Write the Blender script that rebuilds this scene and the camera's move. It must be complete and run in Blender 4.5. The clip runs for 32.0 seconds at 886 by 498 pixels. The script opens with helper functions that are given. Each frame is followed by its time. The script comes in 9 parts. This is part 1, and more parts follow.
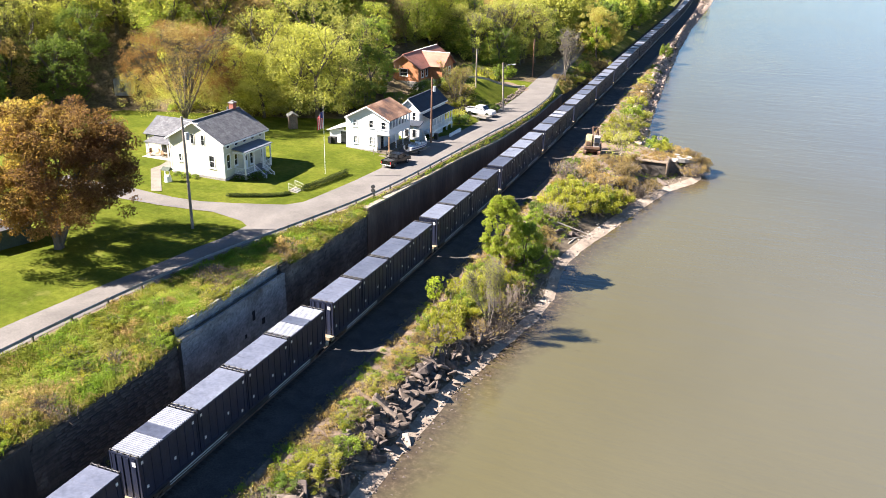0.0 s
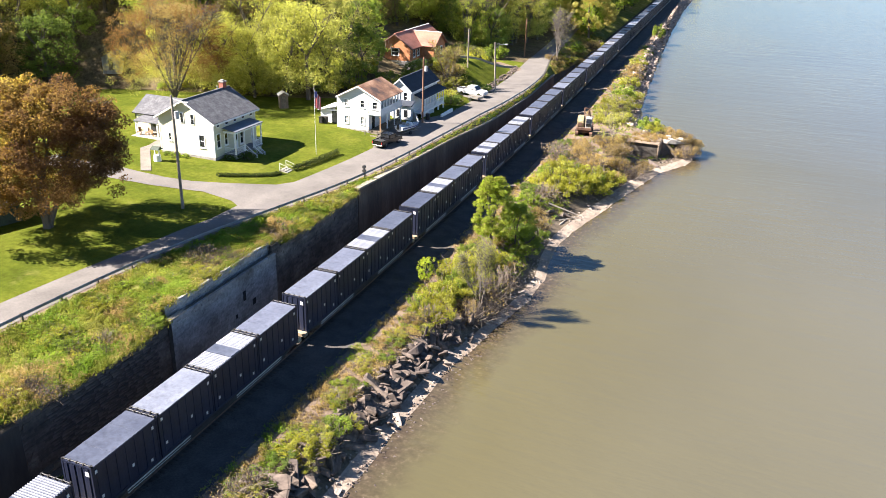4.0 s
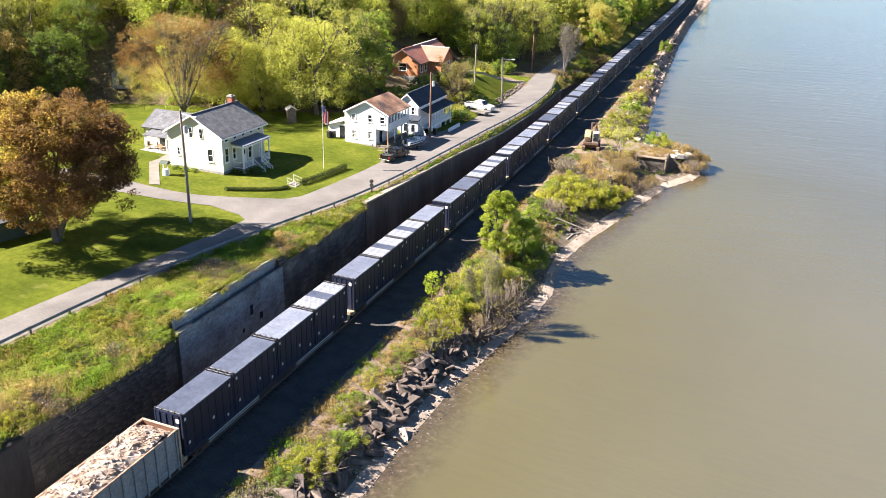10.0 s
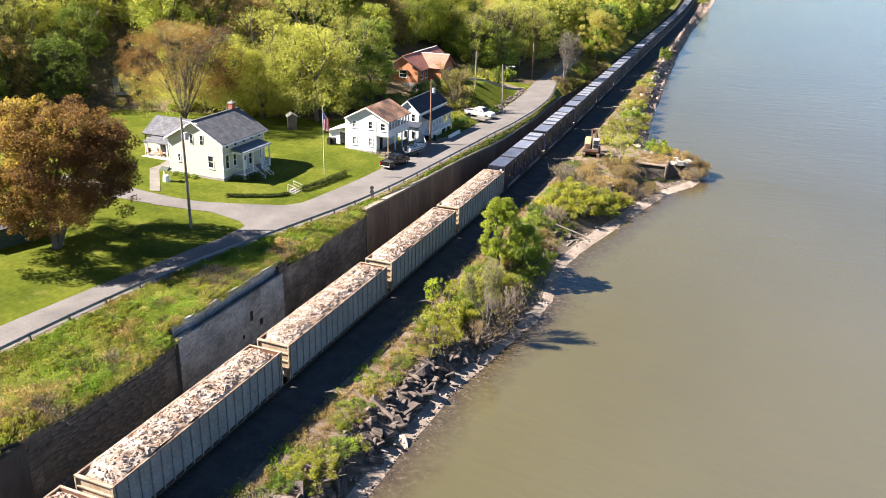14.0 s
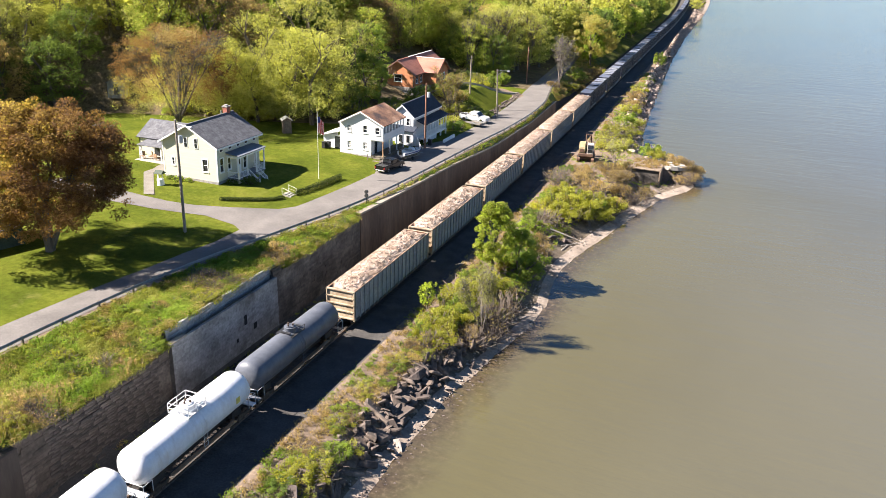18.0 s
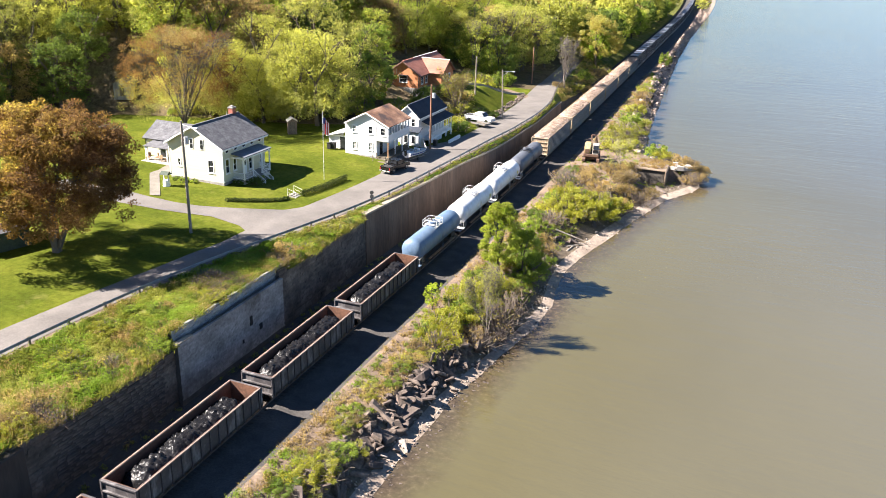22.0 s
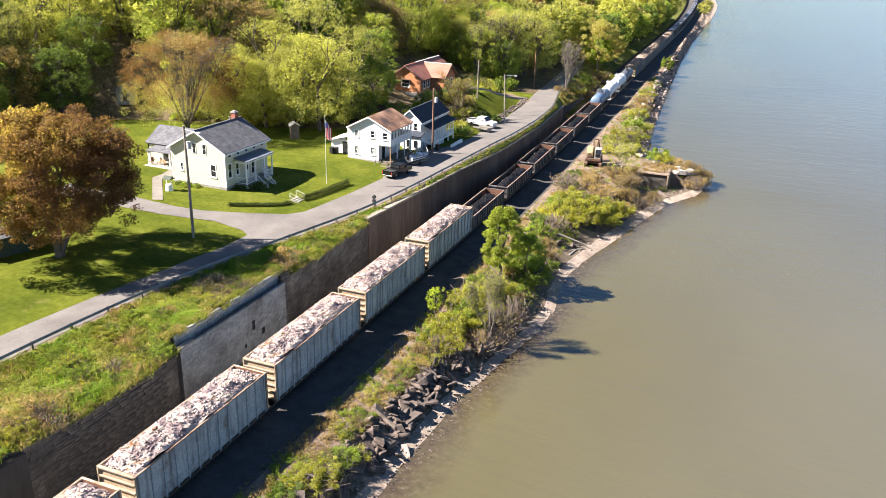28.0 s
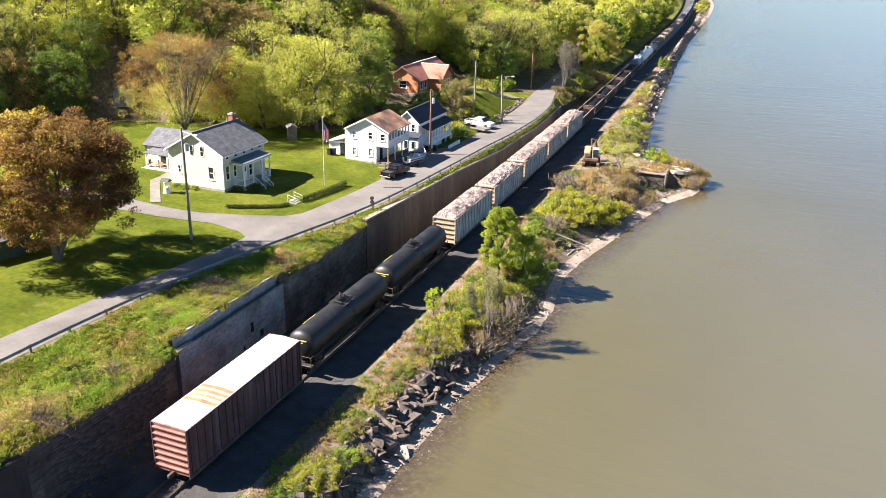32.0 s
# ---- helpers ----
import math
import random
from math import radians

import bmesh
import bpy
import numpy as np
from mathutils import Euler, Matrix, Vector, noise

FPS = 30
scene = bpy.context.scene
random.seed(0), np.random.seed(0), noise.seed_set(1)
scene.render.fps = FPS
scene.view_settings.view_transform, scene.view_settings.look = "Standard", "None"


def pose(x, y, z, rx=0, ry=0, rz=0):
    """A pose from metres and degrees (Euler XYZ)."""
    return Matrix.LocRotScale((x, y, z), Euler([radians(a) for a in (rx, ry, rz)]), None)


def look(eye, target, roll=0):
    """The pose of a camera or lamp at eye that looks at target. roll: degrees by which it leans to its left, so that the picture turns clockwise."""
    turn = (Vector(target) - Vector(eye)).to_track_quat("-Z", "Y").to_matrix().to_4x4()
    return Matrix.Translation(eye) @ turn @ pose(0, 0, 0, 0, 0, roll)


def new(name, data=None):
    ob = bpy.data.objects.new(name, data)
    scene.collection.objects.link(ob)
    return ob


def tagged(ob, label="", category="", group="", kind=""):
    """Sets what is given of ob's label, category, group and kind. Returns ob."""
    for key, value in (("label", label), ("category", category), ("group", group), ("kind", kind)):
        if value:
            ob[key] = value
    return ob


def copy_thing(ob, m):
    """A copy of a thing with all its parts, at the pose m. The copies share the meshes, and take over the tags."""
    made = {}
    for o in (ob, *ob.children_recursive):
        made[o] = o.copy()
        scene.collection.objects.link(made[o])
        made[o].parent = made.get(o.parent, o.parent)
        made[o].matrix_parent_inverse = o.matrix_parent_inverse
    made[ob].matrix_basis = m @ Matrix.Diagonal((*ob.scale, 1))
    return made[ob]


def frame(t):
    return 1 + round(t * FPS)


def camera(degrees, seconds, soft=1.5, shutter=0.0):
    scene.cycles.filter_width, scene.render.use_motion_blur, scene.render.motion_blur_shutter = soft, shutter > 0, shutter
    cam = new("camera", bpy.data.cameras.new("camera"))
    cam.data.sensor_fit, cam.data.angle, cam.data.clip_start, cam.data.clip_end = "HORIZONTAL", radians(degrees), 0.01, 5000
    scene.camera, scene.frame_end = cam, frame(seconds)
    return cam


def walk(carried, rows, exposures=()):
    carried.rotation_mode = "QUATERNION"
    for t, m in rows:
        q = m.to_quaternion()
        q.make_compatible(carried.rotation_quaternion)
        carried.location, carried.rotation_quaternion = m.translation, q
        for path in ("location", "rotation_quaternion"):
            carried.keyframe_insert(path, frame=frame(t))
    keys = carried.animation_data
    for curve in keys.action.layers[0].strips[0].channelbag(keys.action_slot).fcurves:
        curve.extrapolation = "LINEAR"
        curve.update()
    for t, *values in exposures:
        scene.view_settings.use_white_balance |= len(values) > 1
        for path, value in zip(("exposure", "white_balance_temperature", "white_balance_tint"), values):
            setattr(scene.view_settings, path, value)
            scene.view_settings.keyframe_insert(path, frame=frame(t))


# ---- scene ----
# camera: a hovering drone that only sways
cam = camera(57.97, 32.0, soft=0.6)
EYE = (35.67, 0.00, 37.29)
SWAY = [
    (0, 68.360, -1.228, 21.986), (0.5, 68.498, -1.297, 21.996), (1, 68.753, -1.267, 21.874), (1.5, 68.898, -1.469, 21.792),
    (2, 69.372, -1.989, 21.560), (2.5, 68.438, -1.891, 21.417), (3, 67.552, -1.802, 21.446), (3.5, 67.295, -1.812, 21.480),
    (5.5, 66.092, -0.817, 21.393), (6, 66.621, -0.979, 21.446), (6.5, 67.058, -1.137, 21.649), (7, 67.249, -1.241, 21.868),
    (7.5, 67.471, -1.331, 21.947), (8, 67.613, -1.309, 22.083), (8.5, 67.753, -1.337, 22.173), (9, 67.877, -1.380, 22.104),
    (9.5, 67.997, -1.464, 21.941), (10, 68.004, -1.556, 21.981), (10.5, 67.999, -1.574, 22.131), (11, 68.105, -1.583, 22.103),
    (11.5, 68.290, -1.675, 22.017), (12, 68.360, -1.661, 21.954), (12.5, 68.359, -1.704, 21.933), (13, 68.381, -1.691, 21.887),
    (13.5, 68.426, -1.686, 21.918), (14, 68.474, -1.600, 22.013), (14.5, 68.462, -1.545, 22.031), (16.5, 68.586, -1.613, 22.108),
    (17, 68.574, -1.675, 22.042), (17.5, 68.702, -1.775, 21.840), (18, 68.781, -1.853, 21.689), (18.5, 68.705, -1.776, 21.721),
    (19, 68.692, -1.660, 21.903), (19.5, 68.734, -1.652, 22.029), (20, 68.749, -1.668, 21.976), (20.5, 68.678, -1.645, 22.022),
    (21, 68.560, -1.599, 22.136), (21.5, 68.643, -1.639, 22.116), (22, 68.817, -1.675, 22.028), (22.5, 68.951, -1.709, 21.970),
    (23, 68.909, -1.671, 21.987), (23.5, 68.984, -1.654, 21.981), (24, 69.106, -1.667, 21.966), (24.5, 69.167, -1.616, 22.004),
    (25, 69.107, -1.611, 22.086), (25.5, 69.085, -1.607, 22.183), (27.5, 69.133, -1.587, 22.141), (28, 69.118, -1.569, 22.166),
    (28.5, 69.287, -1.597, 22.112), (29, 69.406, -1.566, 22.099), (29.5, 69.398, -1.603, 22.136), (30, 69.265, -1.599, 22.112),
    (30.5, 69.220, -1.574, 22.143), (31, 69.293, -1.587, 22.052), (31.5, 69.282, -1.493, 21.993), (32, 69.187, -1.320, 21.934),
]
# the lens's automatic exposure drifts a little as the train passes
DRIFT = [(0, 0.14), (6, 0.14), (9, 0.14), (10, 0.11), (12, -0.03), (14, -0.08), (17, -0.05), (18, -0.12), (19, -0.22), (20, -0.09), (22, 0.06), (25, 0.06), (28, -0.04), (31, 0.03), (32, 0.0)]
walk(cam, [(t, pose(*EYE, a, b, c)) for t, a, b, c in SWAY], [(t, 2.16 + e) for t, e in DRIFT])

# ---- light ----
SUN_EL, SUN_AZ = 40.0, 25.0          # degrees; the sun stands towards -x, a little -y
world = bpy.data.worlds.new("sky")
scene.world = world
world.use_nodes = True
wn = world.node_tree.nodes
sky = wn.new("ShaderNodeTexSky")
sky.sky_type, sky.sun_disc = "NISHITA", False
sky.sun_elevation, sky.sun_rotation = radians(SUN_EL), radians(270 - SUN_AZ)
sky.air_density, sky.dust_density, sky.ozone_density = 1.0, 0.0, 8.0
wn["Background"].inputs[1].default_value = 0.036
world.node_tree.links.new(sky.outputs[0], wn["Background"].inputs[0])
sun = new("sun", bpy.data.lights.new("sun", "SUN"))
sun.data.energy, sun.data.angle, sun.data.color = 5.0, radians(0.55), (1.0, 0.905, 0.835)
_d = Vector((-math.cos(radians(SUN_AZ)) * math.cos(radians(SUN_EL)), -math.sin(radians(SUN_AZ)) * math.cos(radians(SUN_EL)), math.sin(radians(SUN_EL))))
sun.matrix_world = look(_d * 300, (0, 0, 0))


# ---- materials ----
def ramp(nt, fac, stops):
    n = nt.nodes.new("ShaderNodeValToRGB")
    el = n.color_ramp.elements
    while len(el) < len(stops):
        el.new(0.5)
    for e, (p, c) in zip(el, stops):
        e.position, e.color = p, (*c, 1)
    nt.links.new(fac, n.inputs[0])
    return n.outputs[0]


def noise_tex(nt, vec, scale, detail=5, rough=0.6, stretch=None):
    if stretch:
        mp = nt.nodes.new("ShaderNodeMapping")
        mp.inputs["Scale"].default_value = stretch
        nt.links.new(vec, mp.inputs[0])
        vec = mp.outputs[0]
    n = nt.nodes.new("ShaderNodeTexNoise")
    n.inputs["Scale"].default_value, n.inputs["Detail"].default_value, n.inputs["Roughness"].default_value = scale, detail, rough
    nt.links.new(vec, n.inputs[0])
    return n.outputs[0]


def mixc(nt, fac, a, b, mode="MIX"):
    n = nt.nodes.new("ShaderNodeMix")
    n.data_type, n.blend_type = "RGBA", mode
    for sock, v in ((n.inputs[0], fac), (n.inputs[6], a), (n.inputs[7], b)):
        if hasattr(v, "is_linked"):
            nt.links.new(v, sock)
        elif isinstance(v, (int, float)):
            sock.default_value = v
        else:
            sock.default_value = (*v, 1)
    return n.outputs[2]


def material(name, stops, scale=1.0, rough=0.8, metal=0.0, fine=9.0, fine_amt=0.35, bump=0.3, bump_scale=None,
             stretch=None, vary=0.0, island=0.0, streak=None, spec=0.5, stain=None, through_light=0.0, depth=0.02):
    """A procedural surface: a coarse noise through a ramp, a fine grain over it, optional streaks, stains and relief."""
    m = bpy.data.materials.new(name)
    m.use_nodes = True
    nt = m.node_tree
    b = nt.nodes["Principled BSDF"]
    tc = nt.nodes.new("ShaderNodeTexCoord").outputs["Object"]
    col = ramp(nt, noise_tex(nt, tc, scale, stretch=stretch), stops)
    if fine_amt:
        g = ramp(nt, noise_tex(nt, tc, fine, 4, 0.7, stretch), [(0.3, (1 - fine_amt,) * 3), (0.7, (1 + fine_amt * 0.3,) * 3)])
        col = mixc(nt, 1.0, col, g, "MULTIPLY")
    if streak:
        colour, st, amount = streak
        k = ramp(nt, noise_tex(nt, tc, 1.0, 5, 0.65, st), [(0.5, (0, 0, 0)), (0.72, (amount,) * 3)])
        col = mixc(nt, k, col, colour)
    if stain:
        colour, sc, lo, hi = stain
        k = ramp(nt, noise_tex(nt, tc, sc, 6, 0.6), [(lo, (0, 0, 0)), (hi, (1, 1, 1))])
        col = mixc(nt, k, col, colour)
    if vary:
        r = nt.nodes.new("ShaderNodeObjectInfo").outputs["Random"]
        col = mixc(nt, 1.0, col, ramp(nt, r, [(0, (1 - vary, 1 - vary, 1 - vary * 0.8)), (1, (1 + vary * 0.4, 1 + vary * 0.35, 1 + vary * 0.3))]), "MULTIPLY")
    if island:
        r = nt.nodes.new("ShaderNodeNewGeometry").outputs["Random Per Island"]
        col = mixc(nt, 1.0, col, ramp(nt, r, [(0, (1 - island,) * 3), (0.5, (1, 1, 1)), (1, (1 + island * 0.5,) * 3)]), "MULTIPLY")
    nt.links.new(col, b.inputs["Base Color"])
    b.inputs["Roughness"].default_value, b.inputs["Metallic"].default_value = rough, metal
    b.inputs["Specular IOR Level"].default_value = spec
    if bump:
        bp = nt.nodes.new("ShaderNodeBump")
        bp.inputs["Strength"].default_value, bp.inputs["Distance"].default_value = bump, depth
        nt.links.new(noise_tex(nt, tc, bump_scale or fine, 6, 0.7, stretch), bp.inputs["Height"])
        nt.links.new(bp.outputs[0], b.inputs["Normal"])
    if through_light:
        tr = nt.nodes.new("ShaderNodeBsdfTranslucent")
        mx = nt.nodes.new("ShaderNodeMixShader")
        mx.inputs[0].default_value = through_light
        nt.links.new(mixc(nt, 1.0, col, (1.0, 1.0, 0.55), "MULTIPLY"), tr.inputs[0])
        nt.links.new(b.outputs[0], mx.inputs[1])
        nt.links.new(tr.outputs[0], mx.inputs[2])
        nt.links.new(mx.outputs[0], nt.nodes["Material Output"].inputs[0])
    return m


M = {}
M["lawn"] = material("lawn", [(0.25, (0.050, 0.068, 0.008)), (0.45, (0.082, 0.103, 0.011)), (0.6, (0.114, 0.130, 0.016)), (0.75, (0.150, 0.154, 0.026))], 0.2, 0.95, fine=1.7, fine_amt=0.36, bump=0.8, bump_scale=11, depth=0.09, spec=0.04, stain=((0.14, 0.14, 0.034), 0.45, 0.60, 0.78))
M["rough_grass"] = material("rough_grass", [(0.3, (0.10, 0.13, 0.02)), (0.5, (0.19, 0.20, 0.05)), (0.7, (0.30, 0.25, 0.11))], 0.35, 0.95, fine=2.2, fine_amt=0.45, bump=0.9, bump_scale=6, depth=0.15, spec=0.05)
M["forest_floor"] = material("forest_floor", [(0.3, (0.09, 0.072, 0.04)), (0.55, (0.16, 0.125, 0.075)), (0.75, (0.12, 0.125, 0.045))], 0.2, 0.95, fine=1.6, fine_amt=0.5, bump=0.9, bump_scale=3, depth=0.2, spec=0.05)
M["ballast"] = material("ballast", [(0.35, (0.045, 0.041, 0.038)), (0.6, (0.075, 0.068, 0.062))], 0.5, 0.95, fine=7, fine_amt=0.5, bump=0.8, bump_scale=9, depth=0.06)
M["gravel_dirt"] = material("gravel_dirt", [(0.3, (0.115, 0.08, 0.054)), (0.5, (0.18, 0.128, 0.088)), (0.7, (0.25, 0.185, 0.13))], 0.5, 0.95, fine=4, fine_amt=0.45, bump=0.8, bump_scale=7, depth=0.08)
M["bank_dirt"] = material("bank_dirt", [(0.3, (0.09, 0.065, 0.04)), (0.55, (0.15, 0.115, 0.075)), (0.75, (0.22, 0.175, 0.12))], 0.6, 0.95, fine=4, fine_amt=0.5, bump=0.8, depth=0.08)
M["beach"] = material("beach", [(0.3, (0.20, 0.155, 0.117)), (0.55, (0.325, 0.262, 0.206)), (0.75, (0.43, 0.355, 0.287))], 0.6, 0.9, fine=4, fine_amt=0.4, bump=0.7, bump_scale=5, depth=0.06)
M["river_bed"] = material("river_bed", [(0.3, (0.10, 0.08, 0.05)), (0.6, (0.17, 0.13, 0.08))], 0.5, 0.9, bump=0.4)
M["asphalt"] = material("asphalt", [(0.3, (0.11, 0.099, 0.089)), (0.5, (0.144, 0.13, 0.117)), (0.7, (0.175, 0.158, 0.142))], 0.25, 0.9, fine=6, fine_amt=0.25, bump=0.3, stain=((0.115, 0.104, 0.10), 0.12, 0.55, 0.72))
M["concrete_pale"] = material("concrete_pale", [(0.3, (0.26, 0.235, 0.19)), (0.6, (0.36, 0.33, 0.27))], 0.8, 0.9, fine=6, fine_amt=0.25)
M["trunk"] = material("trunk", [(0.3, (0.07, 0.055, 0.042)), (0.6, (0.16, 0.13, 0.10))], 1.5, 0.95, fine=8, stretch=(1, 1, 0.2), bump=0.8, depth=0.04)
M["pale_twig"] = material("pale_twig", [(0.3, (0.20, 0.165, 0.13)), (0.6, (0.34, 0.29, 0.24))], 1.5, 0.95, bump=0.2)


def leaf_mat(name, a, b, c, thru=0.64):
    a, b, c = (tuple(1.22 * v for v in k) for k in (a, b, c))
    return material(name, [(0.36, a), (0.5, b), (0.64, c)], 0.16, 0.65, fine=2.0, fine_amt=0.25, bump=0, vary=0.4, island=0.24, spec=0.1, through_light=thru)


M["leaf_bright"] = leaf_mat("leaf_bright", (0.23, 0.31, 0.045), (0.34, 0.435, 0.075), (0.46, 0.53, 0.12))
M["leaf_yellow"] = leaf_mat("leaf_yellow", (0.37, 0.385, 0.085), (0.49, 0.505, 0.13), (0.59, 0.595, 0.19))
M["leaf_dark"] = leaf_mat("leaf_dark", (0.125, 0.18, 0.05), (0.19, 0.26, 0.065), (0.27, 0.345, 0.09))
M["leaf_olive"] = leaf_mat("leaf_olive", (0.29, 0.31, 0.08), (0.42, 0.43, 0.13), (0.53, 0.52, 0.19))
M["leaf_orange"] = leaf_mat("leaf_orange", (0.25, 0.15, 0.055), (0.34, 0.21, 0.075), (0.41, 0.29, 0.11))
M["leaf_tan"] = leaf_mat("leaf_tan", (0.30, 0.22, 0.10), (0.42, 0.32, 0.15), (0.50, 0.40, 0.21))
# maple crown tints: maroon for its shaded side, gold for its sunlit side
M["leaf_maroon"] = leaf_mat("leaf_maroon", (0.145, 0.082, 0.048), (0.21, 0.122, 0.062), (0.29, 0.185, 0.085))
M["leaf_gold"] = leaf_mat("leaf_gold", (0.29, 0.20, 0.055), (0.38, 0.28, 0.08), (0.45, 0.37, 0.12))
M["leaf_rust"] = leaf_mat("leaf_rust", (0.30, 0.16, 0.06), (0.42, 0.23, 0.09), (0.48, 0.32, 0.13))
M["leaf_straw"] = leaf_mat("leaf_straw", (0.30, 0.24, 0.07), (0.41, 0.34, 0.11), (0.49, 0.43, 0.16))
M["leaf_bush"] = leaf_mat("leaf_bush", (0.29, 0.30, 0.03), (0.42, 0.42, 0.05), (0.54, 0.52, 0.08))
M["leaf_fresh"] = leaf_mat("leaf_fresh", (0.36, 0.46, 0.055), (0.48, 0.58, 0.08), (0.58, 0.66, 0.12), 0.68)
M["path"] = material("path", [(0.3, (0.15, 0.133, 0.108)), (0.6, (0.21, 0.19, 0.155))], 0.8, 0.9, fine=6, fine_amt=0.25)
M["grey_twig"] = material("grey_twig", [(0.3, (0.085, 0.07, 0.06)), (0.6, (0.17, 0.145, 0.125))], 1.5, 0.95, bump=0.2)
M["bush_twig"] = material("bush_twig", [(0.3, (0.115, 0.088, 0.066)), (0.6, (0.21, 0.17, 0.135))], 1.5, 0.95, bump=0.2)


# ---- mesh helpers ----
def part(name, bm, mat, parent=None, label=""):
    me = bpy.data.meshes.new(name)
    bm.to_mesh(me)
    bm.free()
    for m in mat if isinstance(mat, (list, tuple)) else [mat]:
        me.materials.append(m)
    ob = new(name, me)
    ob.parent = parent
    if label:
        ob["label"] = label
    return ob


def mesh_part(name, verts, faces, mat, parent=None, label="", smooth=False):
    me = bpy.data.meshes.new(name)
    me.from_pydata([tuple(v) for v in verts], [], faces)
    for m in mat if isinstance(mat, (list, tuple)) else [mat]:
        me.materials.append(m)
    if smooth:
        me.polygons.foreach_set("use_smooth", [True] * len(me.polygons))
    me.update()
    ob = new(name, me)
    ob.parent = parent
    if label:
        ob["label"] = label
    return ob


def shared(name, src, m, parent=None):
    """Another object on the same mesh."""
    ob = new(name, src.data)
    ob.parent = parent
    ob.matrix_local = m
    return ob


def box(bm, x0, x1, y0, y1, z0, z1, bevel=0.0):
    v = [bm.verts.new(p) for p in ((x0, y0, z0), (x1, y0, z0), (x1, y1, z0), (x0, y1, z0), (x0, y0, z1), (x1, y0, z1), (x1, y1, z1), (x0, y1, z1))]
    fs = [bm.faces.new([v[i] for i in f]) for f in ((3, 2, 1, 0), (4, 5, 6, 7), (0, 1, 5, 4), (1, 2, 6, 5), (2, 3, 7, 6), (3, 0, 4, 7))]
    if bevel:
        es = {e for f in fs for e in f.edges}
        bmesh.ops.bevel(bm, geom=list(es), offset=bevel, segments=1, affect="EDGES")
    return v


def boxes(*specs, bevel=0.0):
    bm = bmesh.new()
    for s in specs:
        box(bm, *s, bevel=bevel)
    return bm


def poly(bm, pts):
    return bm.faces.new([bm.verts.new(p) for p in pts])


def prism(bm, pts, d):
    """The outline pts pushed along d."""
    a = [bm.verts.new(p) for p in pts]
    b = [bm.verts.new(Vector(p) + Vector(d)) for p in pts]
    bm.faces.new(a[::-1])
    bm.faces.new(b)
    n = len(a)
    for i in range(n):
        bm.faces.new((a[i], a[(i + 1) % n], b[(i + 1) % n], b[i]))
    bmesh.ops.recalc_face_normals(bm, faces=bm.faces[:])


def rod(bm, a, b, r0, r1=None, n=8, cap=True):
    r1 = r0 if r1 is None else r1
    a, b = Vector(a), Vector(b)
    d = (b - a).normalized()
    u = d.orthogonal().normalized()
    w = d.cross(u)
    ra, rb = [], []
    for i in range(n):
        k = 2 * math.pi * i / n
        o = u * math.cos(k) + w * math.sin(k)
        ra.append(bm.verts.new(a + o * r0))
        rb.append(bm.verts.new(b + o * r1))
    for i in range(n):
        bm.faces.new((ra[i], ra[(i + 1) % n], rb[(i + 1) % n], rb[i]))
    if cap:
        bm.faces.new(ra[::-1])
        bm.faces.new(rb)


def thing(name, m, label, category, group=""):
    ob = new(name)
    ob.empty_display_size = 0.2
    ob.matrix_world = m
    return tagged(ob, label, category, group)


def lerp_table(rows):
    xs, ys = [r[0] for r in rows], [r[1] for r in rows]
    return lambda v: float(np.interp(v, xs, ys))


# ---- plan ----
def track_x(y):
    """The track's line: straight, then bending slightly inland."""
    k = (y - 125) / 20
    s = (k if k > 30 else math.log1p(math.exp(max(k, -40)))) * 20
    return -0.031 * s - 0.00012 * max(0.0, min(y, 700) - 400) ** 2 - (0.072 * (y - 700) if y > 700 else 0)


WALL = -6.3
wall_off = lerp_table([(-700, WALL), (82, WALL), (90, -6.1), (100, -5.85), (110, -5.4), (120, -4.6), (127, -4.3), (140, -4.0), (152, -4.0), (165, -4.8), (190, WALL), (1600, WALL)])


def wall_x(y):
    """The face of the retaining wall, which comes nearer to the track past the houses."""
    return track_x(y) + wall_off(y)


shore_x = lerp_table([(-700, 12.2), (20, 12.4), (43.5, 12.7), (51, 12.9), (60, 13.3), (71, 15.1), (78, 16.4), (84, 16.6), (90, 15.7), (97, 15.6), (105, 17.2), (114, 19.2), (124, 21.4), (133, 23.6), (140, 27.3), (144, 28.6),
                      (147, 27.9), (152, 23.5), (157, 17.0), (165, 15.8), (181, 14.9), (249, 11.7), (320, 9.5), (401, 8.2), (470, 9.0), (520, 10.5), (600, 13.5), (700, 17.0), (1600, 17.0)])
bank_x = lerp_table([(-700, 8.2), (20, 8.2), (43, 8.3), (60, 9.3), (71, 11.2), (84, 12.5), (97, 10.6), (110, 11.2), (125, 14.4), (138, 19.6), (145, 24), (150, 20), (158, 12.5), (180, 11), (249, 8.6), (401, 6.0), (1600, 6.5)])
guard_x = lerp_table([(-700, -17), (20, -15.9), (37, -15.6), (43, -15.3), (50, -14.7), (55, -14.1), (62, -12.9), (71, -10.75), (81, -8.5), (87, -7.65), (92, -7.1), (100, -6.55), (110, -6.15), (122, -5.7), (135, -5.3), (152, -5.45), (164, -6.25), (172, -7.2), (180, -8.7), (195, -11.6), (217, -14.0), (260, -19), (400, -32), (1600, -70)])
road_w = lerp_table([(-700, 4.6), (41, 4.3), (57, 3.7), (66, 4.1), (75, 6.0), (85, 6.15), (100, 6.2), (110, 5.85), (125, 5.8), (137, 6.4), (152, 6.9), (165, 7.0), (178, 6.5), (200, 5.0), (230, 4.6), (1600, 4.6)])
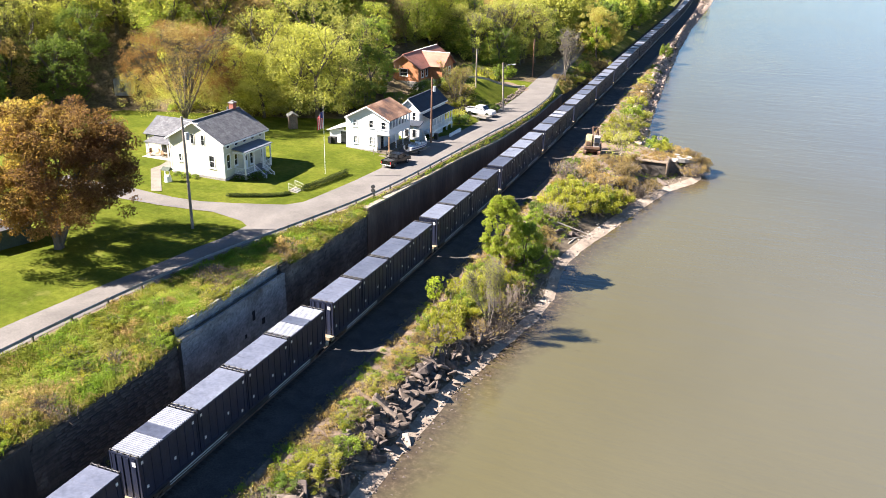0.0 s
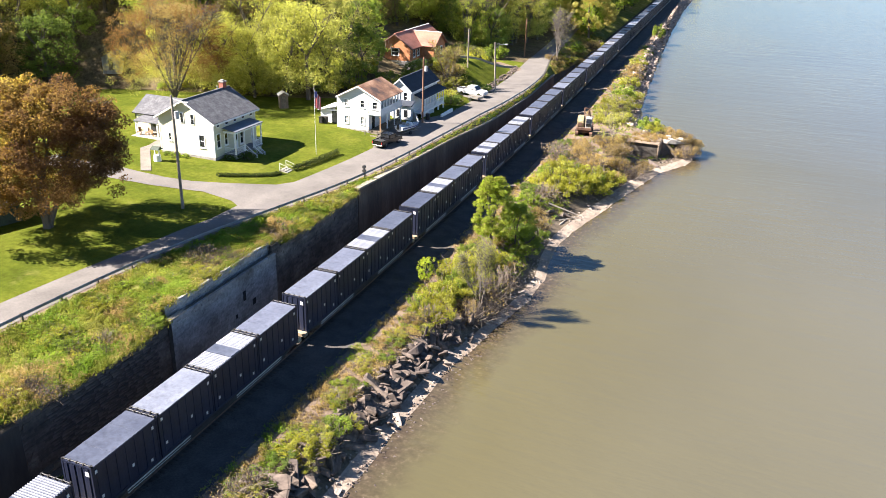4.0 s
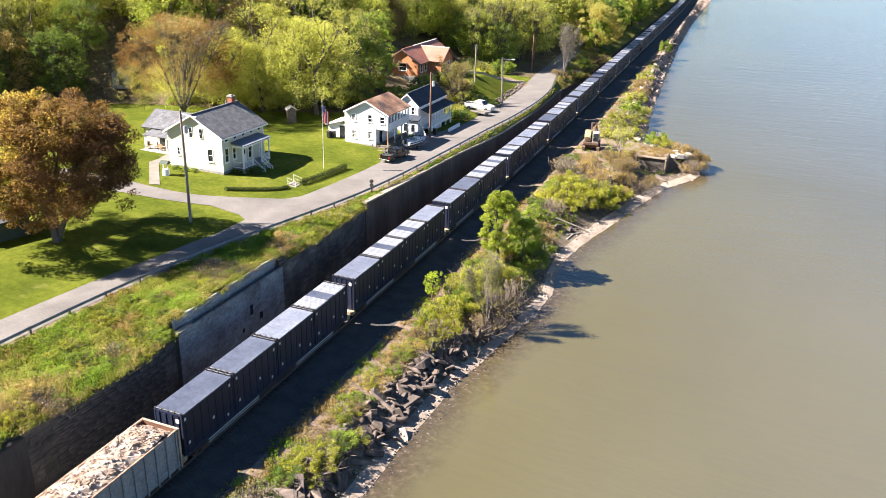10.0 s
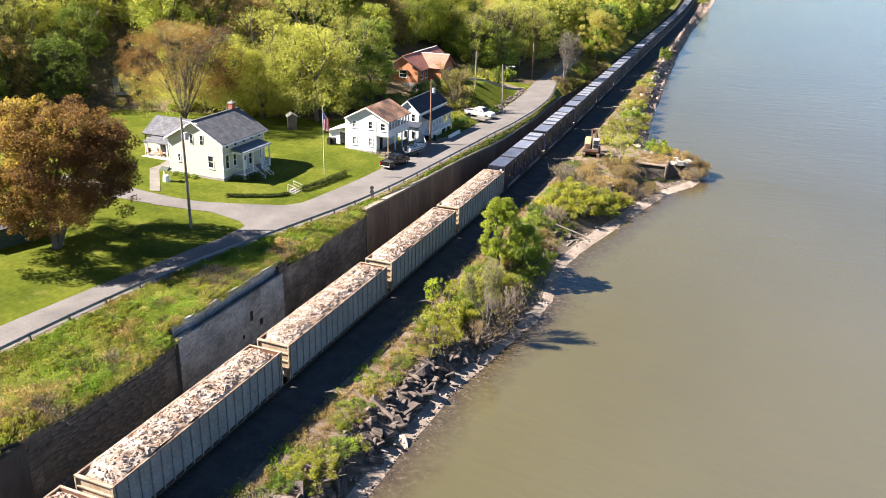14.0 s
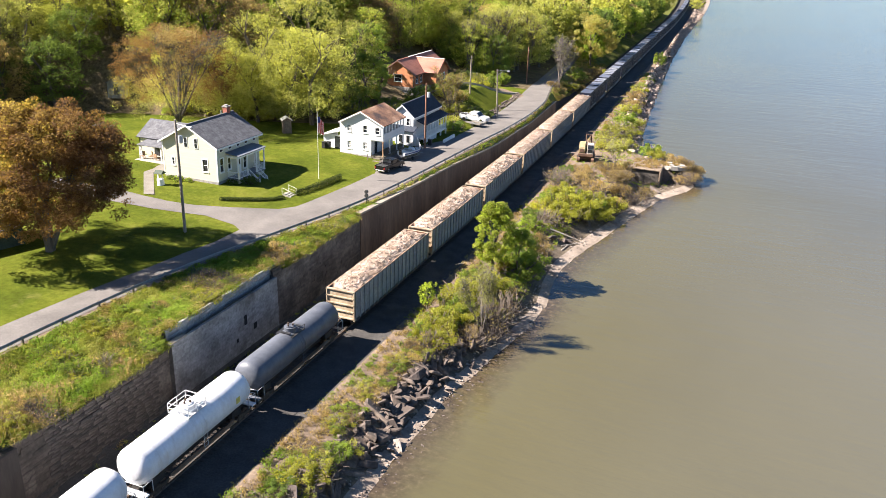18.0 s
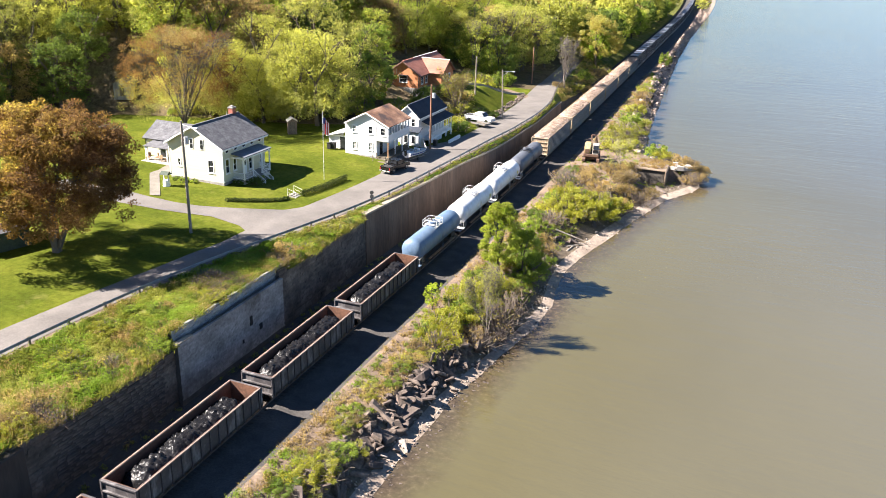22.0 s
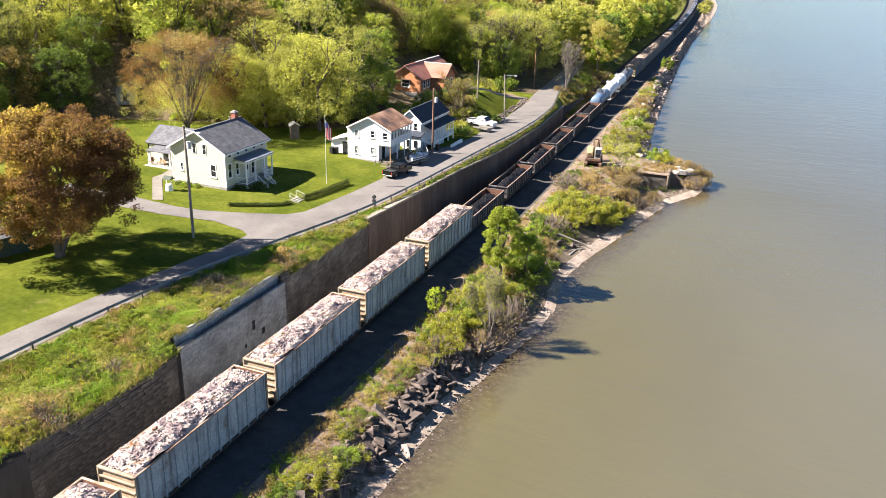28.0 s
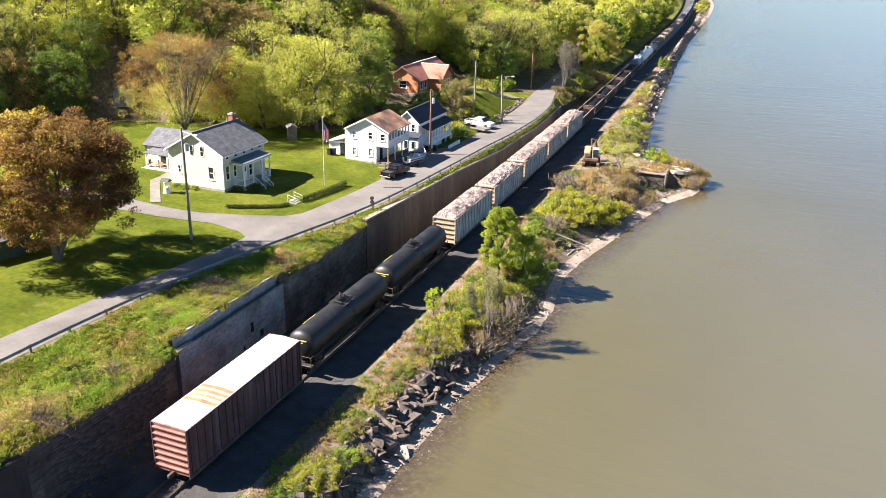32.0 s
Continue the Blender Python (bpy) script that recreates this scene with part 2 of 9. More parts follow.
road_z = lerp_table([(-700, 6.2), (60, 6.05), (100, 5.95), (125, 5.6), (140, 5.1), (165, 4.5), (195, 4.0), (260, 3.6), (400, 4.0), (1600, 8)])
wall_top = lerp_table([(-700, 5.4), (31.5, 5.4), (34, 5.1), (37, 4.9), (42, 4.75), (45, 4.95), (46.7, 5.1), (47.2, 6.0), (63.8, 6.05), (64.3, 5.55), (81.2, 5.6), (81.4, 6.0), (90, 5.6), (100, 5.35), (110, 5.15), (120, 4.8), (127, 4.4), (140, 4.25), (150, 3.95), (165, 3.4), (180, 2.8), (200, 1.2), (230, 0.3), (1600, 0.3)])
hill_x = lerp_table([(-700, -74), (60, -78), (85, -80), (100, -77), (108, -71), (114, -56), (119, -42), (125, -30), (138, -20), (150, -19), (172, -24), (200, -24), (260, -26), (400, -36), (1600, -76)])

hill_k = lerp_table([(-700, 0.42), (108, 0.42), (128, 0.27), (210, 0.27), (260, 0.36), (1600, 0.40)])


def ground_z(x, y):
    X = x - track_x(y)
    sx, bx = shore_x(y), bank_x(y)
    if X > sx:
        return -2.5 - min(3.0, (X - sx) * 0.22) if X < 330 else -5.5 + min(14.0, (X - 330) * 0.2)
    if X > 16.6 and 134 < y < 144.6:
        # low beach before the old abutment
        cut = min(1.0, (y - 134) / 4.5) * min(1.0, (X - 16.6) / 1.0)
        base = 0.1 if X < bx else float(np.interp((X - bx) / max(0.5, sx - bx), [0, 0.3, 0.68, 1.0], [0.1, -0.85, -2.1, -2.46]))
        return min(base, base + (-2.2 - base) * cut)
    if X > bx:
        k = (X - bx) / max(0.5, sx - bx)
        top = -0.5 if y < 100 else -0.5 + min(0.6, (y - 100) * 0.06)
        return float(np.interp(k, [0, 0.3, 0.6, 1.0], [top, -1.2, -2.05, -2.46]))
    w = wall_off(y)
    if X > w:
        return float(np.interp(X, [w, -3.2, -2.2, 2.2, 3.4, 4.4, 5.3, bx], [-0.55, -0.6, -0.19, -0.19, -0.42, -0.38, -0.05, -0.5 if y < 100 else -0.5 + min(0.6, (y - 100) * 0.06)]))
    gx, rz, rw = guard_x(y), road_z(y), road_w(y)
    if x > gx:
        wx = wall_x(y)
        if 46.9 < y < 63.9 and x > wx - 0.52:
            return 4.3
        k = min(1.0, max(0.0, (wx - x) / max(0.3, wx - gx)))
        return wall_top(y) + (rz - wall_top(y)) * k ** 0.8
    if x > gx - rw:
        return rz
    d = gx - rw - x
    z = rz + 0.05 * min(d, 14) + 0.015 * max(0, min(d, 60) - 14)
    if 146 < y < 180 and d < 16:
        z += 3.2 * min(1.0, max(0.0, (d - 0.8) / 6)) * min(1.0, (y - 146) / 8) * min(1.0, (180 - y) / 16) * min(1.0, max(0.0, (x + 27) / 3))
    hx = hill_x(y)
    if x < hx:
        e = hx - x
        k = hill_k(y)
        z += k * e * min(1.0, 0.3 + e / 25) if e < 90 else 90 * k + 0.12 * min(e - 90, 400)
    return z


def build_ground():
    ys = np.concatenate([np.arange(-700, -40, 60), np.arange(-40, 24, 8), np.arange(24, 215, 1.5), np.arange(215, 450, 5), np.arange(450, 1700, 50)])
    cols, zone = [], []
    for y in ys:
        t, bx, sx, gx, rw, hx = track_x(y), bank_x(y), shore_x(y), guard_x(y), road_w(y), hill_x(y)
        fx = gx - rw
        row = [-900, -500, -300]
        row += [hx + (-90 + i * 8) for i in range(12)]
        row += list(np.linspace(min(hx, fx - 4), fx, 16)[:-1])
        row += [fx, (fx + gx) / 2, gx]
        w = wall_x(y)
        nd = min(0.5, (w - gx) * 0.5)
        row += list(np.linspace(gx, w - nd - 0.05, 6)[1:]) + [w - nd, w - 0.18]
        row += [w - 0.17, w + 0.02, (w + t - 3.2) / 2, t - 3.2, t - 2.2, t, t + 2.2, t + 3.4, t + 4.4, t + 5.3]
        row += list(np.linspace(t + 5.3, t + bx, 6)[1:])
        row += list(np.linspace(t + bx, t + sx, 9)[1:])
        row += [t + sx + d for d in (1, 2, 4, 8, 20, 60, 330, 400, 900)]
        cols.append(row)
    n = len(cols[0])
    names = []
    for j in range(n - 1):
        if j < 15: names.append(2 if j < 14 else 0)
        elif j < 30: names.append(0)
        elif j < 32: names.append(3)
        elif j < 40: names.append(1)
        elif j < 49: names.append(4)
        elif j < 55: names.append(5)
        elif j < 60: names.append(8)
        elif j < 63: names.append(6)
        else: names.append(7)
    verts, faces, mats = [], [], []
    wi = 30 + 2 + 7
    for y, row in zip(ys, cols):
        for j, x in enumerate(row):
            if j == wi:
                z = min(wall_top(y), ground_z(x, y))
            elif j == wi + 1:
                z = min(wall_top(y), ground_z(x - 0.02, y)) - 0.02
            elif j == wi + 2:
                z = -0.55
            else:
                z = ground_z(x, y)
                if j not in range(29, 34) and abs(x - track_x(y)) > 5.0:
                    amp = 0.035 if j < 33 else (0.16 if j < wi else 0.10 if j < 57 else 0.30 if j < 60 else 0.07)
                    z += amp * noise.noise((x * 0.25, y * 0.25, 0.0)) + 0.5 * amp * noise.noise((x * 0.9, y * 0.9, 4.0))
            verts.append((x, y, z))
    for i in range(len(ys) - 1):
        for j in range(n - 1):
            a = i * n + j
            faces.append((a, a + 1, a + n + 1, a + n))
            k = names[j]
            yc, xc = ys[i], cols[i][j]
            if k == 0 and (yc > 112 or yc < -30 or xc < hill_x(yc) + 3):
                k = 2 if (yc > 186 or yc < -30 or xc < (hill_x(yc) + 3 if not 148 < yc < 186 else -31)) else 0
            if j == 38 and 46.5 < yc < 63.5 or k == 1 and 86 < yc < 160 and j > 33:
                k = 8
            mats.append(k)
    g = mesh_part("ground", verts, faces, [M["lawn"], M["rough_grass"], M["forest_floor"], M["gravel_dirt"], M["ballast"], M["gravel_dirt"], M["beach"], M["river_bed"], M["bank_dirt"]], smooth=True)
    g.data.polygons.foreach_set("material_index", mats)
    return tagged(g, "riverside ground with lawns, ballast bed and gravel beach", "ground", kind="structure")


ground = build_ground()


# ---- river ----
def water_material():
    m = bpy.data.materials.new("river_water")
    m.use_nodes = True
    nt = m.node_tree
    b = nt.nodes["Principled BSDF"]
    tc = nt.nodes.new("ShaderNodeTexCoord").outputs["Object"]
    col = ramp(nt, noise_tex(nt, tc, 0.018, 5, 0.55, (1, 0.5, 1)), [(0.3, (0.073, 0.064, 0.030)), (0.5, (0.087, 0.077, 0.038)), (0.7, (0.100, 0.089, 0.046))])
    # shallows: the stony bed shows through near the shore
    depth = nt.nodes.new("ShaderNodeAttribute")
    depth.attribute_name = "depth"
    bed = ramp(nt, noise_tex(nt, tc, 1.6, 6, 0.7), [(0.35, (0.028, 0.020, 0.012)), (0.55, (0.060, 0.043, 0.026)), (0.72, (0.14, 0.105, 0.068))])
    edge = nt.nodes.new("ShaderNodeMath")
    edge.operation = "ADD"
    nt.links.new(depth.outputs["Fac"], edge.inputs[0])
    nt.links.new(ramp(nt, noise_tex(nt, tc, 0.5, 4, 0.6), [(0.2, (0, 0, 0)), (0.8, (0.45,) * 3)]), edge.inputs[1])
    col = mixc(nt, ramp(nt, edge.outputs[0], [(0.15, (0, 0, 0)), (1.0, (1, 1, 1))]), bed, col)
    # sky reflection painted into the base colour: grey-blue away from the shore
    sky_sheen = nt.nodes.new("ShaderNodeMath")
    sky_sheen.operation = "SUBTRACT"
    sky_sheen.inputs[1].default_value = 1.0
    nt.links.new(depth.outputs["Fac"], sky_sheen.inputs[0])
    col = mixc(nt, sky_sheen.outputs[0], col, (0.097, 0.100, 0.096))
    b.inputs["Roughness"].default_value, b.inputs["IOR"].default_value = 0.15, 1.58
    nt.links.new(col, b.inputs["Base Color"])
    r1 = noise_tex(nt, tc, 1.0, 3, 0.5, (0.35, 1.1, 1))
    r2 = noise_tex(nt, tc, 1.0, 3, 0.5, (0.10, 0.42, 1))
    calm = ramp(nt, noise_tex(nt, tc, 0.03, 3, 0.5, (1, 0.6, 1)), [(0.35, (0.25,) * 3), (0.65, (1, 1, 1))])
    mu = nt.nodes.new("ShaderNodeMath")
    mu.operation = "MULTIPLY"
    nt.links.new(r1, mu.inputs[0])
    nt.links.new(calm, mu.inputs[1])
    ad = nt.nodes.new("ShaderNodeMath")
    ad.operation = "ADD"
    nt.links.new(mu.outputs[0], ad.inputs[0])
    nt.links.new(r2, ad.inputs[1])
    bp = nt.nodes.new("ShaderNodeBump")
    bp.inputs["Strength"].default_value, bp.inputs["Distance"].default_value = 0.5, 0.15
    nt.links.new(ad.outputs[0], bp.inputs["Height"])
    nt.links.new(bp.outputs[0], b.inputs["Normal"])
    return m


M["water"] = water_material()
wv, wf, wd = [], [], []
wy = np.concatenate([np.arange(-700, 20, 60), np.arange(20, 210, 2.0), np.arange(210, 480, 8), np.arange(480, 1700, 60)])
for i, y in enumerate(wy):
    s0 = track_x(y) + shore_x(y)
    # values above 1 set how much painted sky reflection is mixed in
    for d, k in ((-2.0, 0), (0.0, 0), (1.2, 0.16), (2.6, 0.45), (4.6, 0.8), (7.5, 1), (20, 1.2), (90, 1.9), (380, 2)):
        wv.append((s0 + d, y, -2.5))
        wd.append(k)
    if i:
        for j in range(8):
            a = (i - 1) * 9 + j
            wf.append((a, a + 1, a + 10, a + 9))
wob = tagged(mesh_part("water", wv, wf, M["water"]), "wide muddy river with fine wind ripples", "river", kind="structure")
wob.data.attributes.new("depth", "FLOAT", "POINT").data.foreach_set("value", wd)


# ---- road ----
def ribbon(ys, left, right, z, lift, thick=0.05):
    v, f = [], []
    for i, y in enumerate(ys):
        a, b = left(y), right(y)
        for k in (0, 0.25, 0.5, 0.75, 1):
            v.append((a + (b - a) * k, y, z(y) + lift + 0.05 * math.sin(k * math.pi)))
        if i:
            for k in range(4):
                p = (i - 1) * 5 + k
                f.append((p, p + 1, p + 6, p + 5))
    return v, f


ys = np.concatenate([np.arange(-300, 20, 20), np.arange(20, 260, 2.0), np.arange(260, 700, 20)])
v, f = ribbon(ys, lambda y: guard_x(y) - road_w(y), lambda y: guard_x(y) - 0.3, road_z, 0.035)
tagged(mesh_part("road", v, f, M["asphalt"], smooth=True), "worn pale grey asphalt country road", "road", kind="structure")


def patch(name, pts, mat, lift, label, category, sub=3):
    """A flat paved patch that follows the ground."""
    bm = bmesh.new()
    face = poly(bm, [(x, y, 0) for x, y in pts])
    bmesh.ops.triangulate(bm, faces=[face])
    bmesh.ops.subdivide_edges(bm, edges=bm.edges[:], cuts=sub, use_grid_fill=True)
    for vv in bm.verts:
        vv.co.z = ground_z(vv.co.x, vv.co.y) + lift
    bmesh.ops.recalc_face_normals(bm, faces=bm.faces[:])
    for ff in bm.faces:
        if ff.normal.z < 0:
            ff.normal_flip()
    return tagged(part(name, bm, mat), label, category, kind="structure")


patch("driveway_1", [(-14.6, 69.6), (-17.3, 71.4), (-21.7, 72.1), (-24.9, 71.3), (-28.4, 70.6), (-31.9, 70.4), (-38.5, 70.3), (-46, 71), (-46, 74.5), (-40.5, 74.2), (-36.0, 74.3), (-32.0, 73.8), (-28.5, 73.7), (-25.0, 74.3), (-21.5, 75.8), (-18.5, 77.3), (-16.0, 78.6), (-13.6, 82.2), (-12.4, 78)], M["asphalt"], 0.045, "grey asphalt driveway branching off the road", "driveway")
patch("pavement_1", [(-12.6, 98.0), (-15.0, 104.6), (-15.2, 112), (-12.6, 121), (-11.2, 125), (-10.2, 118)], M["asphalt"], 0.04, "grey asphalt parking strip before the houses", "pavement")
patch("pavement_2", [(-38.9, 81.7), (-37.7, 82.2), (-31.3, 74.8), (-32.5, 74.3)], M["path"], 0.05, "pale concrete garden path", "path")
patch("pavement_3", [(-38.95, 81.75), (-37.65, 82.25), (-37.0, 83.4), (-36.7, 85.1), (-38.6, 86.0), (-39.6, 86.2), (-39.3, 84.9), (-38.9, 83.4)], M["path"], 0.055, "pale concrete garden path", "path")
patch("driveway_2", [(-13.2, 178), (-14.2, 174), (-20.5, 179.5), (-27, 177.5), (-31, 178.5), (-27, 180.5), (-20.5, 183)], M["gravel_dirt"], 0.045, "pale gravel driveway to the hillside house", "driveway")

# ---- retaining walls ----
M["stone"] = material("stone", [(0.3, (0.058, 0.047, 0.038)), (0.5, (0.11, 0.09, 0.073)), (0.7, (0.21, 0.174, 0.142))], 0.4, 0.92, fine=5, fine_amt=0.4, bump=0.7, vary=0.3, island=0.3, depth=0.04)
M["mortar"] = material("mortar", [(0.3, (0.06, 0.053, 0.047)), (0.6, (0.10, 0.088, 0.078))], 0.8, 0.95, fine=5)
M["pale_masonry"] = material("pale_masonry", [(0.3, (0.19, 0.183, 0.177)), (0.5, (0.285, 0.275, 0.265)), (0.7, (0.385, 0.37, 0.355))], 0.4, 0.92, fine=4, fine_amt=0.35, bump=0.6, island=0.18, stain=((0.10, 0.085, 0.075), 0.28, 0.52, 0.72), depth=0.03)
M["parapet_masonry"] = material("parapet_masonry", [(0.3, (0.27, 0.26, 0.255)), (0.5, (0.36, 0.35, 0.34)), (0.7, (0.45, 0.44, 0.42))], 0.6, 0.92, fine=4, fine_amt=0.4, bump=0.6, island=0.2, depth=0.03)
M["dark_concrete"] = material("dark_concrete", [(0.3, (0.03, 0.024, 0.02)), (0.5, (0.055, 0.044, 0.036)), (0.7, (0.09, 0.073, 0.06))], 0.3, 0.9, fine=3, fine_amt=0.35, stretch=(1, 1, 0.25), streak=((0.04, 0.03, 0.025), (0.2, 1.4, 0.06), 0.75))
M["stained_concrete"] = material("stained_concrete", [(0.3, (0.085, 0.054, 0.036)), (0.5, (0.132, 0.085, 0.056)), (0.7, (0.19, 0.13, 0.09))], 0.3, 0.9, fine=3, fine_amt=0.35, stretch=(1, 1, 0.25), streak=((0.07, 0.05, 0.035), (0.2, 1.4, 0.06), 0.75))
M["dark_hole"] = material("dark_hole", [(0.3, (0.01, 0.01, 0.01)), (0.6, (0.02, 0.018, 0.016))], 2, 0.95)
M["cap"] = material("cap", [(0.3, (0.20, 0.165, 0.13)), (0.6, (0.32, 0.27, 0.215))], 0.7, 0.9, fine=5)


def stones(y0, y1, z0, ztop, x, course, length, depth, seed, split):
    """Coursed blocks on a wall face at x; returns the block boxes inside and outside the stretch split."""
    rnd = random.Random(seed)
    near, rest, z = [], [], z0
    while z < max(ztop(y0), ztop((y0 + y1) / 2), ztop(y1)) - 0.05:
        h = course * rnd.uniform(0.8, 1.2)
        y = y0 - rnd.uniform(0, length)
        while y < y1:
            l = length * rnd.uniform(0.6, 1.45)
            a, b = max(y, y0), min(y + l, y1)
            if b - a > 0.12 and z + h < ztop((a + b) / 2) + 0.1:
                out = x + depth * rnd.uniform(-0.4, 1.0)
                (near if split[0] < (a + b) / 2 < split[1] else rest).append((out, a + 0.005, b - 0.005, z + 0.005, z + h - 0.005))
            y += l
        z += h
    return near, rest


def block_mesh():
    bm = bmesh.new()
    box(bm, -0.3, 0.0, -0.5, 0.5, -0.5, 0.5)
    for vv in bm.verts:
        if vv.co.x > -0.01:
            vv.co.y *= 0.94
            vv.co.z *= 0.88
    return bm


def retaining_wall():
    core = boxes((WALL - 0.55, WALL - 0.1, -20, 46.6, -0.9, 4.6), (WALL - 0.55, WALL - 0.1, 46.6, 62.4, -0.9, 4.2), (WALL - 0.55, WALL - 0.1, 62.4, 81.4, -0.9, 5.35))
    w = tagged(part("wall_stone", core, M["mortar"]), "old dry-laid grey stone retaining wall", "wall", kind="structure")
    near, rest = stones(30.5, 46.6, -0.5, lambda y: wall_top(y) - 0.05, WALL, 0.25, 0.95, 0.07, 5, (34.0, 45.0))
    rest += stones(62.4, 81.2, -0.5, lambda y: wall_top(y) - 0.05, WALL, 0.26, 1.0, 0.07, 6, (0, 0))[1]
    src = None
    for o, a, b, z0, z1 in near[:300]:
        m = Matrix.LocRotScale((o, (a + b) / 2, (z0 + z1) / 2), None, (1, b - a, z1 - z0))
        if src is None:
            src = part("stone", block_mesh(), M["stone"], w)
            src.matrix_local = m
        else:
            shared("stone", src, m, w)
    bm = bmesh.new()
    for o, a, b, z0, z1 in rest + near[300:]:
        box(bm, o - 0.3, o, a, b, z0, z1)
    tagged(part("stones", bm, M["stone"], w), kind="stuff")
    # pale rebuilt stretch, standing proud of the old wall
    pb = boxes((WALL - 0.05, WALL + 0.42, 46.6, 62.4, -0.9, 5.24))
    p = tagged(part("wall_pale", pb, M["mortar"]), "pale coursed masonry facing with dark stains", "wall", kind="structure")
    near, rest = stones(46.6, 62.4, 0.0, lambda y: 5.3 + 0.12 * noise.noise((y * 0.8, 0.0, 3.0)), WALL + 0.44, 0.21, 0.62, 0.04, 8, (0, 0))
    bm = bmesh.new()
    for o, a, b, z0, z1 in rest:
        box(bm, o - 0.25, o, a, b, z0, z1)
    tagged(part("stones", bm, M["pale_masonry"], p), kind="stuff")
    # added pale strip that imitates the sunlit near end of the wall's top
    bm = boxes((WALL - 0.1, WALL + 0.48, 46.5, 48.6, 5.28, 5.4), bevel=0.03)
    part("coping", bm, M["cap"], p)
    # upper, set-back course above the pale stretch
    ub = boxes((WALL - 0.85, WALL - 0.47, 47.0, 63.9, 3.0, 6.08))
    u = tagged(part("wall_upper", ub, M["mortar"]), "grey masonry parapet set back on the bank", "wall", kind="structure")
    near, rest = stones(47.0, 63.9, 4.3, lambda y: 6.16 + 0.14 * noise.noise((y * 0.7, 0.0, 8.0)), WALL - 0.45, 0.24, 0.8, 0.05, 11, (0, 0))
    bm = bmesh.new()
    for o, a, b, z0, z1 in rest:
        box(bm, o - 0.25, o, a, b, z0, z1)
    tagged(part("stones", bm, M["parapet_masonry"], u), kind="stuff")
    for y, z0, z1, w2 in ((56.8, 2.55, 3.55, 0.22), (58.3, 1.5, 2.15, 0.26), (55.4, 1.3, 1.7, 0.14)):
        part("drain_hole", boxes((WALL + 0.44, WALL + 0.486, y - w2, y + w2, z0, z1), bevel=0.02), M["dark_hole"], p, "dark weep hole")
    # stained concrete wall further on, in panels, with a pale coping
    c = tagged(new("wall_concrete"), "tall rust-stained concrete retaining wall", "wall", kind="structure")
    y = 81.4
    while y < 182:
        y2 = y + 6.0
        t0, t1 = wall_x(y), wall_x(y2)
        z0, z1 = wall_top(y) + 0.05, wall_top(y2) + 0.05
        bm = bmesh.new()
        a = [bm.verts.new(q) for q in ((t0 - 0.5, y + 0.02, -0.9), (t0 + 0.15, y + 0.02, -0.9), (t0 + 0.05, y + 0.02, z0), (t0 - 0.5, y + 0.02, z0))]
        b = [bm.verts.new(q) for q in ((t1 - 0.5, y2 - 0.02, -0.9), (t1 + 0.15, y2 - 0.02, -0.9), (t1 + 0.05, y2 - 0.02, z1), (t1 - 0.5, y2 - 0.02, z1))]
        bm.faces.new(a[::-1]); bm.faces.new(b)
        for i in range(4):
            bm.faces.new((a[i], a[(i + 1) % 4], b[(i + 1) % 4], b[i]))
        bmesh.ops.recalc_face_normals(bm, faces=bm.faces[:])
        part("panel", bm, M["stained_concrete"], c)
        bm = bmesh.new()
        a = [bm.verts.new(q) for q in ((t0 - 0.55, y, z0), (t0 + 0.2, y, z0), (t0 + 0.2, y, z0 + 0.22), (t0 - 0.55, y, z0 + 0.22))]
        b = [bm.verts.new(q) for q in ((t1 - 0.55, y2 - 0.01, z1), (t1 + 0.2, y2 - 0.01, z1), (t1 + 0.2, y2 - 0.01, z1 + 0.22), (t1 - 0.55, y2 - 0.01, z1 + 0.22))]
        bm.faces.new(a[::-1]); bm.faces.new(b)
        for i in range(4):
            bm.faces.new((a[i], a[(i + 1) % 4], b[(i + 1) % 4], b[i]))
        bmesh.ops.recalc_face_normals(bm, faces=bm.faces[:])
        part("coping", bm, M["cap"], c)
        y = y2
    # concrete abutment that ends the stone wall nearest the camera
    ab = boxes((WALL - 1.2, WALL + 0.55, 14, 31.2, -0.9, 5.2), bevel=0.08)
    tagged(part("wall_abutment", ab, M["dark_concrete"]), "dark stained concrete abutment block", "wall", kind="structure")


retaining_wall()

# ---- guard rail ----
M["galvanised"] = material("galvanised", [(0.3, (0.22, 0.22, 0.22)), (0.6, (0.34, 0.34, 0.33))], 1.2, 0.55, 0.6, fine=6, streak=((0.20, 0.12, 0.06), (0.6, 0.6, 0.6), 0.5))
M["post_wood"] = material("post_wood", [(0.3, (0.10, 0.085, 0.06)), (0.6, (0.18, 0.15, 0.11))], 2, 0.9, fine=8)


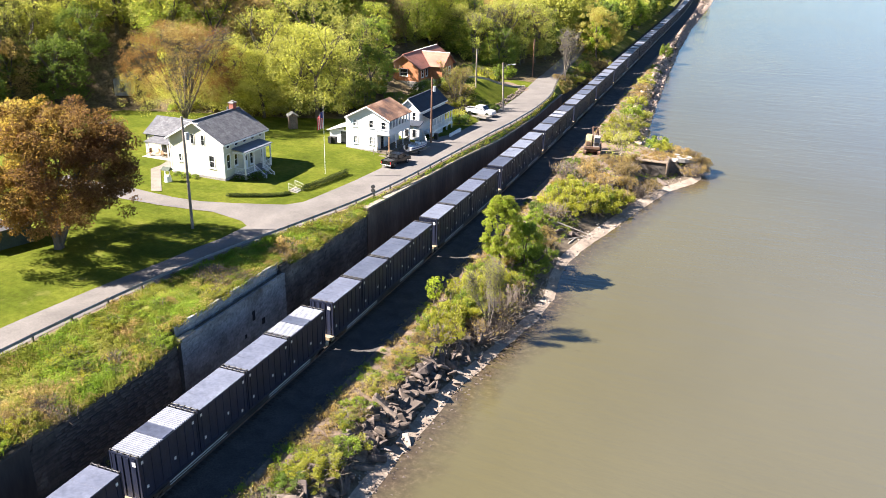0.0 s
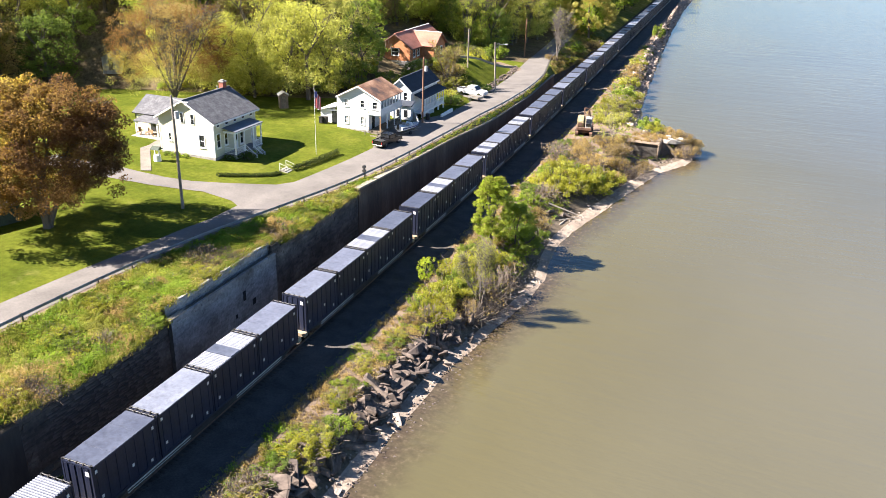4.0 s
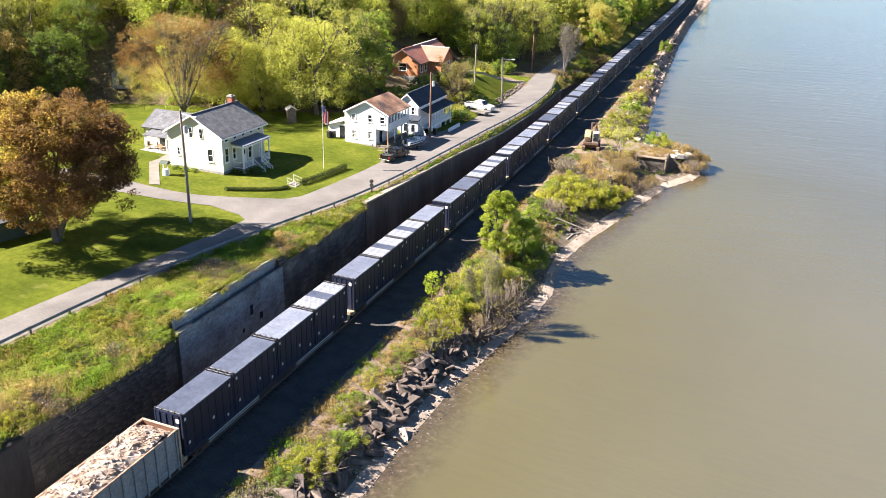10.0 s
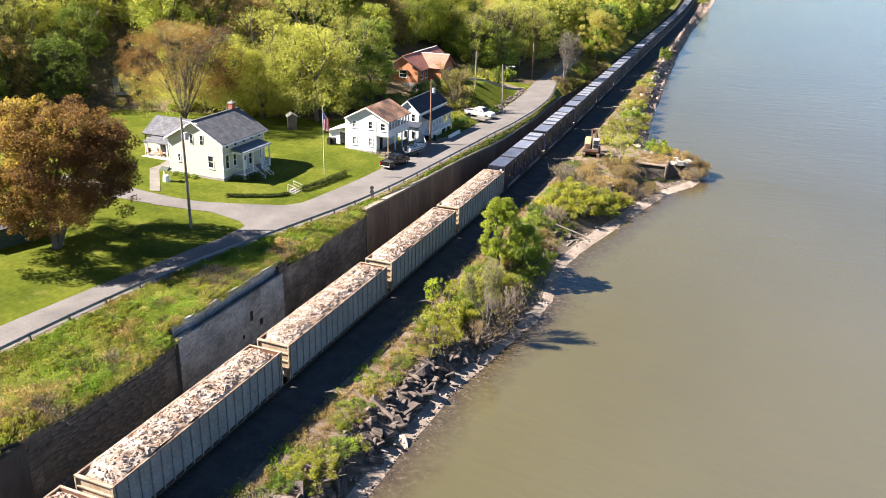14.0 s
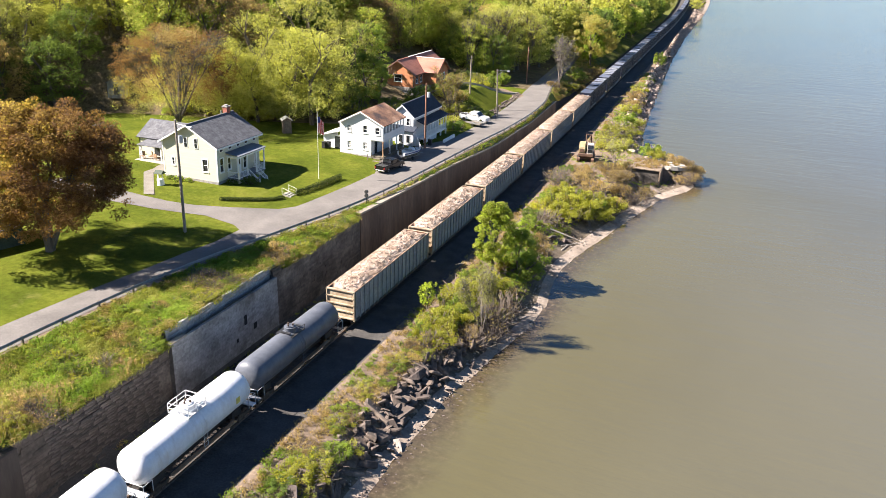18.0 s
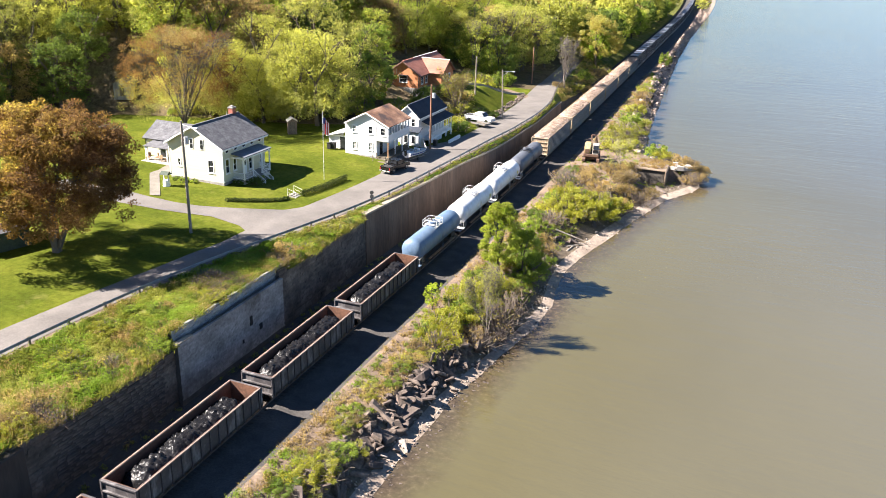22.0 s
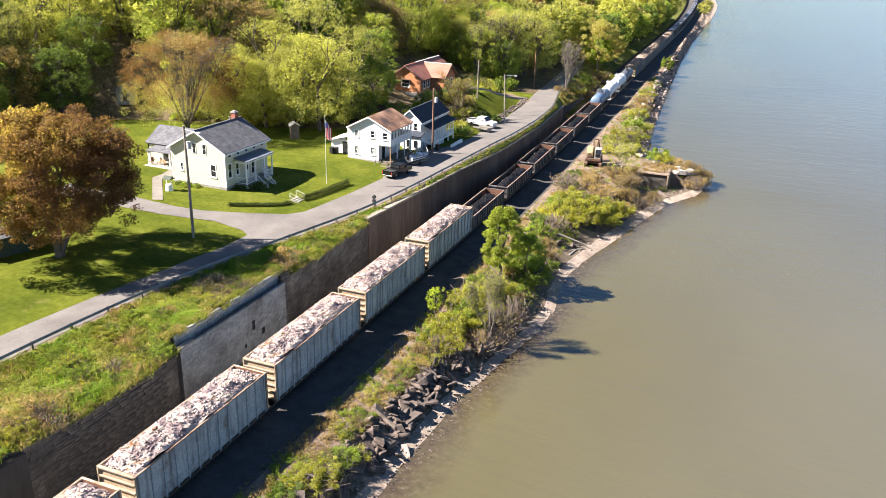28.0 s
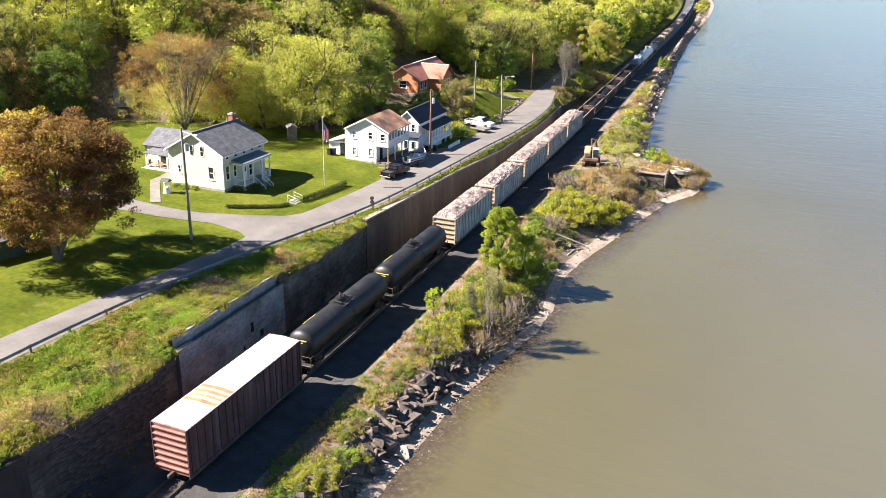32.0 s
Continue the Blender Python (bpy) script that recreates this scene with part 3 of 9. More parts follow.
def guard_rail():
    g = thing("guard_rail", pose(0, 0, 0), "long weathered steel W-beam guard rail along the road", "guard rail")
    prof = [(0.03, 0.46), (0.08, 0.52), (0.03, 0.58), (0.08, 0.66), (0.03, 0.74)]
    y, first = 14.0, None
    while y < 215:
        y2 = y + 3.8
        verts, faces = [], []
        for yy in (y, y2 + 0.05):
            for dx, dz in prof + [(d - 0.012, z) for d, z in prof[::-1]]:
                verts.append((guard_x(yy) + dx, yy, road_z(yy) + dz))
        n = len(prof) * 2
        for i in range(n):
            faces.append((i, (i + 1) % n, n + (i + 1) % n, n + i))
        mesh_part("rail", verts, faces, M["galvanised"], g)
        if first is None:
            first = part("post", boxes((-0.09, 0.09, -0.09, 0.09, -0.6, 0.74), bevel=0.015), M["post_wood"], g)
            first.matrix_local = pose(guard_x(y) - 0.09, y + 0.1, road_z(y))
        else:
            shared("post", first, pose(guard_x(y) - 0.09, y + 0.1, road_z(y)), g)
        y = y2


guard_rail()

# ---- track ----
M["rail_steel"] = material("rail_steel", [(0.3, (0.16, 0.11, 0.08)), (0.6, (0.24, 0.17, 0.13))], 2, 0.45, 0.7, fine=8)
M["tie"] = material("tie", [(0.3, (0.045, 0.036, 0.03)), (0.6, (0.085, 0.07, 0.056))], 1.5, 0.95, fine=9, vary=0.3, stretch=(0.3, 1, 1))


def railway():
    tr = thing("railway_track", pose(0, 0, 0), "single railway track on dark ballast", "railway track")
    yy = np.concatenate([np.arange(-640, 100, 40), np.arange(100, 800, 8), np.arange(800, 1650, 50)])
    for s in (-0.72, 0.72):
        prof = [(-0.07, -0.17), (0.07, -0.17), (0.02, -0.13), (0.02, -0.05), (0.037, -0.04), (0.037, 0), (-0.037, 0), (-0.037, -0.04), (-0.02, -0.05), (-0.02, -0.13)]
        verts, faces, n = [], [], 10
        for i, y in enumerate(yy):
            verts += [(track_x(y) + s + dx, y, dz) for dx, dz in prof]
            if i:
                for k in range(n):
                    a = (i - 1) * n
                    faces.append((a + k, a + (k + 1) % n, a + n + (k + 1) % n, a + n + k))
        mesh_part("rail", verts, faces, M["rail_steel"], tr)
    src = part("tie", boxes((-1.3, 1.3, -0.115, 0.115, -0.32, -0.165), bevel=0.01), M["tie"], tr)
    src.matrix_local = pose(0, 20, 0)
    for i in range(1, 290):
        y = 20 + i * 0.52
        shared("tie", src, pose(track_x(y), y, 0), tr)
    bm = bmesh.new()
    for i in range(400):
        y = 20 + 290 * 0.52 + i * 0.52
        box(bm, track_x(y) - 1.3, track_x(y) + 1.3, y - 0.115, y + 0.115, -0.32, -0.165)
    tagged(part("tie_run", bm, M["tie"], tr), kind="stuff")


railway()


# ---- train ----
SPEED = 18.7                         # m/s, away from the camera
TRAIN = []                           # (thing, its centre's place on the line at 32 s)
M["car_black"] = material("car_black", [(0.3, (0.016, 0.016, 0.017)), (0.6, (0.035, 0.034, 0.033))], 0.7, 0.5, fine=5, streak=((0.10, 0.075, 0.055), (0.5, 0.5, 0.3), 0.35))
M["truck_steel"] = material("truck_steel", [(0.3, (0.05, 0.035, 0.026)), (0.6, (0.11, 0.075, 0.05))], 1.5, 0.8, 0.2, fine=6)
M["box_navy"] = material("box_navy", [(0.3, (0.008, 0.0115, 0.028)), (0.6, (0.016, 0.022, 0.048))], 0.5, 0.5, fine=5, vary=0.35, streak=((0.06, 0.06, 0.068), (2.5, 2.5, 0.25), 0.3))
M["box_roof"] = material("box_roof", [(0.3, (0.12, 0.135, 0.175)), (0.6, (0.185, 0.205, 0.255))], 0.6, 0.45, fine=3, vary=0.3, stain=((0.14, 0.16, 0.21), 0.8, 0.55, 0.75))
M["box_roof_dark"] = material("box_roof_dark", [(0.3, (0.055, 0.065, 0.095)), (0.6, (0.095, 0.11, 0.15))], 0.6, 0.45, fine=3, vary=0.3)
M["placard"] = material("placard", [(0.3, (0.62, 0.62, 0.60)), (0.6, (0.78, 0.78, 0.76))], 3, 0.6, fine=9)
M["roof_rib"] = material("roof_rib", [(0.3, (0.27, 0.29, 0.33)), (0.6, (0.40, 0.42, 0.46))], 1.5, 0.5, fine=5, vary=0.2)
M["flat_cream"] = material("flat_cream", [(0.3, (0.26, 0.19, 0.11)), (0.6, (0.42, 0.33, 0.21))], 1, 0.7, fine=5, streak=((0.15, 0.09, 0.05), (0.6, 0.6, 0.6), 0.6))
M["flat_silver"] = material("flat_silver", [(0.3, (0.40, 0.40, 0.40)), (0.6, (0.56, 0.56, 0.55))], 1, 0.6, fine=5)


def bogie(car, y):
    """A two-axle truck under a car."""
    bm = bmesh.new()
    for s in (-1, 1):
        box(bm, s * 0.95 - 0.09, s * 0.95 + 0.09, y - 1.25, y + 1.25, 0.42, 0.68)
        box(bm, s * 0.95 - 0.12, s * 0.95 + 0.12, y - 0.4, y + 0.4, 0.3, 0.85)
    box(bm, -1.0, 1.0, y - 0.25, y + 0.25, 0.55, 0.9)
    tr = part("truck", bm, M["truck_steel"], car)
    bm = bmesh.new()
    for s in (-0.74, 0.74):
        rod(bm, (s - 0.06, 0, 0), (s + 0.06, 0, 0), 0.43, n=20)
    rod(bm, (-0.74, 0, 0), (0.74, 0, 0), 0.08, n=8)
    src = None
    for dy in (-0.88, 0.88):
        if src is None:
            src = part("wheelset", bm, M["rail_steel"], tr)
            src.matrix_local = pose(0, y + dy, 0.43)
        else:
            shared("wheelset", src, pose(0, y + dy, 0.43), tr)


def couplers(car, half, mat):
    for s in (-1, 1):
        bm = bmesh.new()
        box(bm, -0.12, 0.12, min(s * half, s * (half + 0.62)), max(s * half, s * (half + 0.62)), 0.72, 0.98, bevel=0.03)
        part("coupler", bm, mat, car)


def corrugated(bm, x0, x1, y, z0, z1, n, d):
    """Vertical ribs on an end wall at y."""
    w = (x1 - x0) / n
    for i in range(n):
        box(bm, x0 + w * (i + 0.15), x0 + w * (i + 0.65), min(y, y + d), max(y, y + d), z0, z1)


# container cars
def make_flatcar():
    c = thing("container_flat_car", pose(0, 0, 0), "long low container flat car with cream end sills", "rail car", "container flat cars of the train")
    part("deck", boxes((-1.25, 1.25, -12.45, 12.45, 0.86, 1.04), (-0.35, 0.35, -12.4, 12.4, 0.55, 0.86), bevel=0.02), M["car_black"], c)
    for s in (-1, 1):
        part("end_sill", boxes((-1.3, 1.3, s * 12.45 - 0.28, s * 12.45 + 0.28, 0.72, 1.12), bevel=0.04), M["flat_cream"], c, "cream-painted rusty end sill")
        bm = bmesh.new()
        prism(bm, [(s * 1.28, -11.2, 0.98), (s * 1.28, 11.2, 0.98), (s * 1.28, 8.5, 0.62), (s * 1.28, -8.5, 0.62)], (s * 0.06, 0, 0))
        part("side_sill", bm, M["car_black"], c)
        bogie(c, s * 9.9)
        bm = boxes((1.33, 1.37, s * 6.2 - 3.6, s * 6.2 + 3.0, 0.93, 1.03), (1.33, 1.37, s * 6.2 - 3.6, s * 6.2 + 3.0, 0.74, 0.79))
        part("side_rail", bm, M["flat_silver"], c, "silvery side rail")
    couplers(c, 12.7, M["truck_steel"])
    return c


def ribbed_body(L, Wd, z0, z1):
    """A box whose long sides carry seven upright ribs, in one skin."""
    out = []
    for i in range(7):
        y = -L + 0.4 + i * (2 * L - 0.8) / 6
        out += [(Wd - 0.045, y - 0.08), (Wd, y - 0.06), (Wd, y + 0.06), (Wd - 0.045, y + 0.08)]
    side = [(Wd - 0.045, -L)] + out + [(Wd - 0.045, L)]
    bm = bmesh.new()
    prism(bm, [(x, y, z0) for x, y in side] + [(-x, y, z0) for x, y in side[::-1]], (0, 0, z1 - z0))
    return bm


def make_container(kind):
    """A tall waste container; kind 0: smooth lid, 1: ribbed roof with a hatch, 2: dull dark lid."""
    L, Wd, z0, z1 = 3.03, 1.22, 1.05, 4.54
    lab = ("navy blue steel waste container with a smooth pale lid", "navy blue steel waste container with a ribbed roof", "navy blue steel waste container with a dull weathered lid")[kind]
    c = thing("waste_container", pose(0, 0, 0), lab, "container", "waste containers on the train")
    part("body", ribbed_body(L - 0.05, Wd, z0, z1 - 0.1), M["box_navy"], c)
    for s in (-1, 1):
        for zz in (z1 - 0.17, z0 + 0.07):
            part("side_rail", boxes((min(s * (Wd - 0.05), s * (Wd + 0.012)), max(s * (Wd - 0.05), s * (Wd + 0.012)), -L, L, zz - 0.07, zz + 0.07)), M["box_navy"], c)
        bm = bmesh.new()
        corrugated(bm, -Wd + 0.1, Wd - 0.1, s * (L - 0.05), z0 + 0.15, z1 - 0.2, 4, s * 0.05)
        part("end_ribs", bm, M["box_navy"], c)
        yf = s * (L - 0.06)
        bm = boxes((-Wd, -Wd + 0.12, yf - 0.06, yf + 0.06, z0, z1), (Wd - 0.12, Wd, yf - 0.06, yf + 0.06, z0, z1), (-Wd + 0.12, Wd - 0.12, yf - 0.06, yf + 0.06, z1 - 0.14, z1 - 0.01), (-Wd + 0.12, Wd - 0.12, yf - 0.06, yf + 0.06, z0, z0 + 0.13))
        part("end_frame", bm, M["box_navy"], c)
        bm = bmesh.new()
        rod(bm, (-Wd + 0.02, s * (L - 0.1), z1 + 0.06), (Wd - 0.02, s * (L - 0.1), z1 + 0.06), 0.035, n=6)
        for i in range(5):
            x = -Wd + 0.1 + i * (2 * Wd - 0.2) / 4
            box(bm, x - 0.05, x + 0.05, s * (L - 0.1) - 0.09, s * (L - 0.1) + 0.09, z1 - 0.02, z1 + 0.1)
        part("lid_bar", bm, M["car_black"], c, "black lid locking bar")
    roof = (M["box_roof"], M["box_roof_dark"], M["box_roof_dark"])[kind]
    bm = boxes((-Wd, Wd, -L + 0.2, L - 0.2, z1 - 0.1, z1 - 0.02))
    if kind == 0 or kind == 2:
        for s in (-1, 1):
            box(bm, -Wd, Wd, s * 1.2 - 0.02, s * 1.2 + 0.02, z1 - 0.02, z1 - 0.005)
    part("roof", bm, roof, c, "")
    if kind == 1:
        src = None
        for i in range(29):
            y = -L + 0.35 + i * (2 * L - 0.7) / 28
            if abs(y) > 0.62:
                if src is None:
                    src = part("roof_rib", boxes((-Wd + 0.04, Wd - 0.04, -0.035, 0.035, z1 - 0.02, z1 + 0.05)), M["roof_rib"], c, "pale roof rib")
                    src.matrix_local = pose(0, y, 0)
                else:
                    shared("roof_rib", src, pose(0, y, 0), c)["label"] = "pale roof rib"
        part("hatch", boxes((-Wd + 0.05, Wd - 0.05, -0.58, 0.58, z1 - 0.02, z1 + 0.03)), M["box_roof_dark"], c, "dark roof hatch")
    rnd = random.Random(kind)
    for y, z in ((-L + 0.35, z1 - 0.5), (L - 0.5, z1 - 0.6), (L - 0.9, z0 + 0.5), (-L + 0.6, z0 + 0.9), (0.4, z0 + 1.3)):
        part("placard", boxes((Wd, Wd + 0.012, y - 0.1, y + 0.1, z - 0.12, z + 0.12)), M["placard"], c)
    part("placard", boxes((Wd - 0.55, Wd - 0.25, -L - 0.012, -L + 0.0, z1 - 0.75, z1 - 0.4)), M["placard"], c)
    return c


def make_far_container(dark):
    """The same container for the far head of the train, in fewer parts."""
    L, Wd, z0, z1 = 3.03, 1.22, 1.05, 4.54
    c = thing("waste_container", pose(0, 0, 0), "navy blue steel waste container with a " + ("dull weathered lid" if dark else "smooth pale lid"), "container", "waste containers on the train")
    bm = ribbed_body(L, Wd, z0, z1 - 0.1)
    part("body", bm, M["box_navy"], c)
    part("roof", boxes((-Wd, Wd, -L + 0.2, L - 0.2, z1 - 0.1, z1 - 0.02)), M["box_roof_dark"] if dark else M["box_roof"], c)
    for s in (-1, 1):
        part("lid_bar", boxes((-Wd, Wd, s * (L - 0.1) - 0.08, s * (L - 0.1) + 0.08, z1 - 0.1, z1 + 0.06)), M["car_black"], c)
    return c


FLAT0, PITCH = 449.3, 26.05
flat = make_flatcar()
kinds = [make_container(k) for k in range(3)]
far_kinds = [make_far_container(k) for k in (False, True)]
rk = random.Random(4)
# containers per car, read from the rear: the roofs that pass nearest
NEAR_KINDS = {0: (2, 2, 0, 1), 1: (0, 1, 1, 0), 2: (0, 2, 1, 1), 3: (1, 0, 0, 1), 4: (2, 0, 1, 0), 5: (0, 0, 1, 2), 6: (2, 1, 2, 0), 7: (1, 0, 0, 1), 8: (0, 2, 2, 2)}
used = [False] * 5
kinds += far_kinds
for k in range(28):
    u = FLAT0 + PITCH * k + 12.45
    car = flat if k == 0 else copy_thing(flat, pose(0, 0, 0))
    TRAIN.append((car, u, 0.0))
    row = NEAR_KINDS.get(k) or tuple(rk.choice((0, 0, 2, 2, 1) if k < 12 else (3, 3, 4)) for _ in range(4))
    for i, kd in enumerate(row):
        c = copy_thing(kinds[kd], pose(0, 0, 0)) if used[kd] else kinds[kd]
        used[kd] = True
        TRAIN.append((c, u + (i - 1.5) * 6.17, 0.0))

# open gondolas
M["gon_grey"] = material("gon_grey", [(0.3, (0.20, 0.215, 0.225)), (0.6, (0.30, 0.315, 0.32))], 0.5, 0.65, fine=4, streak=((0.16, 0.14, 0.12), (2.0, 2.0, 0.15), 0.45))
M["gon_buff"] = material("gon_buff", [(0.3, (0.34, 0.25, 0.16)), (0.6, (0.47, 0.38, 0.26))], 0.7, 0.7, fine=4, streak=((0.16, 0.085, 0.05), (1, 1, 0.5), 0.8))
M["gon_white"] = material("gon_white", [(0.3, (0.30, 0.325, 0.335)), (0.6, (0.50, 0.53, 0.54))], 0.4, 0.65, fine=4, streak=((0.10, 0.085, 0.08), (1.3, 1.3, 0.14), 0.95), stain=((0.16, 0.11, 0.09), 0.55, 0.56, 0.74))
M["gon_dark"] = material("gon_dark", [(0.3, (0.045, 0.04, 0.043)), (0.6, (0.085, 0.075, 0.075))], 0.6, 0.7, fine=4, streak=((0.30, 0.29, 0.29), (1.0, 1.0, 0.5), 0.7))
M["gon_rust"] = material("gon_rust", [(0.3, (0.085, 0.040, 0.024)), (0.6, (0.17, 0.080, 0.045))], 0.6, 0.85, fine=4, fine_amt=0.4)
M["rim_pale"] = material("rim_pale", [(0.3, (0.23, 0.16, 0.125)), (0.6, (0.34, 0.25, 0.20))], 1.5, 0.8, fine=5)
M["gon_rim"] = material("gon_rim", [(0.3, (0.22, 0.13, 0.08)), (0.6, (0.38, 0.28, 0.20))], 0.9, 0.8, fine=5, streak=((0.12, 0.06, 0.035), (1, 1, 0.5), 0.7))
M["debris"] = material("debris", [(0.25, (0.14, 0.09, 0.062)), (0.42, (0.32, 0.225, 0.16)), (0.56, (0.44, 0.345, 0.275)), (0.75, (0.56, 0.48, 0.42))], 1.1, 0.9, fine=3, fine_amt=0.45, island=0.35, bump=0.5, depth=0.05)
M["debris_mixed"] = material("debris_mixed", [(0.28, (0.05, 0.035, 0.05)), (0.38, (0.17, 0.125, 0.135)), (0.46, (0.32, 0.24, 0.22)), (0.54, (0.48, 0.40, 0.36)), (0.62, (0.36, 0.26, 0.20)), (0.72, (0.30, 0.14, 0.06))], 0.8, 0.85, fine=3, fine_amt=0.5, island=0.4, bump=0.5, depth=0.05)
M["black_bag"] = material("black_bag", [(0.3, (0.007, 0.007, 0.0075)), (0.6, (0.016, 0.0155, 0.0165))], 1.5, 0.26, spec=0.22, fine=6, bump=0.8, bump_scale=5.0, depth=0.05, stain=((0.06, 0.055, 0.055), 1.3, 0.66, 0.76))


def heap(name, hx, hy, zbase, top, mat, car, pieces, size, seed, label, smooth=False, ridge=0.35):
    """A load: an uneven mound with loose pieces on it."""
    rnd = random.Random(seed)
    nx, ny = 13, int(hy * 5)
    verts, faces = [], []

    def hgt(x, y):
        e = min(1.0, (hy - abs(y)) / 1.2)
        return zbase + (top - zbase) * (0.55 + 0.45 * e) + ridge * (1 - (x / hx) ** 2) * e + 0.22 * noise.noise((x * 1.1, y * 0.9, seed)) + 0.12 * noise.noise((x * 3, y * 3, seed + 3))
    for i in range(ny + 1):
        for j in range(nx + 1):
            x, y = -hx + 2 * hx * j / nx, -hy + 2 * hy * i / ny
            verts.append((x, y, hgt(x, y)))
    for i in range(ny):
        for j in range(nx):
            a = i * (nx + 1) + j
            faces.append((a, a + 1, a + nx + 2, a + nx + 1))
    for _ in range(pieces):
        x, y = rnd.uniform(-hx * 0.95, hx * 0.95), rnd.uniform(-hy * 0.98, hy * 0.98)
        s = size * rnd.uniform(0.4, 1.3)
        m = Matrix.LocRotScale((x, y, hgt(x, y) + s * 0.1), Euler((rnd.uniform(-0.7, 0.7), rnd.uniform(-0.7, 0.7), rnd.uniform(0, 6.3))), (s * rnd.uniform(0.5, 1.6), s * rnd.uniform(0.4, 1), s * rnd.uniform(0.12, 0.42)))
        b = len(verts)
        for c in ((-.5, -.5, -.5), (.5, -.4, -.5), (.4, .5, -.5), (-.5, .4, -.5), (-.4, -.5, .5), (.5, -.5, .4), (.5, .4, .5), (-.4, .5, .45)):
            verts.append(tuple(m @ Vector(c)))
        for q in ((4, 5, 6, 7), (0, 1, 5, 4), (1, 2, 6, 5), (2, 3, 7, 6), (3, 0, 4, 7)):
            faces.append(tuple(b + i for i in q))
    ob = mesh_part(name, verts, faces, mat, car, label, smooth)
    return tagged(ob, kind="stuff")


def make_gondola(name, half, w, z0, z1, ribs, side, end, rim, inner, label, group, end_bars=5, open_depth=0.35, rib_d=0.09):
    c = thing(name, pose(0, 0, 0), label, "rail car", group)
    for s in (-1, 1):
        part("side", boxes((min(s * (w - 0.16), s * (w - 0.1)), max(s * (w - 0.16), s * (w - 0.1)), -half, half, z0, z1)), side, c)
        part("lining", boxes((min(s * (w - 0.19), s * (w - 0.165)), max(s * (w - 0.19), s * (w - 0.165)), -half + 0.1, half - 0.1, z0 + 0.1, z1)), inner, c)
        src = None
        for i in range(ribs):
            y = -half + 0.25 + i * (2 * half - 0.5) / (ribs - 1)
            m = pose(s * (w - 0.05), y, 0)
            if src is None:
                src = part("rib", boxes((-0.055, 0.055, -0.06, 0.06, z0 - 0.12, z1 - 0.1), bevel=0.012), side, c)
                src.matrix_local = m
            else:
                shared("rib", src, m, c)
        part("top_rail", boxes((min(s * (w - 0.2), s * w), max(s * (w - 0.2), s * w), -half, half, z1 - 0.1, z1), bevel=0.015), rim, c)
        part("end", boxes((-w + 0.1, w - 0.1, min(s * half, s * (half - 0.08)), max(s * half, s * (half - 0.08)), z0, z1)), end, c)
        part("lining", boxes((-w + 0.17, w - 0.17, min(s * (half - 0.12), s * (half - 0.085)), max(s * (half - 0.12), s * (half - 0.085)), z0 + 0.1, z1)), inner, c)
        for i in range(end_bars):
            z = z0 + 0.12 + i * (z1 - z0 - 0.2) / (end_bars - 1)
            part("end_bar", boxes((-w, w, min(s * half, s * (half + 0.13)), max(s * half, s * (half + 0.13)), z - 0.08, z + 0.08), bevel=0.02), end, c)
        for q in (-1, 1):
            part("corner_post", boxes((q * (w - 0.06) - 0.07, q * (w - 0.06) + 0.07, s * (half + 0.04) - 0.09, s * (half + 0.04) + 0.09, z0 - 0.1, z1), bevel=0.015), end, c)
        bogie(c, s * (half - 1.9))
    part("floor", boxes((-w + 0.1, w - 0.1, -half, half, z0 - 0.12, z0 + 0.05), (-0.3, 0.3, -half, half, z0 - 0.42, z0 - 0.12)), M["car_black"], c)
    couplers(c, half, M["truck_steel"])
    return c


def sack_heap(car, hx, hy, seed):
    """A rumpled heap of black plastic: folds and lumps along the car."""
    nx, ny = 24, int(hy * 16)
    verts, faces = [], []
    for i in range(ny + 1):
        for j in range(nx + 1):
            x, y = -hx + 2 * hx * j / nx, -hy + 2 * hy * i / ny
            e = min(1.0, (hy - abs(y)) / 0.9) ** 0.6
            z = 1.02 + e * (0.6 + 0.95 * (1 - abs(x / hx) ** 2.2) * (0.75 + 0.35 * noise.noise((0.0, y * 0.55, seed))))
            z += e * (0.32 * abs(noise.noise((x * 1.3, y * 1.1, seed))) + 0.34 * abs(noise.noise((x * 3.2, y * 2.6, seed + 4))) + 0.2 * noise.noise((x * 6.5, y * 5.5, seed + 8)))
            verts.append((x + 0.08 * noise.noise((x * 3, y * 3, seed + 1)), y, min(z, 2.95)))
    for i in range(ny):
        for j in range(nx):
            a = i * (nx + 1) + j
            faces.append((a, a + 1, a + nx + 2, a + nx + 1))
    return tagged(mesh_part("load", verts, faces, M["black_bag"], car, "rumpled heap of shiny black plastic", True), kind="stuff")


for i in range(6):
    if i < 2:
        g = make_gondola("high_side_gondola", 9.62, 1.6, 0.95, 4.12, 19, M["gon_grey"], M["gon_buff"], M["gon_rim"], M["gon_rust"], "grey ribbed high-sided gondola heaped with demolition debris", "high-sided debris gondolas")
        heap("load", 1.44, 9.5, 3.4, 4.12, M["debris"], g, 2000, 0.165, 20 + i, "pale broken wood and plaster debris")
        base = (g, base[0]) if i else (g,)
    else:
        g = copy_thing(base[i % 2], pose(0, 0, 0))
    TRAIN.append((g, 326.6 + 20.55 * i + 9.62, 0.0))
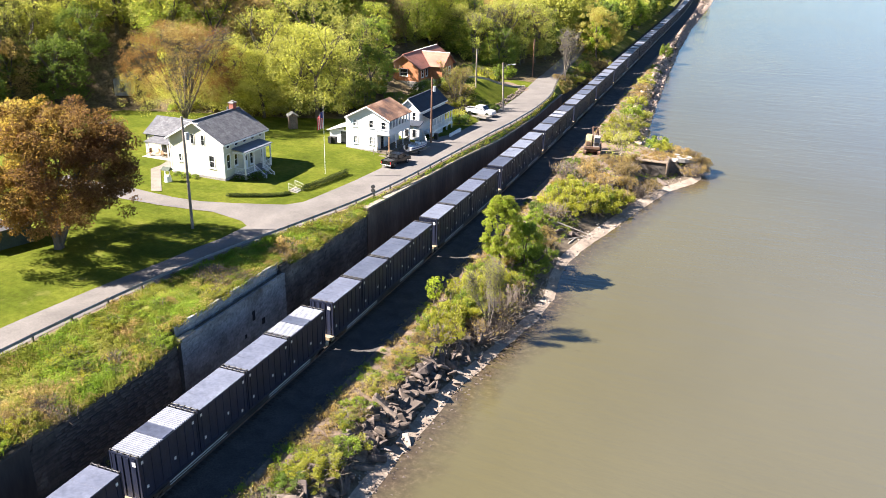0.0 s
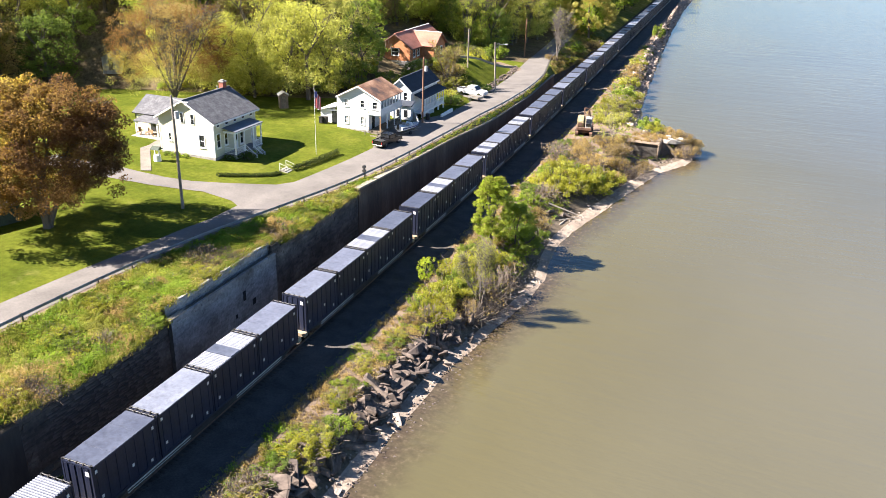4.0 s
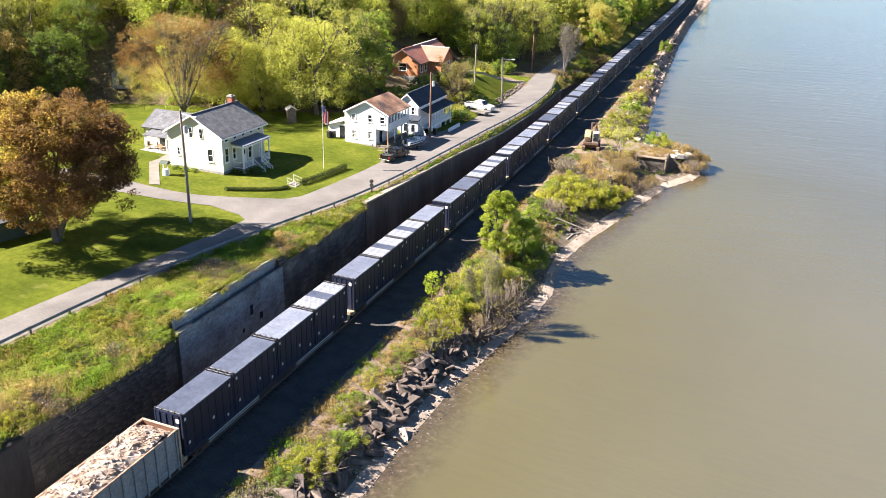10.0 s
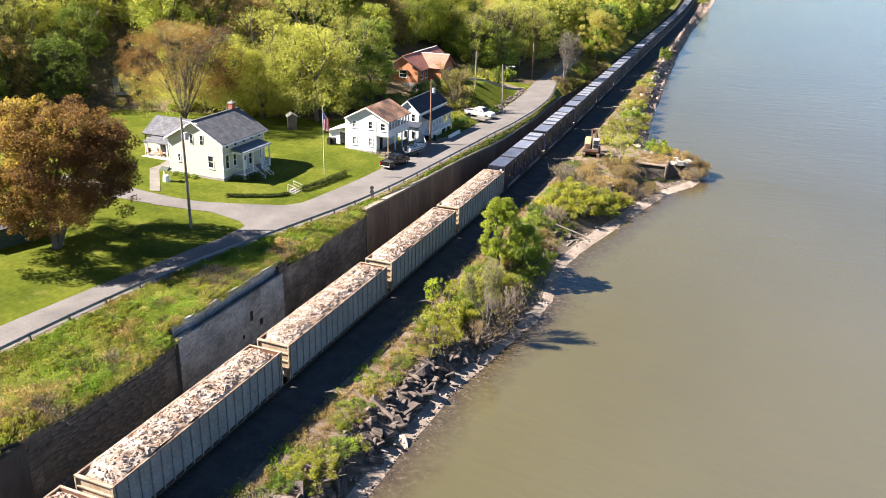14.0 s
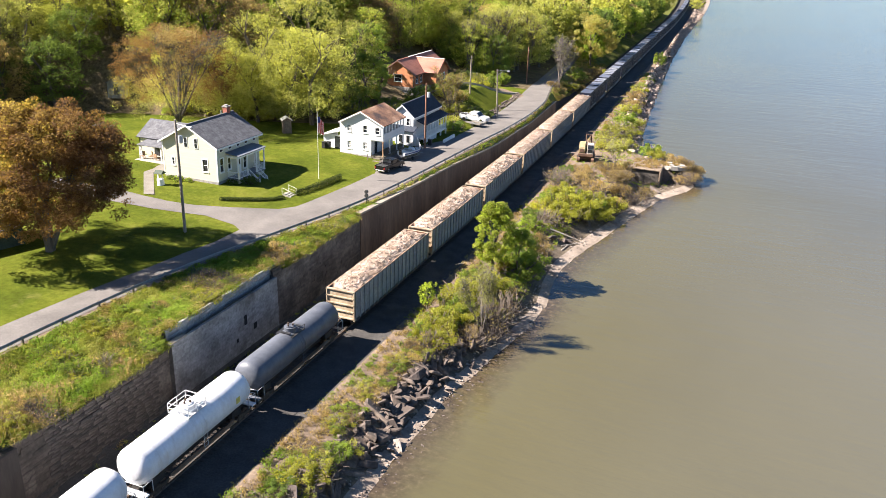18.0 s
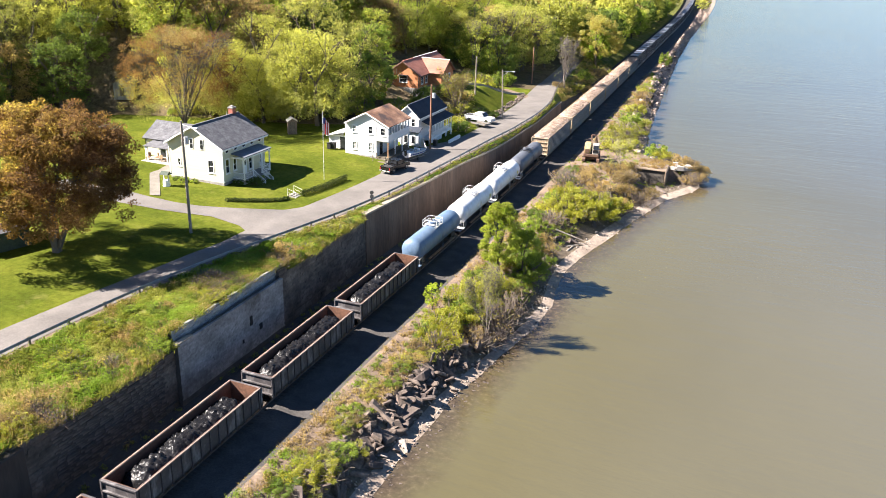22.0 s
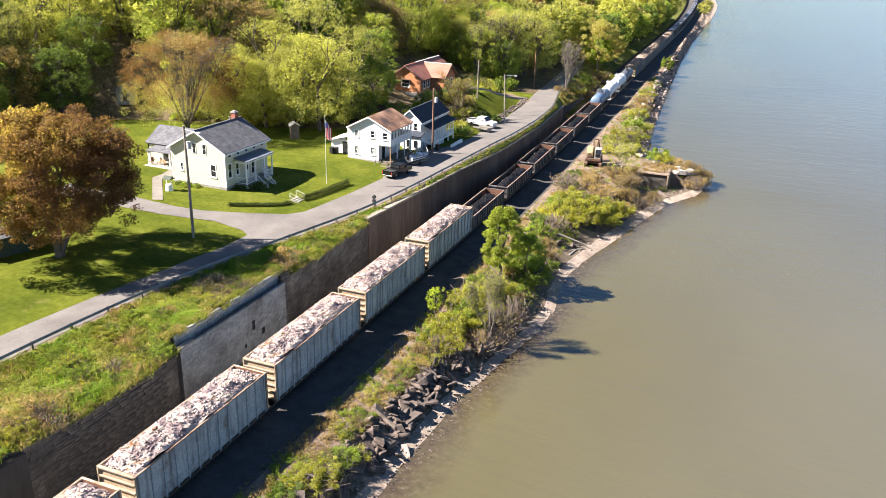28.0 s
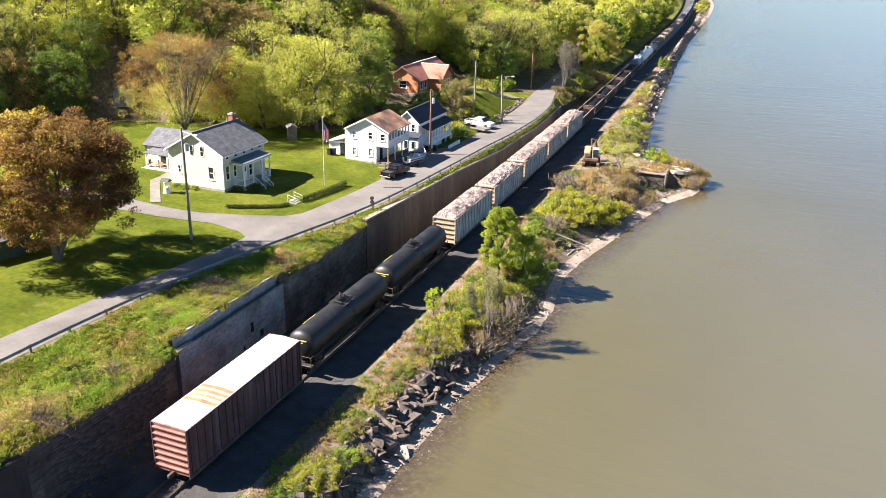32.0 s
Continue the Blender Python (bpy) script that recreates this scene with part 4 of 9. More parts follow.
for i in range(5):
    if i < 2:
        g = make_gondola("scrap_gondola_high", 7.45, 1.6, 0.95, 4.3, 13, M["gon_white"], M["gon_buff"], M["gon_rim"], M["gon_rust"], "weathered white high-sided gondola heaped with mixed refuse", "refuse gondolas", end_bars=6)
        heap("load", 1.44, 7.36, 3.6, 4.32, M["debris_mixed"], g, 1900, 0.17, 40 + i, "mixed pale and purple shredded refuse", ridge=0.45)
        base = (g, base[0]) if i else (g,)
    else:
        g = copy_thing(base[i % 2], pose(0, 0, 0))
    TRAIN.append((g, 91.4 + 16.35 * i + 7.45, 0.0))
for i in range(6):
    if i < 3:
        g = make_gondola("low_side_gondola", 7.15, 1.55, 0.95, 2.72, 14, M["gon_dark"], M["gon_dark"], M["rim_pale"], M["gon_rust"], "dark low-sided gondola with rusty inside and black sacks", "low-sided gondolas", end_bars=3)
        sack_heap(g, 1.34, 6.0 + 0.5 * (i % 2), 60 + i)
        base = (base + (g,)) if i else (g,)
    else:
        g = copy_thing(base[i % 3], pose(0, 0, 0))
    TRAIN.append((g, 172.0 + 16.04 * i + 7.15, 0.0))

# tank cars
M["tank_white"] = material("tank_white", [(0.3, (0.66, 0.67, 0.69)), (0.6, (0.76, 0.77, 0.79))], 0.5, 0.4, fine=3, fine_amt=0.1, streak=((0.45, 0.38, 0.30), (1.2, 1.2, 0.2), 0.4), bump=0.05)
M["tank_grey"] = material("tank_grey", [(0.3, (0.075, 0.083, 0.10)), (0.6, (0.11, 0.12, 0.142))], 0.5, 0.45, fine=3, fine_amt=0.2, streak=((0.06, 0.06, 0.07), (1.2, 1.2, 0.2), 0.4), bump=0.05)
M["tank_blue"] = material("tank_blue", [(0.3, (0.085, 0.14, 0.22)), (0.6, (0.125, 0.19, 0.28))], 0.5, 0.42, fine=3, fine_amt=0.15, streak=((0.14, 0.17, 0.20), (1.2, 1.2, 0.2), 0.4), bump=0.05)
M["tank_black"] = material("tank_black", [(0.3, (0.0066, 0.0069, 0.0078)), (0.6, (0.0120, 0.0123, 0.0138))], 0.5, 0.5, fine=3, fine_amt=0.2, streak=((0.08, 0.075, 0.07), (1.0, 1.0, 0.3), 0.3), bump=0.05)
M["rust_trim"] = material("rust_trim", [(0.3, (0.22, 0.12, 0.06)), (0.6, (0.36, 0.22, 0.12))], 1, 0.85, fine=5)
M["yellow_mark"] = material("yellow_mark", [(0.3, (0.55, 0.45, 0.08)), (0.6, (0.68, 0.58, 0.14))], 2, 0.6, fine=6)


def make_tank(half, r, zc, mat, label, style):
    c = thing("tank_car", pose(0, 0, 0), label, "tank car", "tank cars of the train")
    seg, verts, faces = 28, [], []
    prof = [(-half, 0.02), (-half + 0.05, r * 0.45), (-half + 0.2, r * 0.78), (-half + 0.42, r * 0.94), (-half + 0.7, r), (-half * 0.5, r), (-half * 0.5 + 0.03, r * 1.006), (0, r), (half * 0.5, r), (half * 0.5 + 0.03, r * 1.006), (half - 0.7, r), (half - 0.42, r * 0.94), (half - 0.2, r * 0.78), (half - 0.05, r * 0.45), (half, 0.02)]
    for y, rr in prof:
        for k in range(seg):
            a = 2 * math.pi * k / seg
            verts.append((rr * math.sin(a), y, zc + rr * math.cos(a)))
    for i in range(len(prof) - 1):
        for k in range(seg):
            p = i * seg
            faces.append((p + k, p + seg + k, p + seg + (k + 1) % seg, p + (k + 1) % seg))
    mesh_part("shell", verts, faces, mat, c, smooth=True)
    top = zc + r
    bm = bmesh.new()
    rod(bm, (0, 0, top - 0.15), (0, 0, top + 0.32), 0.55, n=20)
    rod(bm, (0, 0, top + 0.32), (0, 0, top + 0.42), 0.42, n=20)
    dome = part("dome", bm, mat, c)
    for dx, dy in ((0.25, 0.1), (-0.22, 0.12), (0.0, -0.25)):
        bm = bmesh.new()
        rod(bm, (dx, dy, top + 0.42), (dx, dy, top + 0.6), 0.08, n=8)
        part("valve", bm, M["truck_steel"], dome)
    rail_mat = mat if style == "white" or style == "blue" else M["car_black"]
    w, l, zp = 0.92, 1.0, top - 0.2
    part("platform", boxes((-w, -0.58, -l, l, zp, zp + 0.06), (0.58, w, -l, l, zp, zp + 0.06), (-0.58, 0.58, -l, -0.75, zp + 0.26, zp + 0.31), (-0.58, 0.58, 0.75, l, zp + 0.26, zp + 0.31)), M["flat_silver"] if style in ("white", "blue") else M["car_black"], c, "steel service platform")
    if style in ("white", "blue"):
        bm = bmesh.new()
        pts = [(-w, -l), (w, -l), (w, l), (-w, l)]
        for (ax, ay), (bx2, by) in zip(pts, pts[1:] + pts[:1]):
            for h in (0.45, 0.85):
                rod(bm, (ax, ay, zp + h), (bx2, by, zp + h), 0.03, n=6)
            rod(bm, (ax, ay, zp), (ax, ay, zp + 0.85), 0.03, n=6)
            rod(bm, ((ax + bx2) / 2, (ay + by) / 2, zp), ((ax + bx2) / 2, (ay + by) / 2, zp + 0.85), 0.025, n=6)
        part("railing", bm, M["placard"], c, "white-painted tube railing")
    else:
        bm = bmesh.new()
        for q in (-1, 1):
            for yy in (-l, l):
                rod(bm, (q * w, yy, zp), (q * w, yy, zp + 0.5), 0.025, n=6)
            rod(bm, (q * w, -l, zp + 0.5), (q * w, l, zp + 0.5), 0.025, n=6)
        part("railing", bm, M["car_black"], c)
    part("center_sill", boxes((-0.35, 0.35, -half - 0.22, half + 0.22, 0.75, 1.1), (-0.9, 0.9, -half + 1.2, -half + 2.4, 0.9, 1.5), (-0.9, 0.9, half - 2.4, half - 1.2, 0.9, 1.5)), M["car_black"], c)
    for s in (-1, 1):
        part("walkway", boxes((min(s * 1.2, s * 1.5), max(s * 1.2, s * 1.5), -half + 2.6, half - 2.6, 1.0, 1.1), bevel=0.01), M["rust_trim"], c, "rusty side walkway")
        part("end_platform", boxes((-1.4, 1.4, min(s * (half - 0.3), s * (half + 0.24)), max(s * (half - 0.3), s * (half + 0.24)), 1.0, 1.12), bevel=0.02), mat if style != "black" else M["car_black"], c)
        bm = bmesh.new()
        for q in (-1.35, 1.35):
            rod(bm, (q, s * (half + 0.2), 1.1), (q, s * (half + 0.2), 2.0), 0.03, n=6)
            rod(bm, (q, s * (half - 0.7), 1.1), (q, s * (half - 0.7), 2.0), 0.03, n=6)
            rod(bm, (q, s * (half - 0.7), 2.0), (q, s * (half + 0.2), 2.0), 0.03, n=6)
        rod(bm, (-1.35, s * (half + 0.2), 2.0), (1.35, s * (half + 0.2), 2.0), 0.03, n=6)
        part("hand_rail", bm, M["flat_silver"] if style != "black" else M["truck_steel"], c)
        bm = bmesh.new()
        for q in (-0.22, 0.22):
            rod(bm, (s * (r + 0.06), q, 1.0), (s * (r + 0.06), q, zc + 0.3), 0.02, n=5)
            rod(bm, (s * (r + 0.06), q, zc + 0.3), (s * w, q, zp), 0.02, n=5)
        for i in range(6):
            rod(bm, (s * (r + 0.06), -0.22, 1.2 + i * 0.35), (s * (r + 0.06), 0.22, 1.2 + i * 0.35), 0.015, n=5)
        part("ladder", bm, M["car_black"] if style == "black" else mat, c)
        bogie(c, s * (half - 1.4))
    if style == "black":
        a0 = 0.55
        for y0, y1, rr in ((-half * 0.72, -half * 0.46, 0.03),):
            bm = bmesh.new()
            for i in range(9):
                y = y0 + (y1 - y0) * i / 8
                a = -0.62
                rod(bm, ((r + 0.004) * math.sin(a), y - 0.09, zc + (r + 0.004) * math.cos(a)), ((r + 0.004) * math.sin(a), y + 0.07, zc + (r + 0.004) * math.cos(a)), 0.05, n=6)
            part("lettering_bar", bm, M["yellow_mark"], c, "row of yellow stencilled marks")
        bm = boxes((-0.75, 0.75, -half + 0.04, -half + 0.10, zc + 0.62, zc + 0.7), (-0.4, 0.4, -half + 0.02, -half + 0.09, zc + 0.42, zc + 0.49))
        part("end_mark", bm, M["yellow_mark"], c)
    elif style == "white":
        part("placard", boxes((r * 0.99, r * 1.005, half * 0.62, half * 0.62 + 0.5, zc - 0.25, zc + 0.25)), M["yellow_mark"], c, "yellow hazard placard")
    couplers(c, half - 0.3, M["truck_steel"])
    return c


tw = make_tank(6.4, 1.44, 2.72, M["tank_white"], "white cylindrical tank car with railed top platform", "white")
TRAIN += [(make_tank(6.8, 1.4, 2.66, M["tank_blue"], "faded blue cylindrical tank car with railed top platform", "blue"), 274.5, 0), (tw, 288.85, 0), (copy_thing(tw, pose(0, 0, 0)), 302.8, 0),
          (make_tank(7.1, 1.38, 2.64, M["tank_grey"], "slate-grey cylindrical tank car", "grey"), 317.1, 0)]
tb = make_tank(8.1, 1.46, 2.76, M["tank_black"], "matt black cylindrical tank car with yellow stencils", "black")
TRAIN += [(tb, 63.7, 0), (copy_thing(tb, pose(0, 0, 0)), 81.0, 0)]

# boxcar at the train's end
M["boxcar_brown"] = material("boxcar_brown", [(0.3, (0.05, 0.024, 0.026)), (0.6, (0.088, 0.041, 0.042))], 0.5, 0.75, fine=4, streak=((0.28, 0.23, 0.24), (1.3, 1.3, 0.12), 0.42))
M["boxcar_end"] = material("boxcar_end", [(0.3, (0.19, 0.068, 0.05)), (0.6, (0.27, 0.105, 0.078))], 0.6, 0.75, fine=4, streak=((0.10, 0.05, 0.04), (1.0, 1.0, 0.5), 0.4))
M["boxcar_roof"] = material("boxcar_roof", [(0.3, (0.30, 0.275, 0.26)), (0.6, (0.37, 0.345, 0.325))], 0.4, 0.6, fine=3, fine_amt=0.15, streak=((0.34, 0.20, 0.11), (0.15, 1.2, 1), 0.4), stain=((0.30, 0.24, 0.20), 0.4, 0.55, 0.75))
M["roof_rust"] = material("roof_rust", [(0.3, (0.26, 0.12, 0.045)), (0.6, (0.40, 0.21, 0.09))], 0.8, 0.8, fine=4)


def make_boxcar():
    H, w, z0, z1 = 7.58, 1.53, 0.95, 4.8
    c = thing("boxcar", pose(0, 0, 0), "brown ribbed boxcar with a pale rust-patched roof", "boxcar")
    part("body", boxes((-w + 0.06, w - 0.06, -H + 0.06, H - 0.06, z0, z1)), M["boxcar_brown"], c)
    bm = bmesh.new()
    prism(bm, [(-w - 0.03, -H, z1 - 0.03), (w + 0.03, -H, z1 - 0.03), (w + 0.03, -H, z1 + 0.03), (0, -H, z1 + 0.14), (-w - 0.03, -H, z1 + 0.03)], (0, 2 * H, 0))
    roof = part("roof", bm, M["boxcar_roof"], c, "sun-bleached pale roof")
    for i in range(13):
        y = -H + 0.6 + i * (2 * H - 1.2) / 12
        bm = bmesh.new()
        prism(bm, [(-w, y - 0.03, z1 + 0.03), (w, y - 0.03, z1 + 0.03), (w, y - 0.03, z1 + 0.06), (0, y - 0.03, z1 + 0.17), (-w, y - 0.03, z1 + 0.06)], (0, 0.06, 0))
        part("roof_seam", bm, M["boxcar_roof"], roof)
    for y in (-4.2, -3.55, -2.9, -2.2):
        bm = bmesh.new()
        prism(bm, [(-w + 0.1, y, z1 + 0.05), (w - 0.1, y, z1 + 0.05), (w - 0.1, y, z1 + 0.054), (0, y, z1 + 0.162), (-w + 0.1, y, z1 + 0.054)], (0, 0.36, 0))
        part("rust_patch", bm, M["roof_rust"], roof, "orange rust patch")
    for s in (-1, 1):
        src = None
        for i in range(18):
            y = -H + 0.35 + i * (2 * H - 0.7) / 17
            if abs(y) < 1.7:
                continue
            m = pose(s * (w - 0.03), y, 0)
            if src is None:
                src = part("rib", boxes((-0.045, 0.045, -0.07, 0.07, z0, z1 - 0.1), bevel=0.012), M["boxcar_brown"], c)
                src.matrix_local = m
            else:
                shared("rib", src, m, c)
        d = part("door", boxes((min(s * (w - 0.08), s * (w + 0.03)), max(s * (w - 0.08), s * (w + 0.03)), -1.6, 1.6, z0 + 0.05, z1 - 0.15), bevel=0.02), M["boxcar_brown"], c)
        part("door_rod", boxes((min(s * (w + 0.03), s * (w + 0.07)), max(s * (w + 0.03), s * (w + 0.07)), -0.9, -0.84, z0 + 0.1, z1 - 0.3), (min(s * (w + 0.03), s * (w + 0.07)), max(s * (w + 0.03), s * (w + 0.07)), 0.84, 0.9, z0 + 0.1, z1 - 0.3)), M["truck_steel"], d)
        part("side_sill", boxes((min(s * (w - 0.1), s * (w + 0.02)), max(s * (w - 0.1), s * (w + 0.02)), -H, H, z0 - 0.22, z0 + 0.02)), M["boxcar_brown"], c)
        e = part("end", boxes((-w, w, min(s * H, s * (H - 0.07)), max(s * H, s * (H - 0.07)), z0 - 0.1, z1)), M["boxcar_end"], c, "red-brown corrugated end")
        for i in range(7):
            z = z0 + 0.3 + i * 0.53
            bm = bmesh.new()
            prism(bm, [(-w + 0.08, s * H, z - 0.13), (-w + 0.08, s * H, z + 0.13), (-w + 0.08, s * (H + 0.12), z + 0.04), (-w + 0.08, s * (H + 0.12), z - 0.04)], (2 * w - 0.16, 0, 0))
            part("corrugation", bm, M["boxcar_end"], e)
        for q in (-1, 1):
            part("corner_post", boxes((q * w - 0.06, q * w + 0.03 if q < 0 else q * w + 0.03, s * H - 0.1, s * H + 0.1, z0 - 0.2, z1)), M["boxcar_brown"], c)
        bogie(c, s * 5.6)
    part("underframe", boxes((-0.4, 0.4, -H, H, 0.6, 0.95)), M["car_black"], c)
    couplers(c, H, M["truck_steel"])
    return c


TRAIN.append((make_boxcar(), 45.8, 0))


# ---- houses ----
M["siding_white"] = material("siding_white", [(0.3, (0.58, 0.58, 0.575)), (0.6, (0.66, 0.66, 0.65))], 0.6, 0.7, fine=3, fine_amt=0.08, bump=0.25, bump_scale=1.0, stretch=(0.1, 0.1, 9), depth=0.02)
M["siding_cream"] = material("siding_cream", [(0.3, (0.53, 0.505, 0.37)), (0.6, (0.59, 0.565, 0.43))], 0.6, 0.7, fine=3, fine_amt=0.08, bump=0.25, bump_scale=1.0, stretch=(0.1, 0.1, 9), depth=0.02)
M["trim_white"] = material("trim_white", [(0.3, (0.76, 0.76, 0.74)), (0.6, (0.83, 0.83, 0.81))], 1.5, 0.55, fine=6, fine_amt=0.06, bump=0.05)
M["shingle_grey"] = material("shingle_grey", [(0.3, (0.075, 0.076, 0.085)), (0.5, (0.115, 0.116, 0.125)), (0.7, (0.165, 0.166, 0.175))], 1.4, 0.9, fine=4, fine_amt=0.4, vary=0.07, bump=0.5, depth=0.03)
M["shingle_blue"] = material("shingle_blue", [(0.3, (0.016, 0.022, 0.034)), (0.6, (0.034, 0.045, 0.066))], 1.2, 0.85, fine=4, fine_amt=0.35, vary=0.25, bump=0.5, depth=0.03)
M["roof_rusty"] = material("roof_rusty", [(0.38, (0.075, 0.05, 0.045)), (0.5, (0.27, 0.14, 0.08)), (0.62, (0.44, 0.27, 0.17))], 0.3, 0.8, fine=4, fine_amt=0.4, vary=0.15, bump=0.4)
M["roof_red"] = material("roof_red", [(0.3, (0.30, 0.115, 0.076)), (0.6, (0.42, 0.175, 0.118))], 0.5, 0.75, fine=4, fine_amt=0.25, vary=0.12, bump=0.3)
M["brick_orange"] = material("brick_orange", [(0.3, (0.38, 0.14, 0.055)), (0.6, (0.52, 0.22, 0.10))], 1.0, 0.85, fine=6, fine_amt=0.25, bump=0.3)
M["brick_red"] = material("brick_red", [(0.3, (0.22, 0.07, 0.045)), (0.6, (0.34, 0.12, 0.08))], 2.0, 0.9, fine=8, vary=0.25)
M["foundation"] = material("foundation", [(0.3, (0.20, 0.19, 0.17)), (0.6, (0.34, 0.32, 0.29))], 1.4, 0.95, fine=5, bump=0.7)
M["glass"] = material("glass", [(0.3, (0.012, 0.014, 0.017)), (0.6, (0.03, 0.033, 0.038))], 0.7, 0.08, fine=2, bump=0, spec=0.6)
M["curtain"] = material("curtain", [(0.3, (0.30, 0.29, 0.27)), (0.6, (0.42, 0.41, 0.39))], 1.0, 0.9, fine=5, bump=0)
M["porch_floor"] = material("porch_floor", [(0.3, (0.20, 0.20, 0.21)), (0.6, (0.30, 0.30, 0.31))], 1.0, 0.8, fine=5)
M["porch_roof"] = material("porch_roof", [(0.3, (0.09, 0.105, 0.13)), (0.6, (0.14, 0.155, 0.18))], 0.8, 0.6, fine=4, fine_amt=0.2)
M["dark_room"] = material("dark_room", [(0.3, (0.03, 0.028, 0.026)), (0.6, (0.06, 0.055, 0.05))], 0.6, 0.95, bump=0)


def wall_cells(u0, u1, z0, z1, holes):
    """Rectangles of the wall around its openings."""
    us = sorted({u0, u1, *[h[0] for h in holes], *[h[1] for h in holes]})
    zs = sorted({z0, z1, *[h[2] for h in holes], *[h[3] for h in holes]})
    for a, b in zip(us, us[1:]):
        run = None
        for c, d in zip(zs, zs[1:]):
            solid = not any(h[0] <= a and b <= h[1] and h[2] <= c and d <= h[3] for h in holes)
            if solid:
                run = (run[0], d) if run else (c, d)
            if (not solid or d == zs[-1]) and run:
                yield a, b, run[0], run[1]
                run = None


def window_unit(parent, axis, at, out, u0, u1, z0, z1, bars=(1, 1), frame=0.09, curtain=False):
    """A sash window in an opening: frame and casing, sill, panes and glazing bars. axis: the wall's direction."""
    def bx(a, b, c, d, n0, n1):
        lo, hi = sorted((at + out * n0, at + out * n1))
        return (a, b, lo, hi, c, d) if axis == "x" else (lo, hi, a, b, c, d)
    f = part("window", boxes(bx(u0 - frame, u0 + 0.03, z0 - frame, z1 + frame, -0.08, 0.035), bx(u1 - 0.03, u1 + frame, z0 - frame, z1 + frame, -0.08, 0.035), bx(u0 + 0.03, u1 - 0.03, z1 - 0.03, z1 + frame + 0.03, -0.08, 0.04), bx(u0 + 0.03, u1 - 0.03, z0 - frame, z0 + 0.03, -0.08, 0.03)), M["trim_white"], parent)
    part("sill", boxes(bx(u0 - frame - 0.04, u1 + frame + 0.04, z0 - frame - 0.06, z0 - frame, -0.05, 0.09)), M["trim_white"], f)
    zm = (z0 + z1) / 2
    for a, b, n in ((z0, zm, -0.07), (zm, z1, -0.05)):
        part("pane", boxes(bx(u0 + 0.03, u1 - 0.03, a + 0.02, b - 0.02, n - 0.012, n)), M["curtain"] if curtain else M["glass"], f)
    part("meeting_rail", boxes(bx(u0 + 0.03, u1 - 0.03, zm - 0.035, zm + 0.035, -0.09, -0.03)), M["trim_white"], f)


def roof_slope(parent, name, a, b, c, d, mat, thick=0.14, course=0.0):
    """A roof slope through eave a-b and ridge d-c, with shingle strips as raised courses."""
    a, b, c, d = (Vector(p) for p in (a, b, c, d))
    n = (b - a).cross(d - a).normalized()
    if n.z < 0:
        n = -n
    bm = bmesh.new()
    prism(bm, [a, b, c, d], -n * thick)
    r = part(name, bm, mat, parent)
    if course:
        k = int((d - a).length / course)
        for i in range(k):
            p0, p1 = a.lerp(d, i / k), b.lerp(c, i / k)
            q0, q1 = a.lerp(d, (i + 0.999) / k), b.lerp(c, (i + 0.999) / k)
            bm = bmesh.new()
            v = [bm.verts.new(p) for p in (p0 + n * 0.004, p1 + n * 0.004, p1 + n * 0.014, p0 + n * 0.014, q0 + n * 0.005, q1 + n * 0.005)]
            for q in ((0, 1, 2, 3), (3, 2, 5, 4), (0, 3, 4), (1, 5, 2)):
                bm.faces.new([v[j] for j in q])
            part("shingle_course", bm, mat, r)
    return r


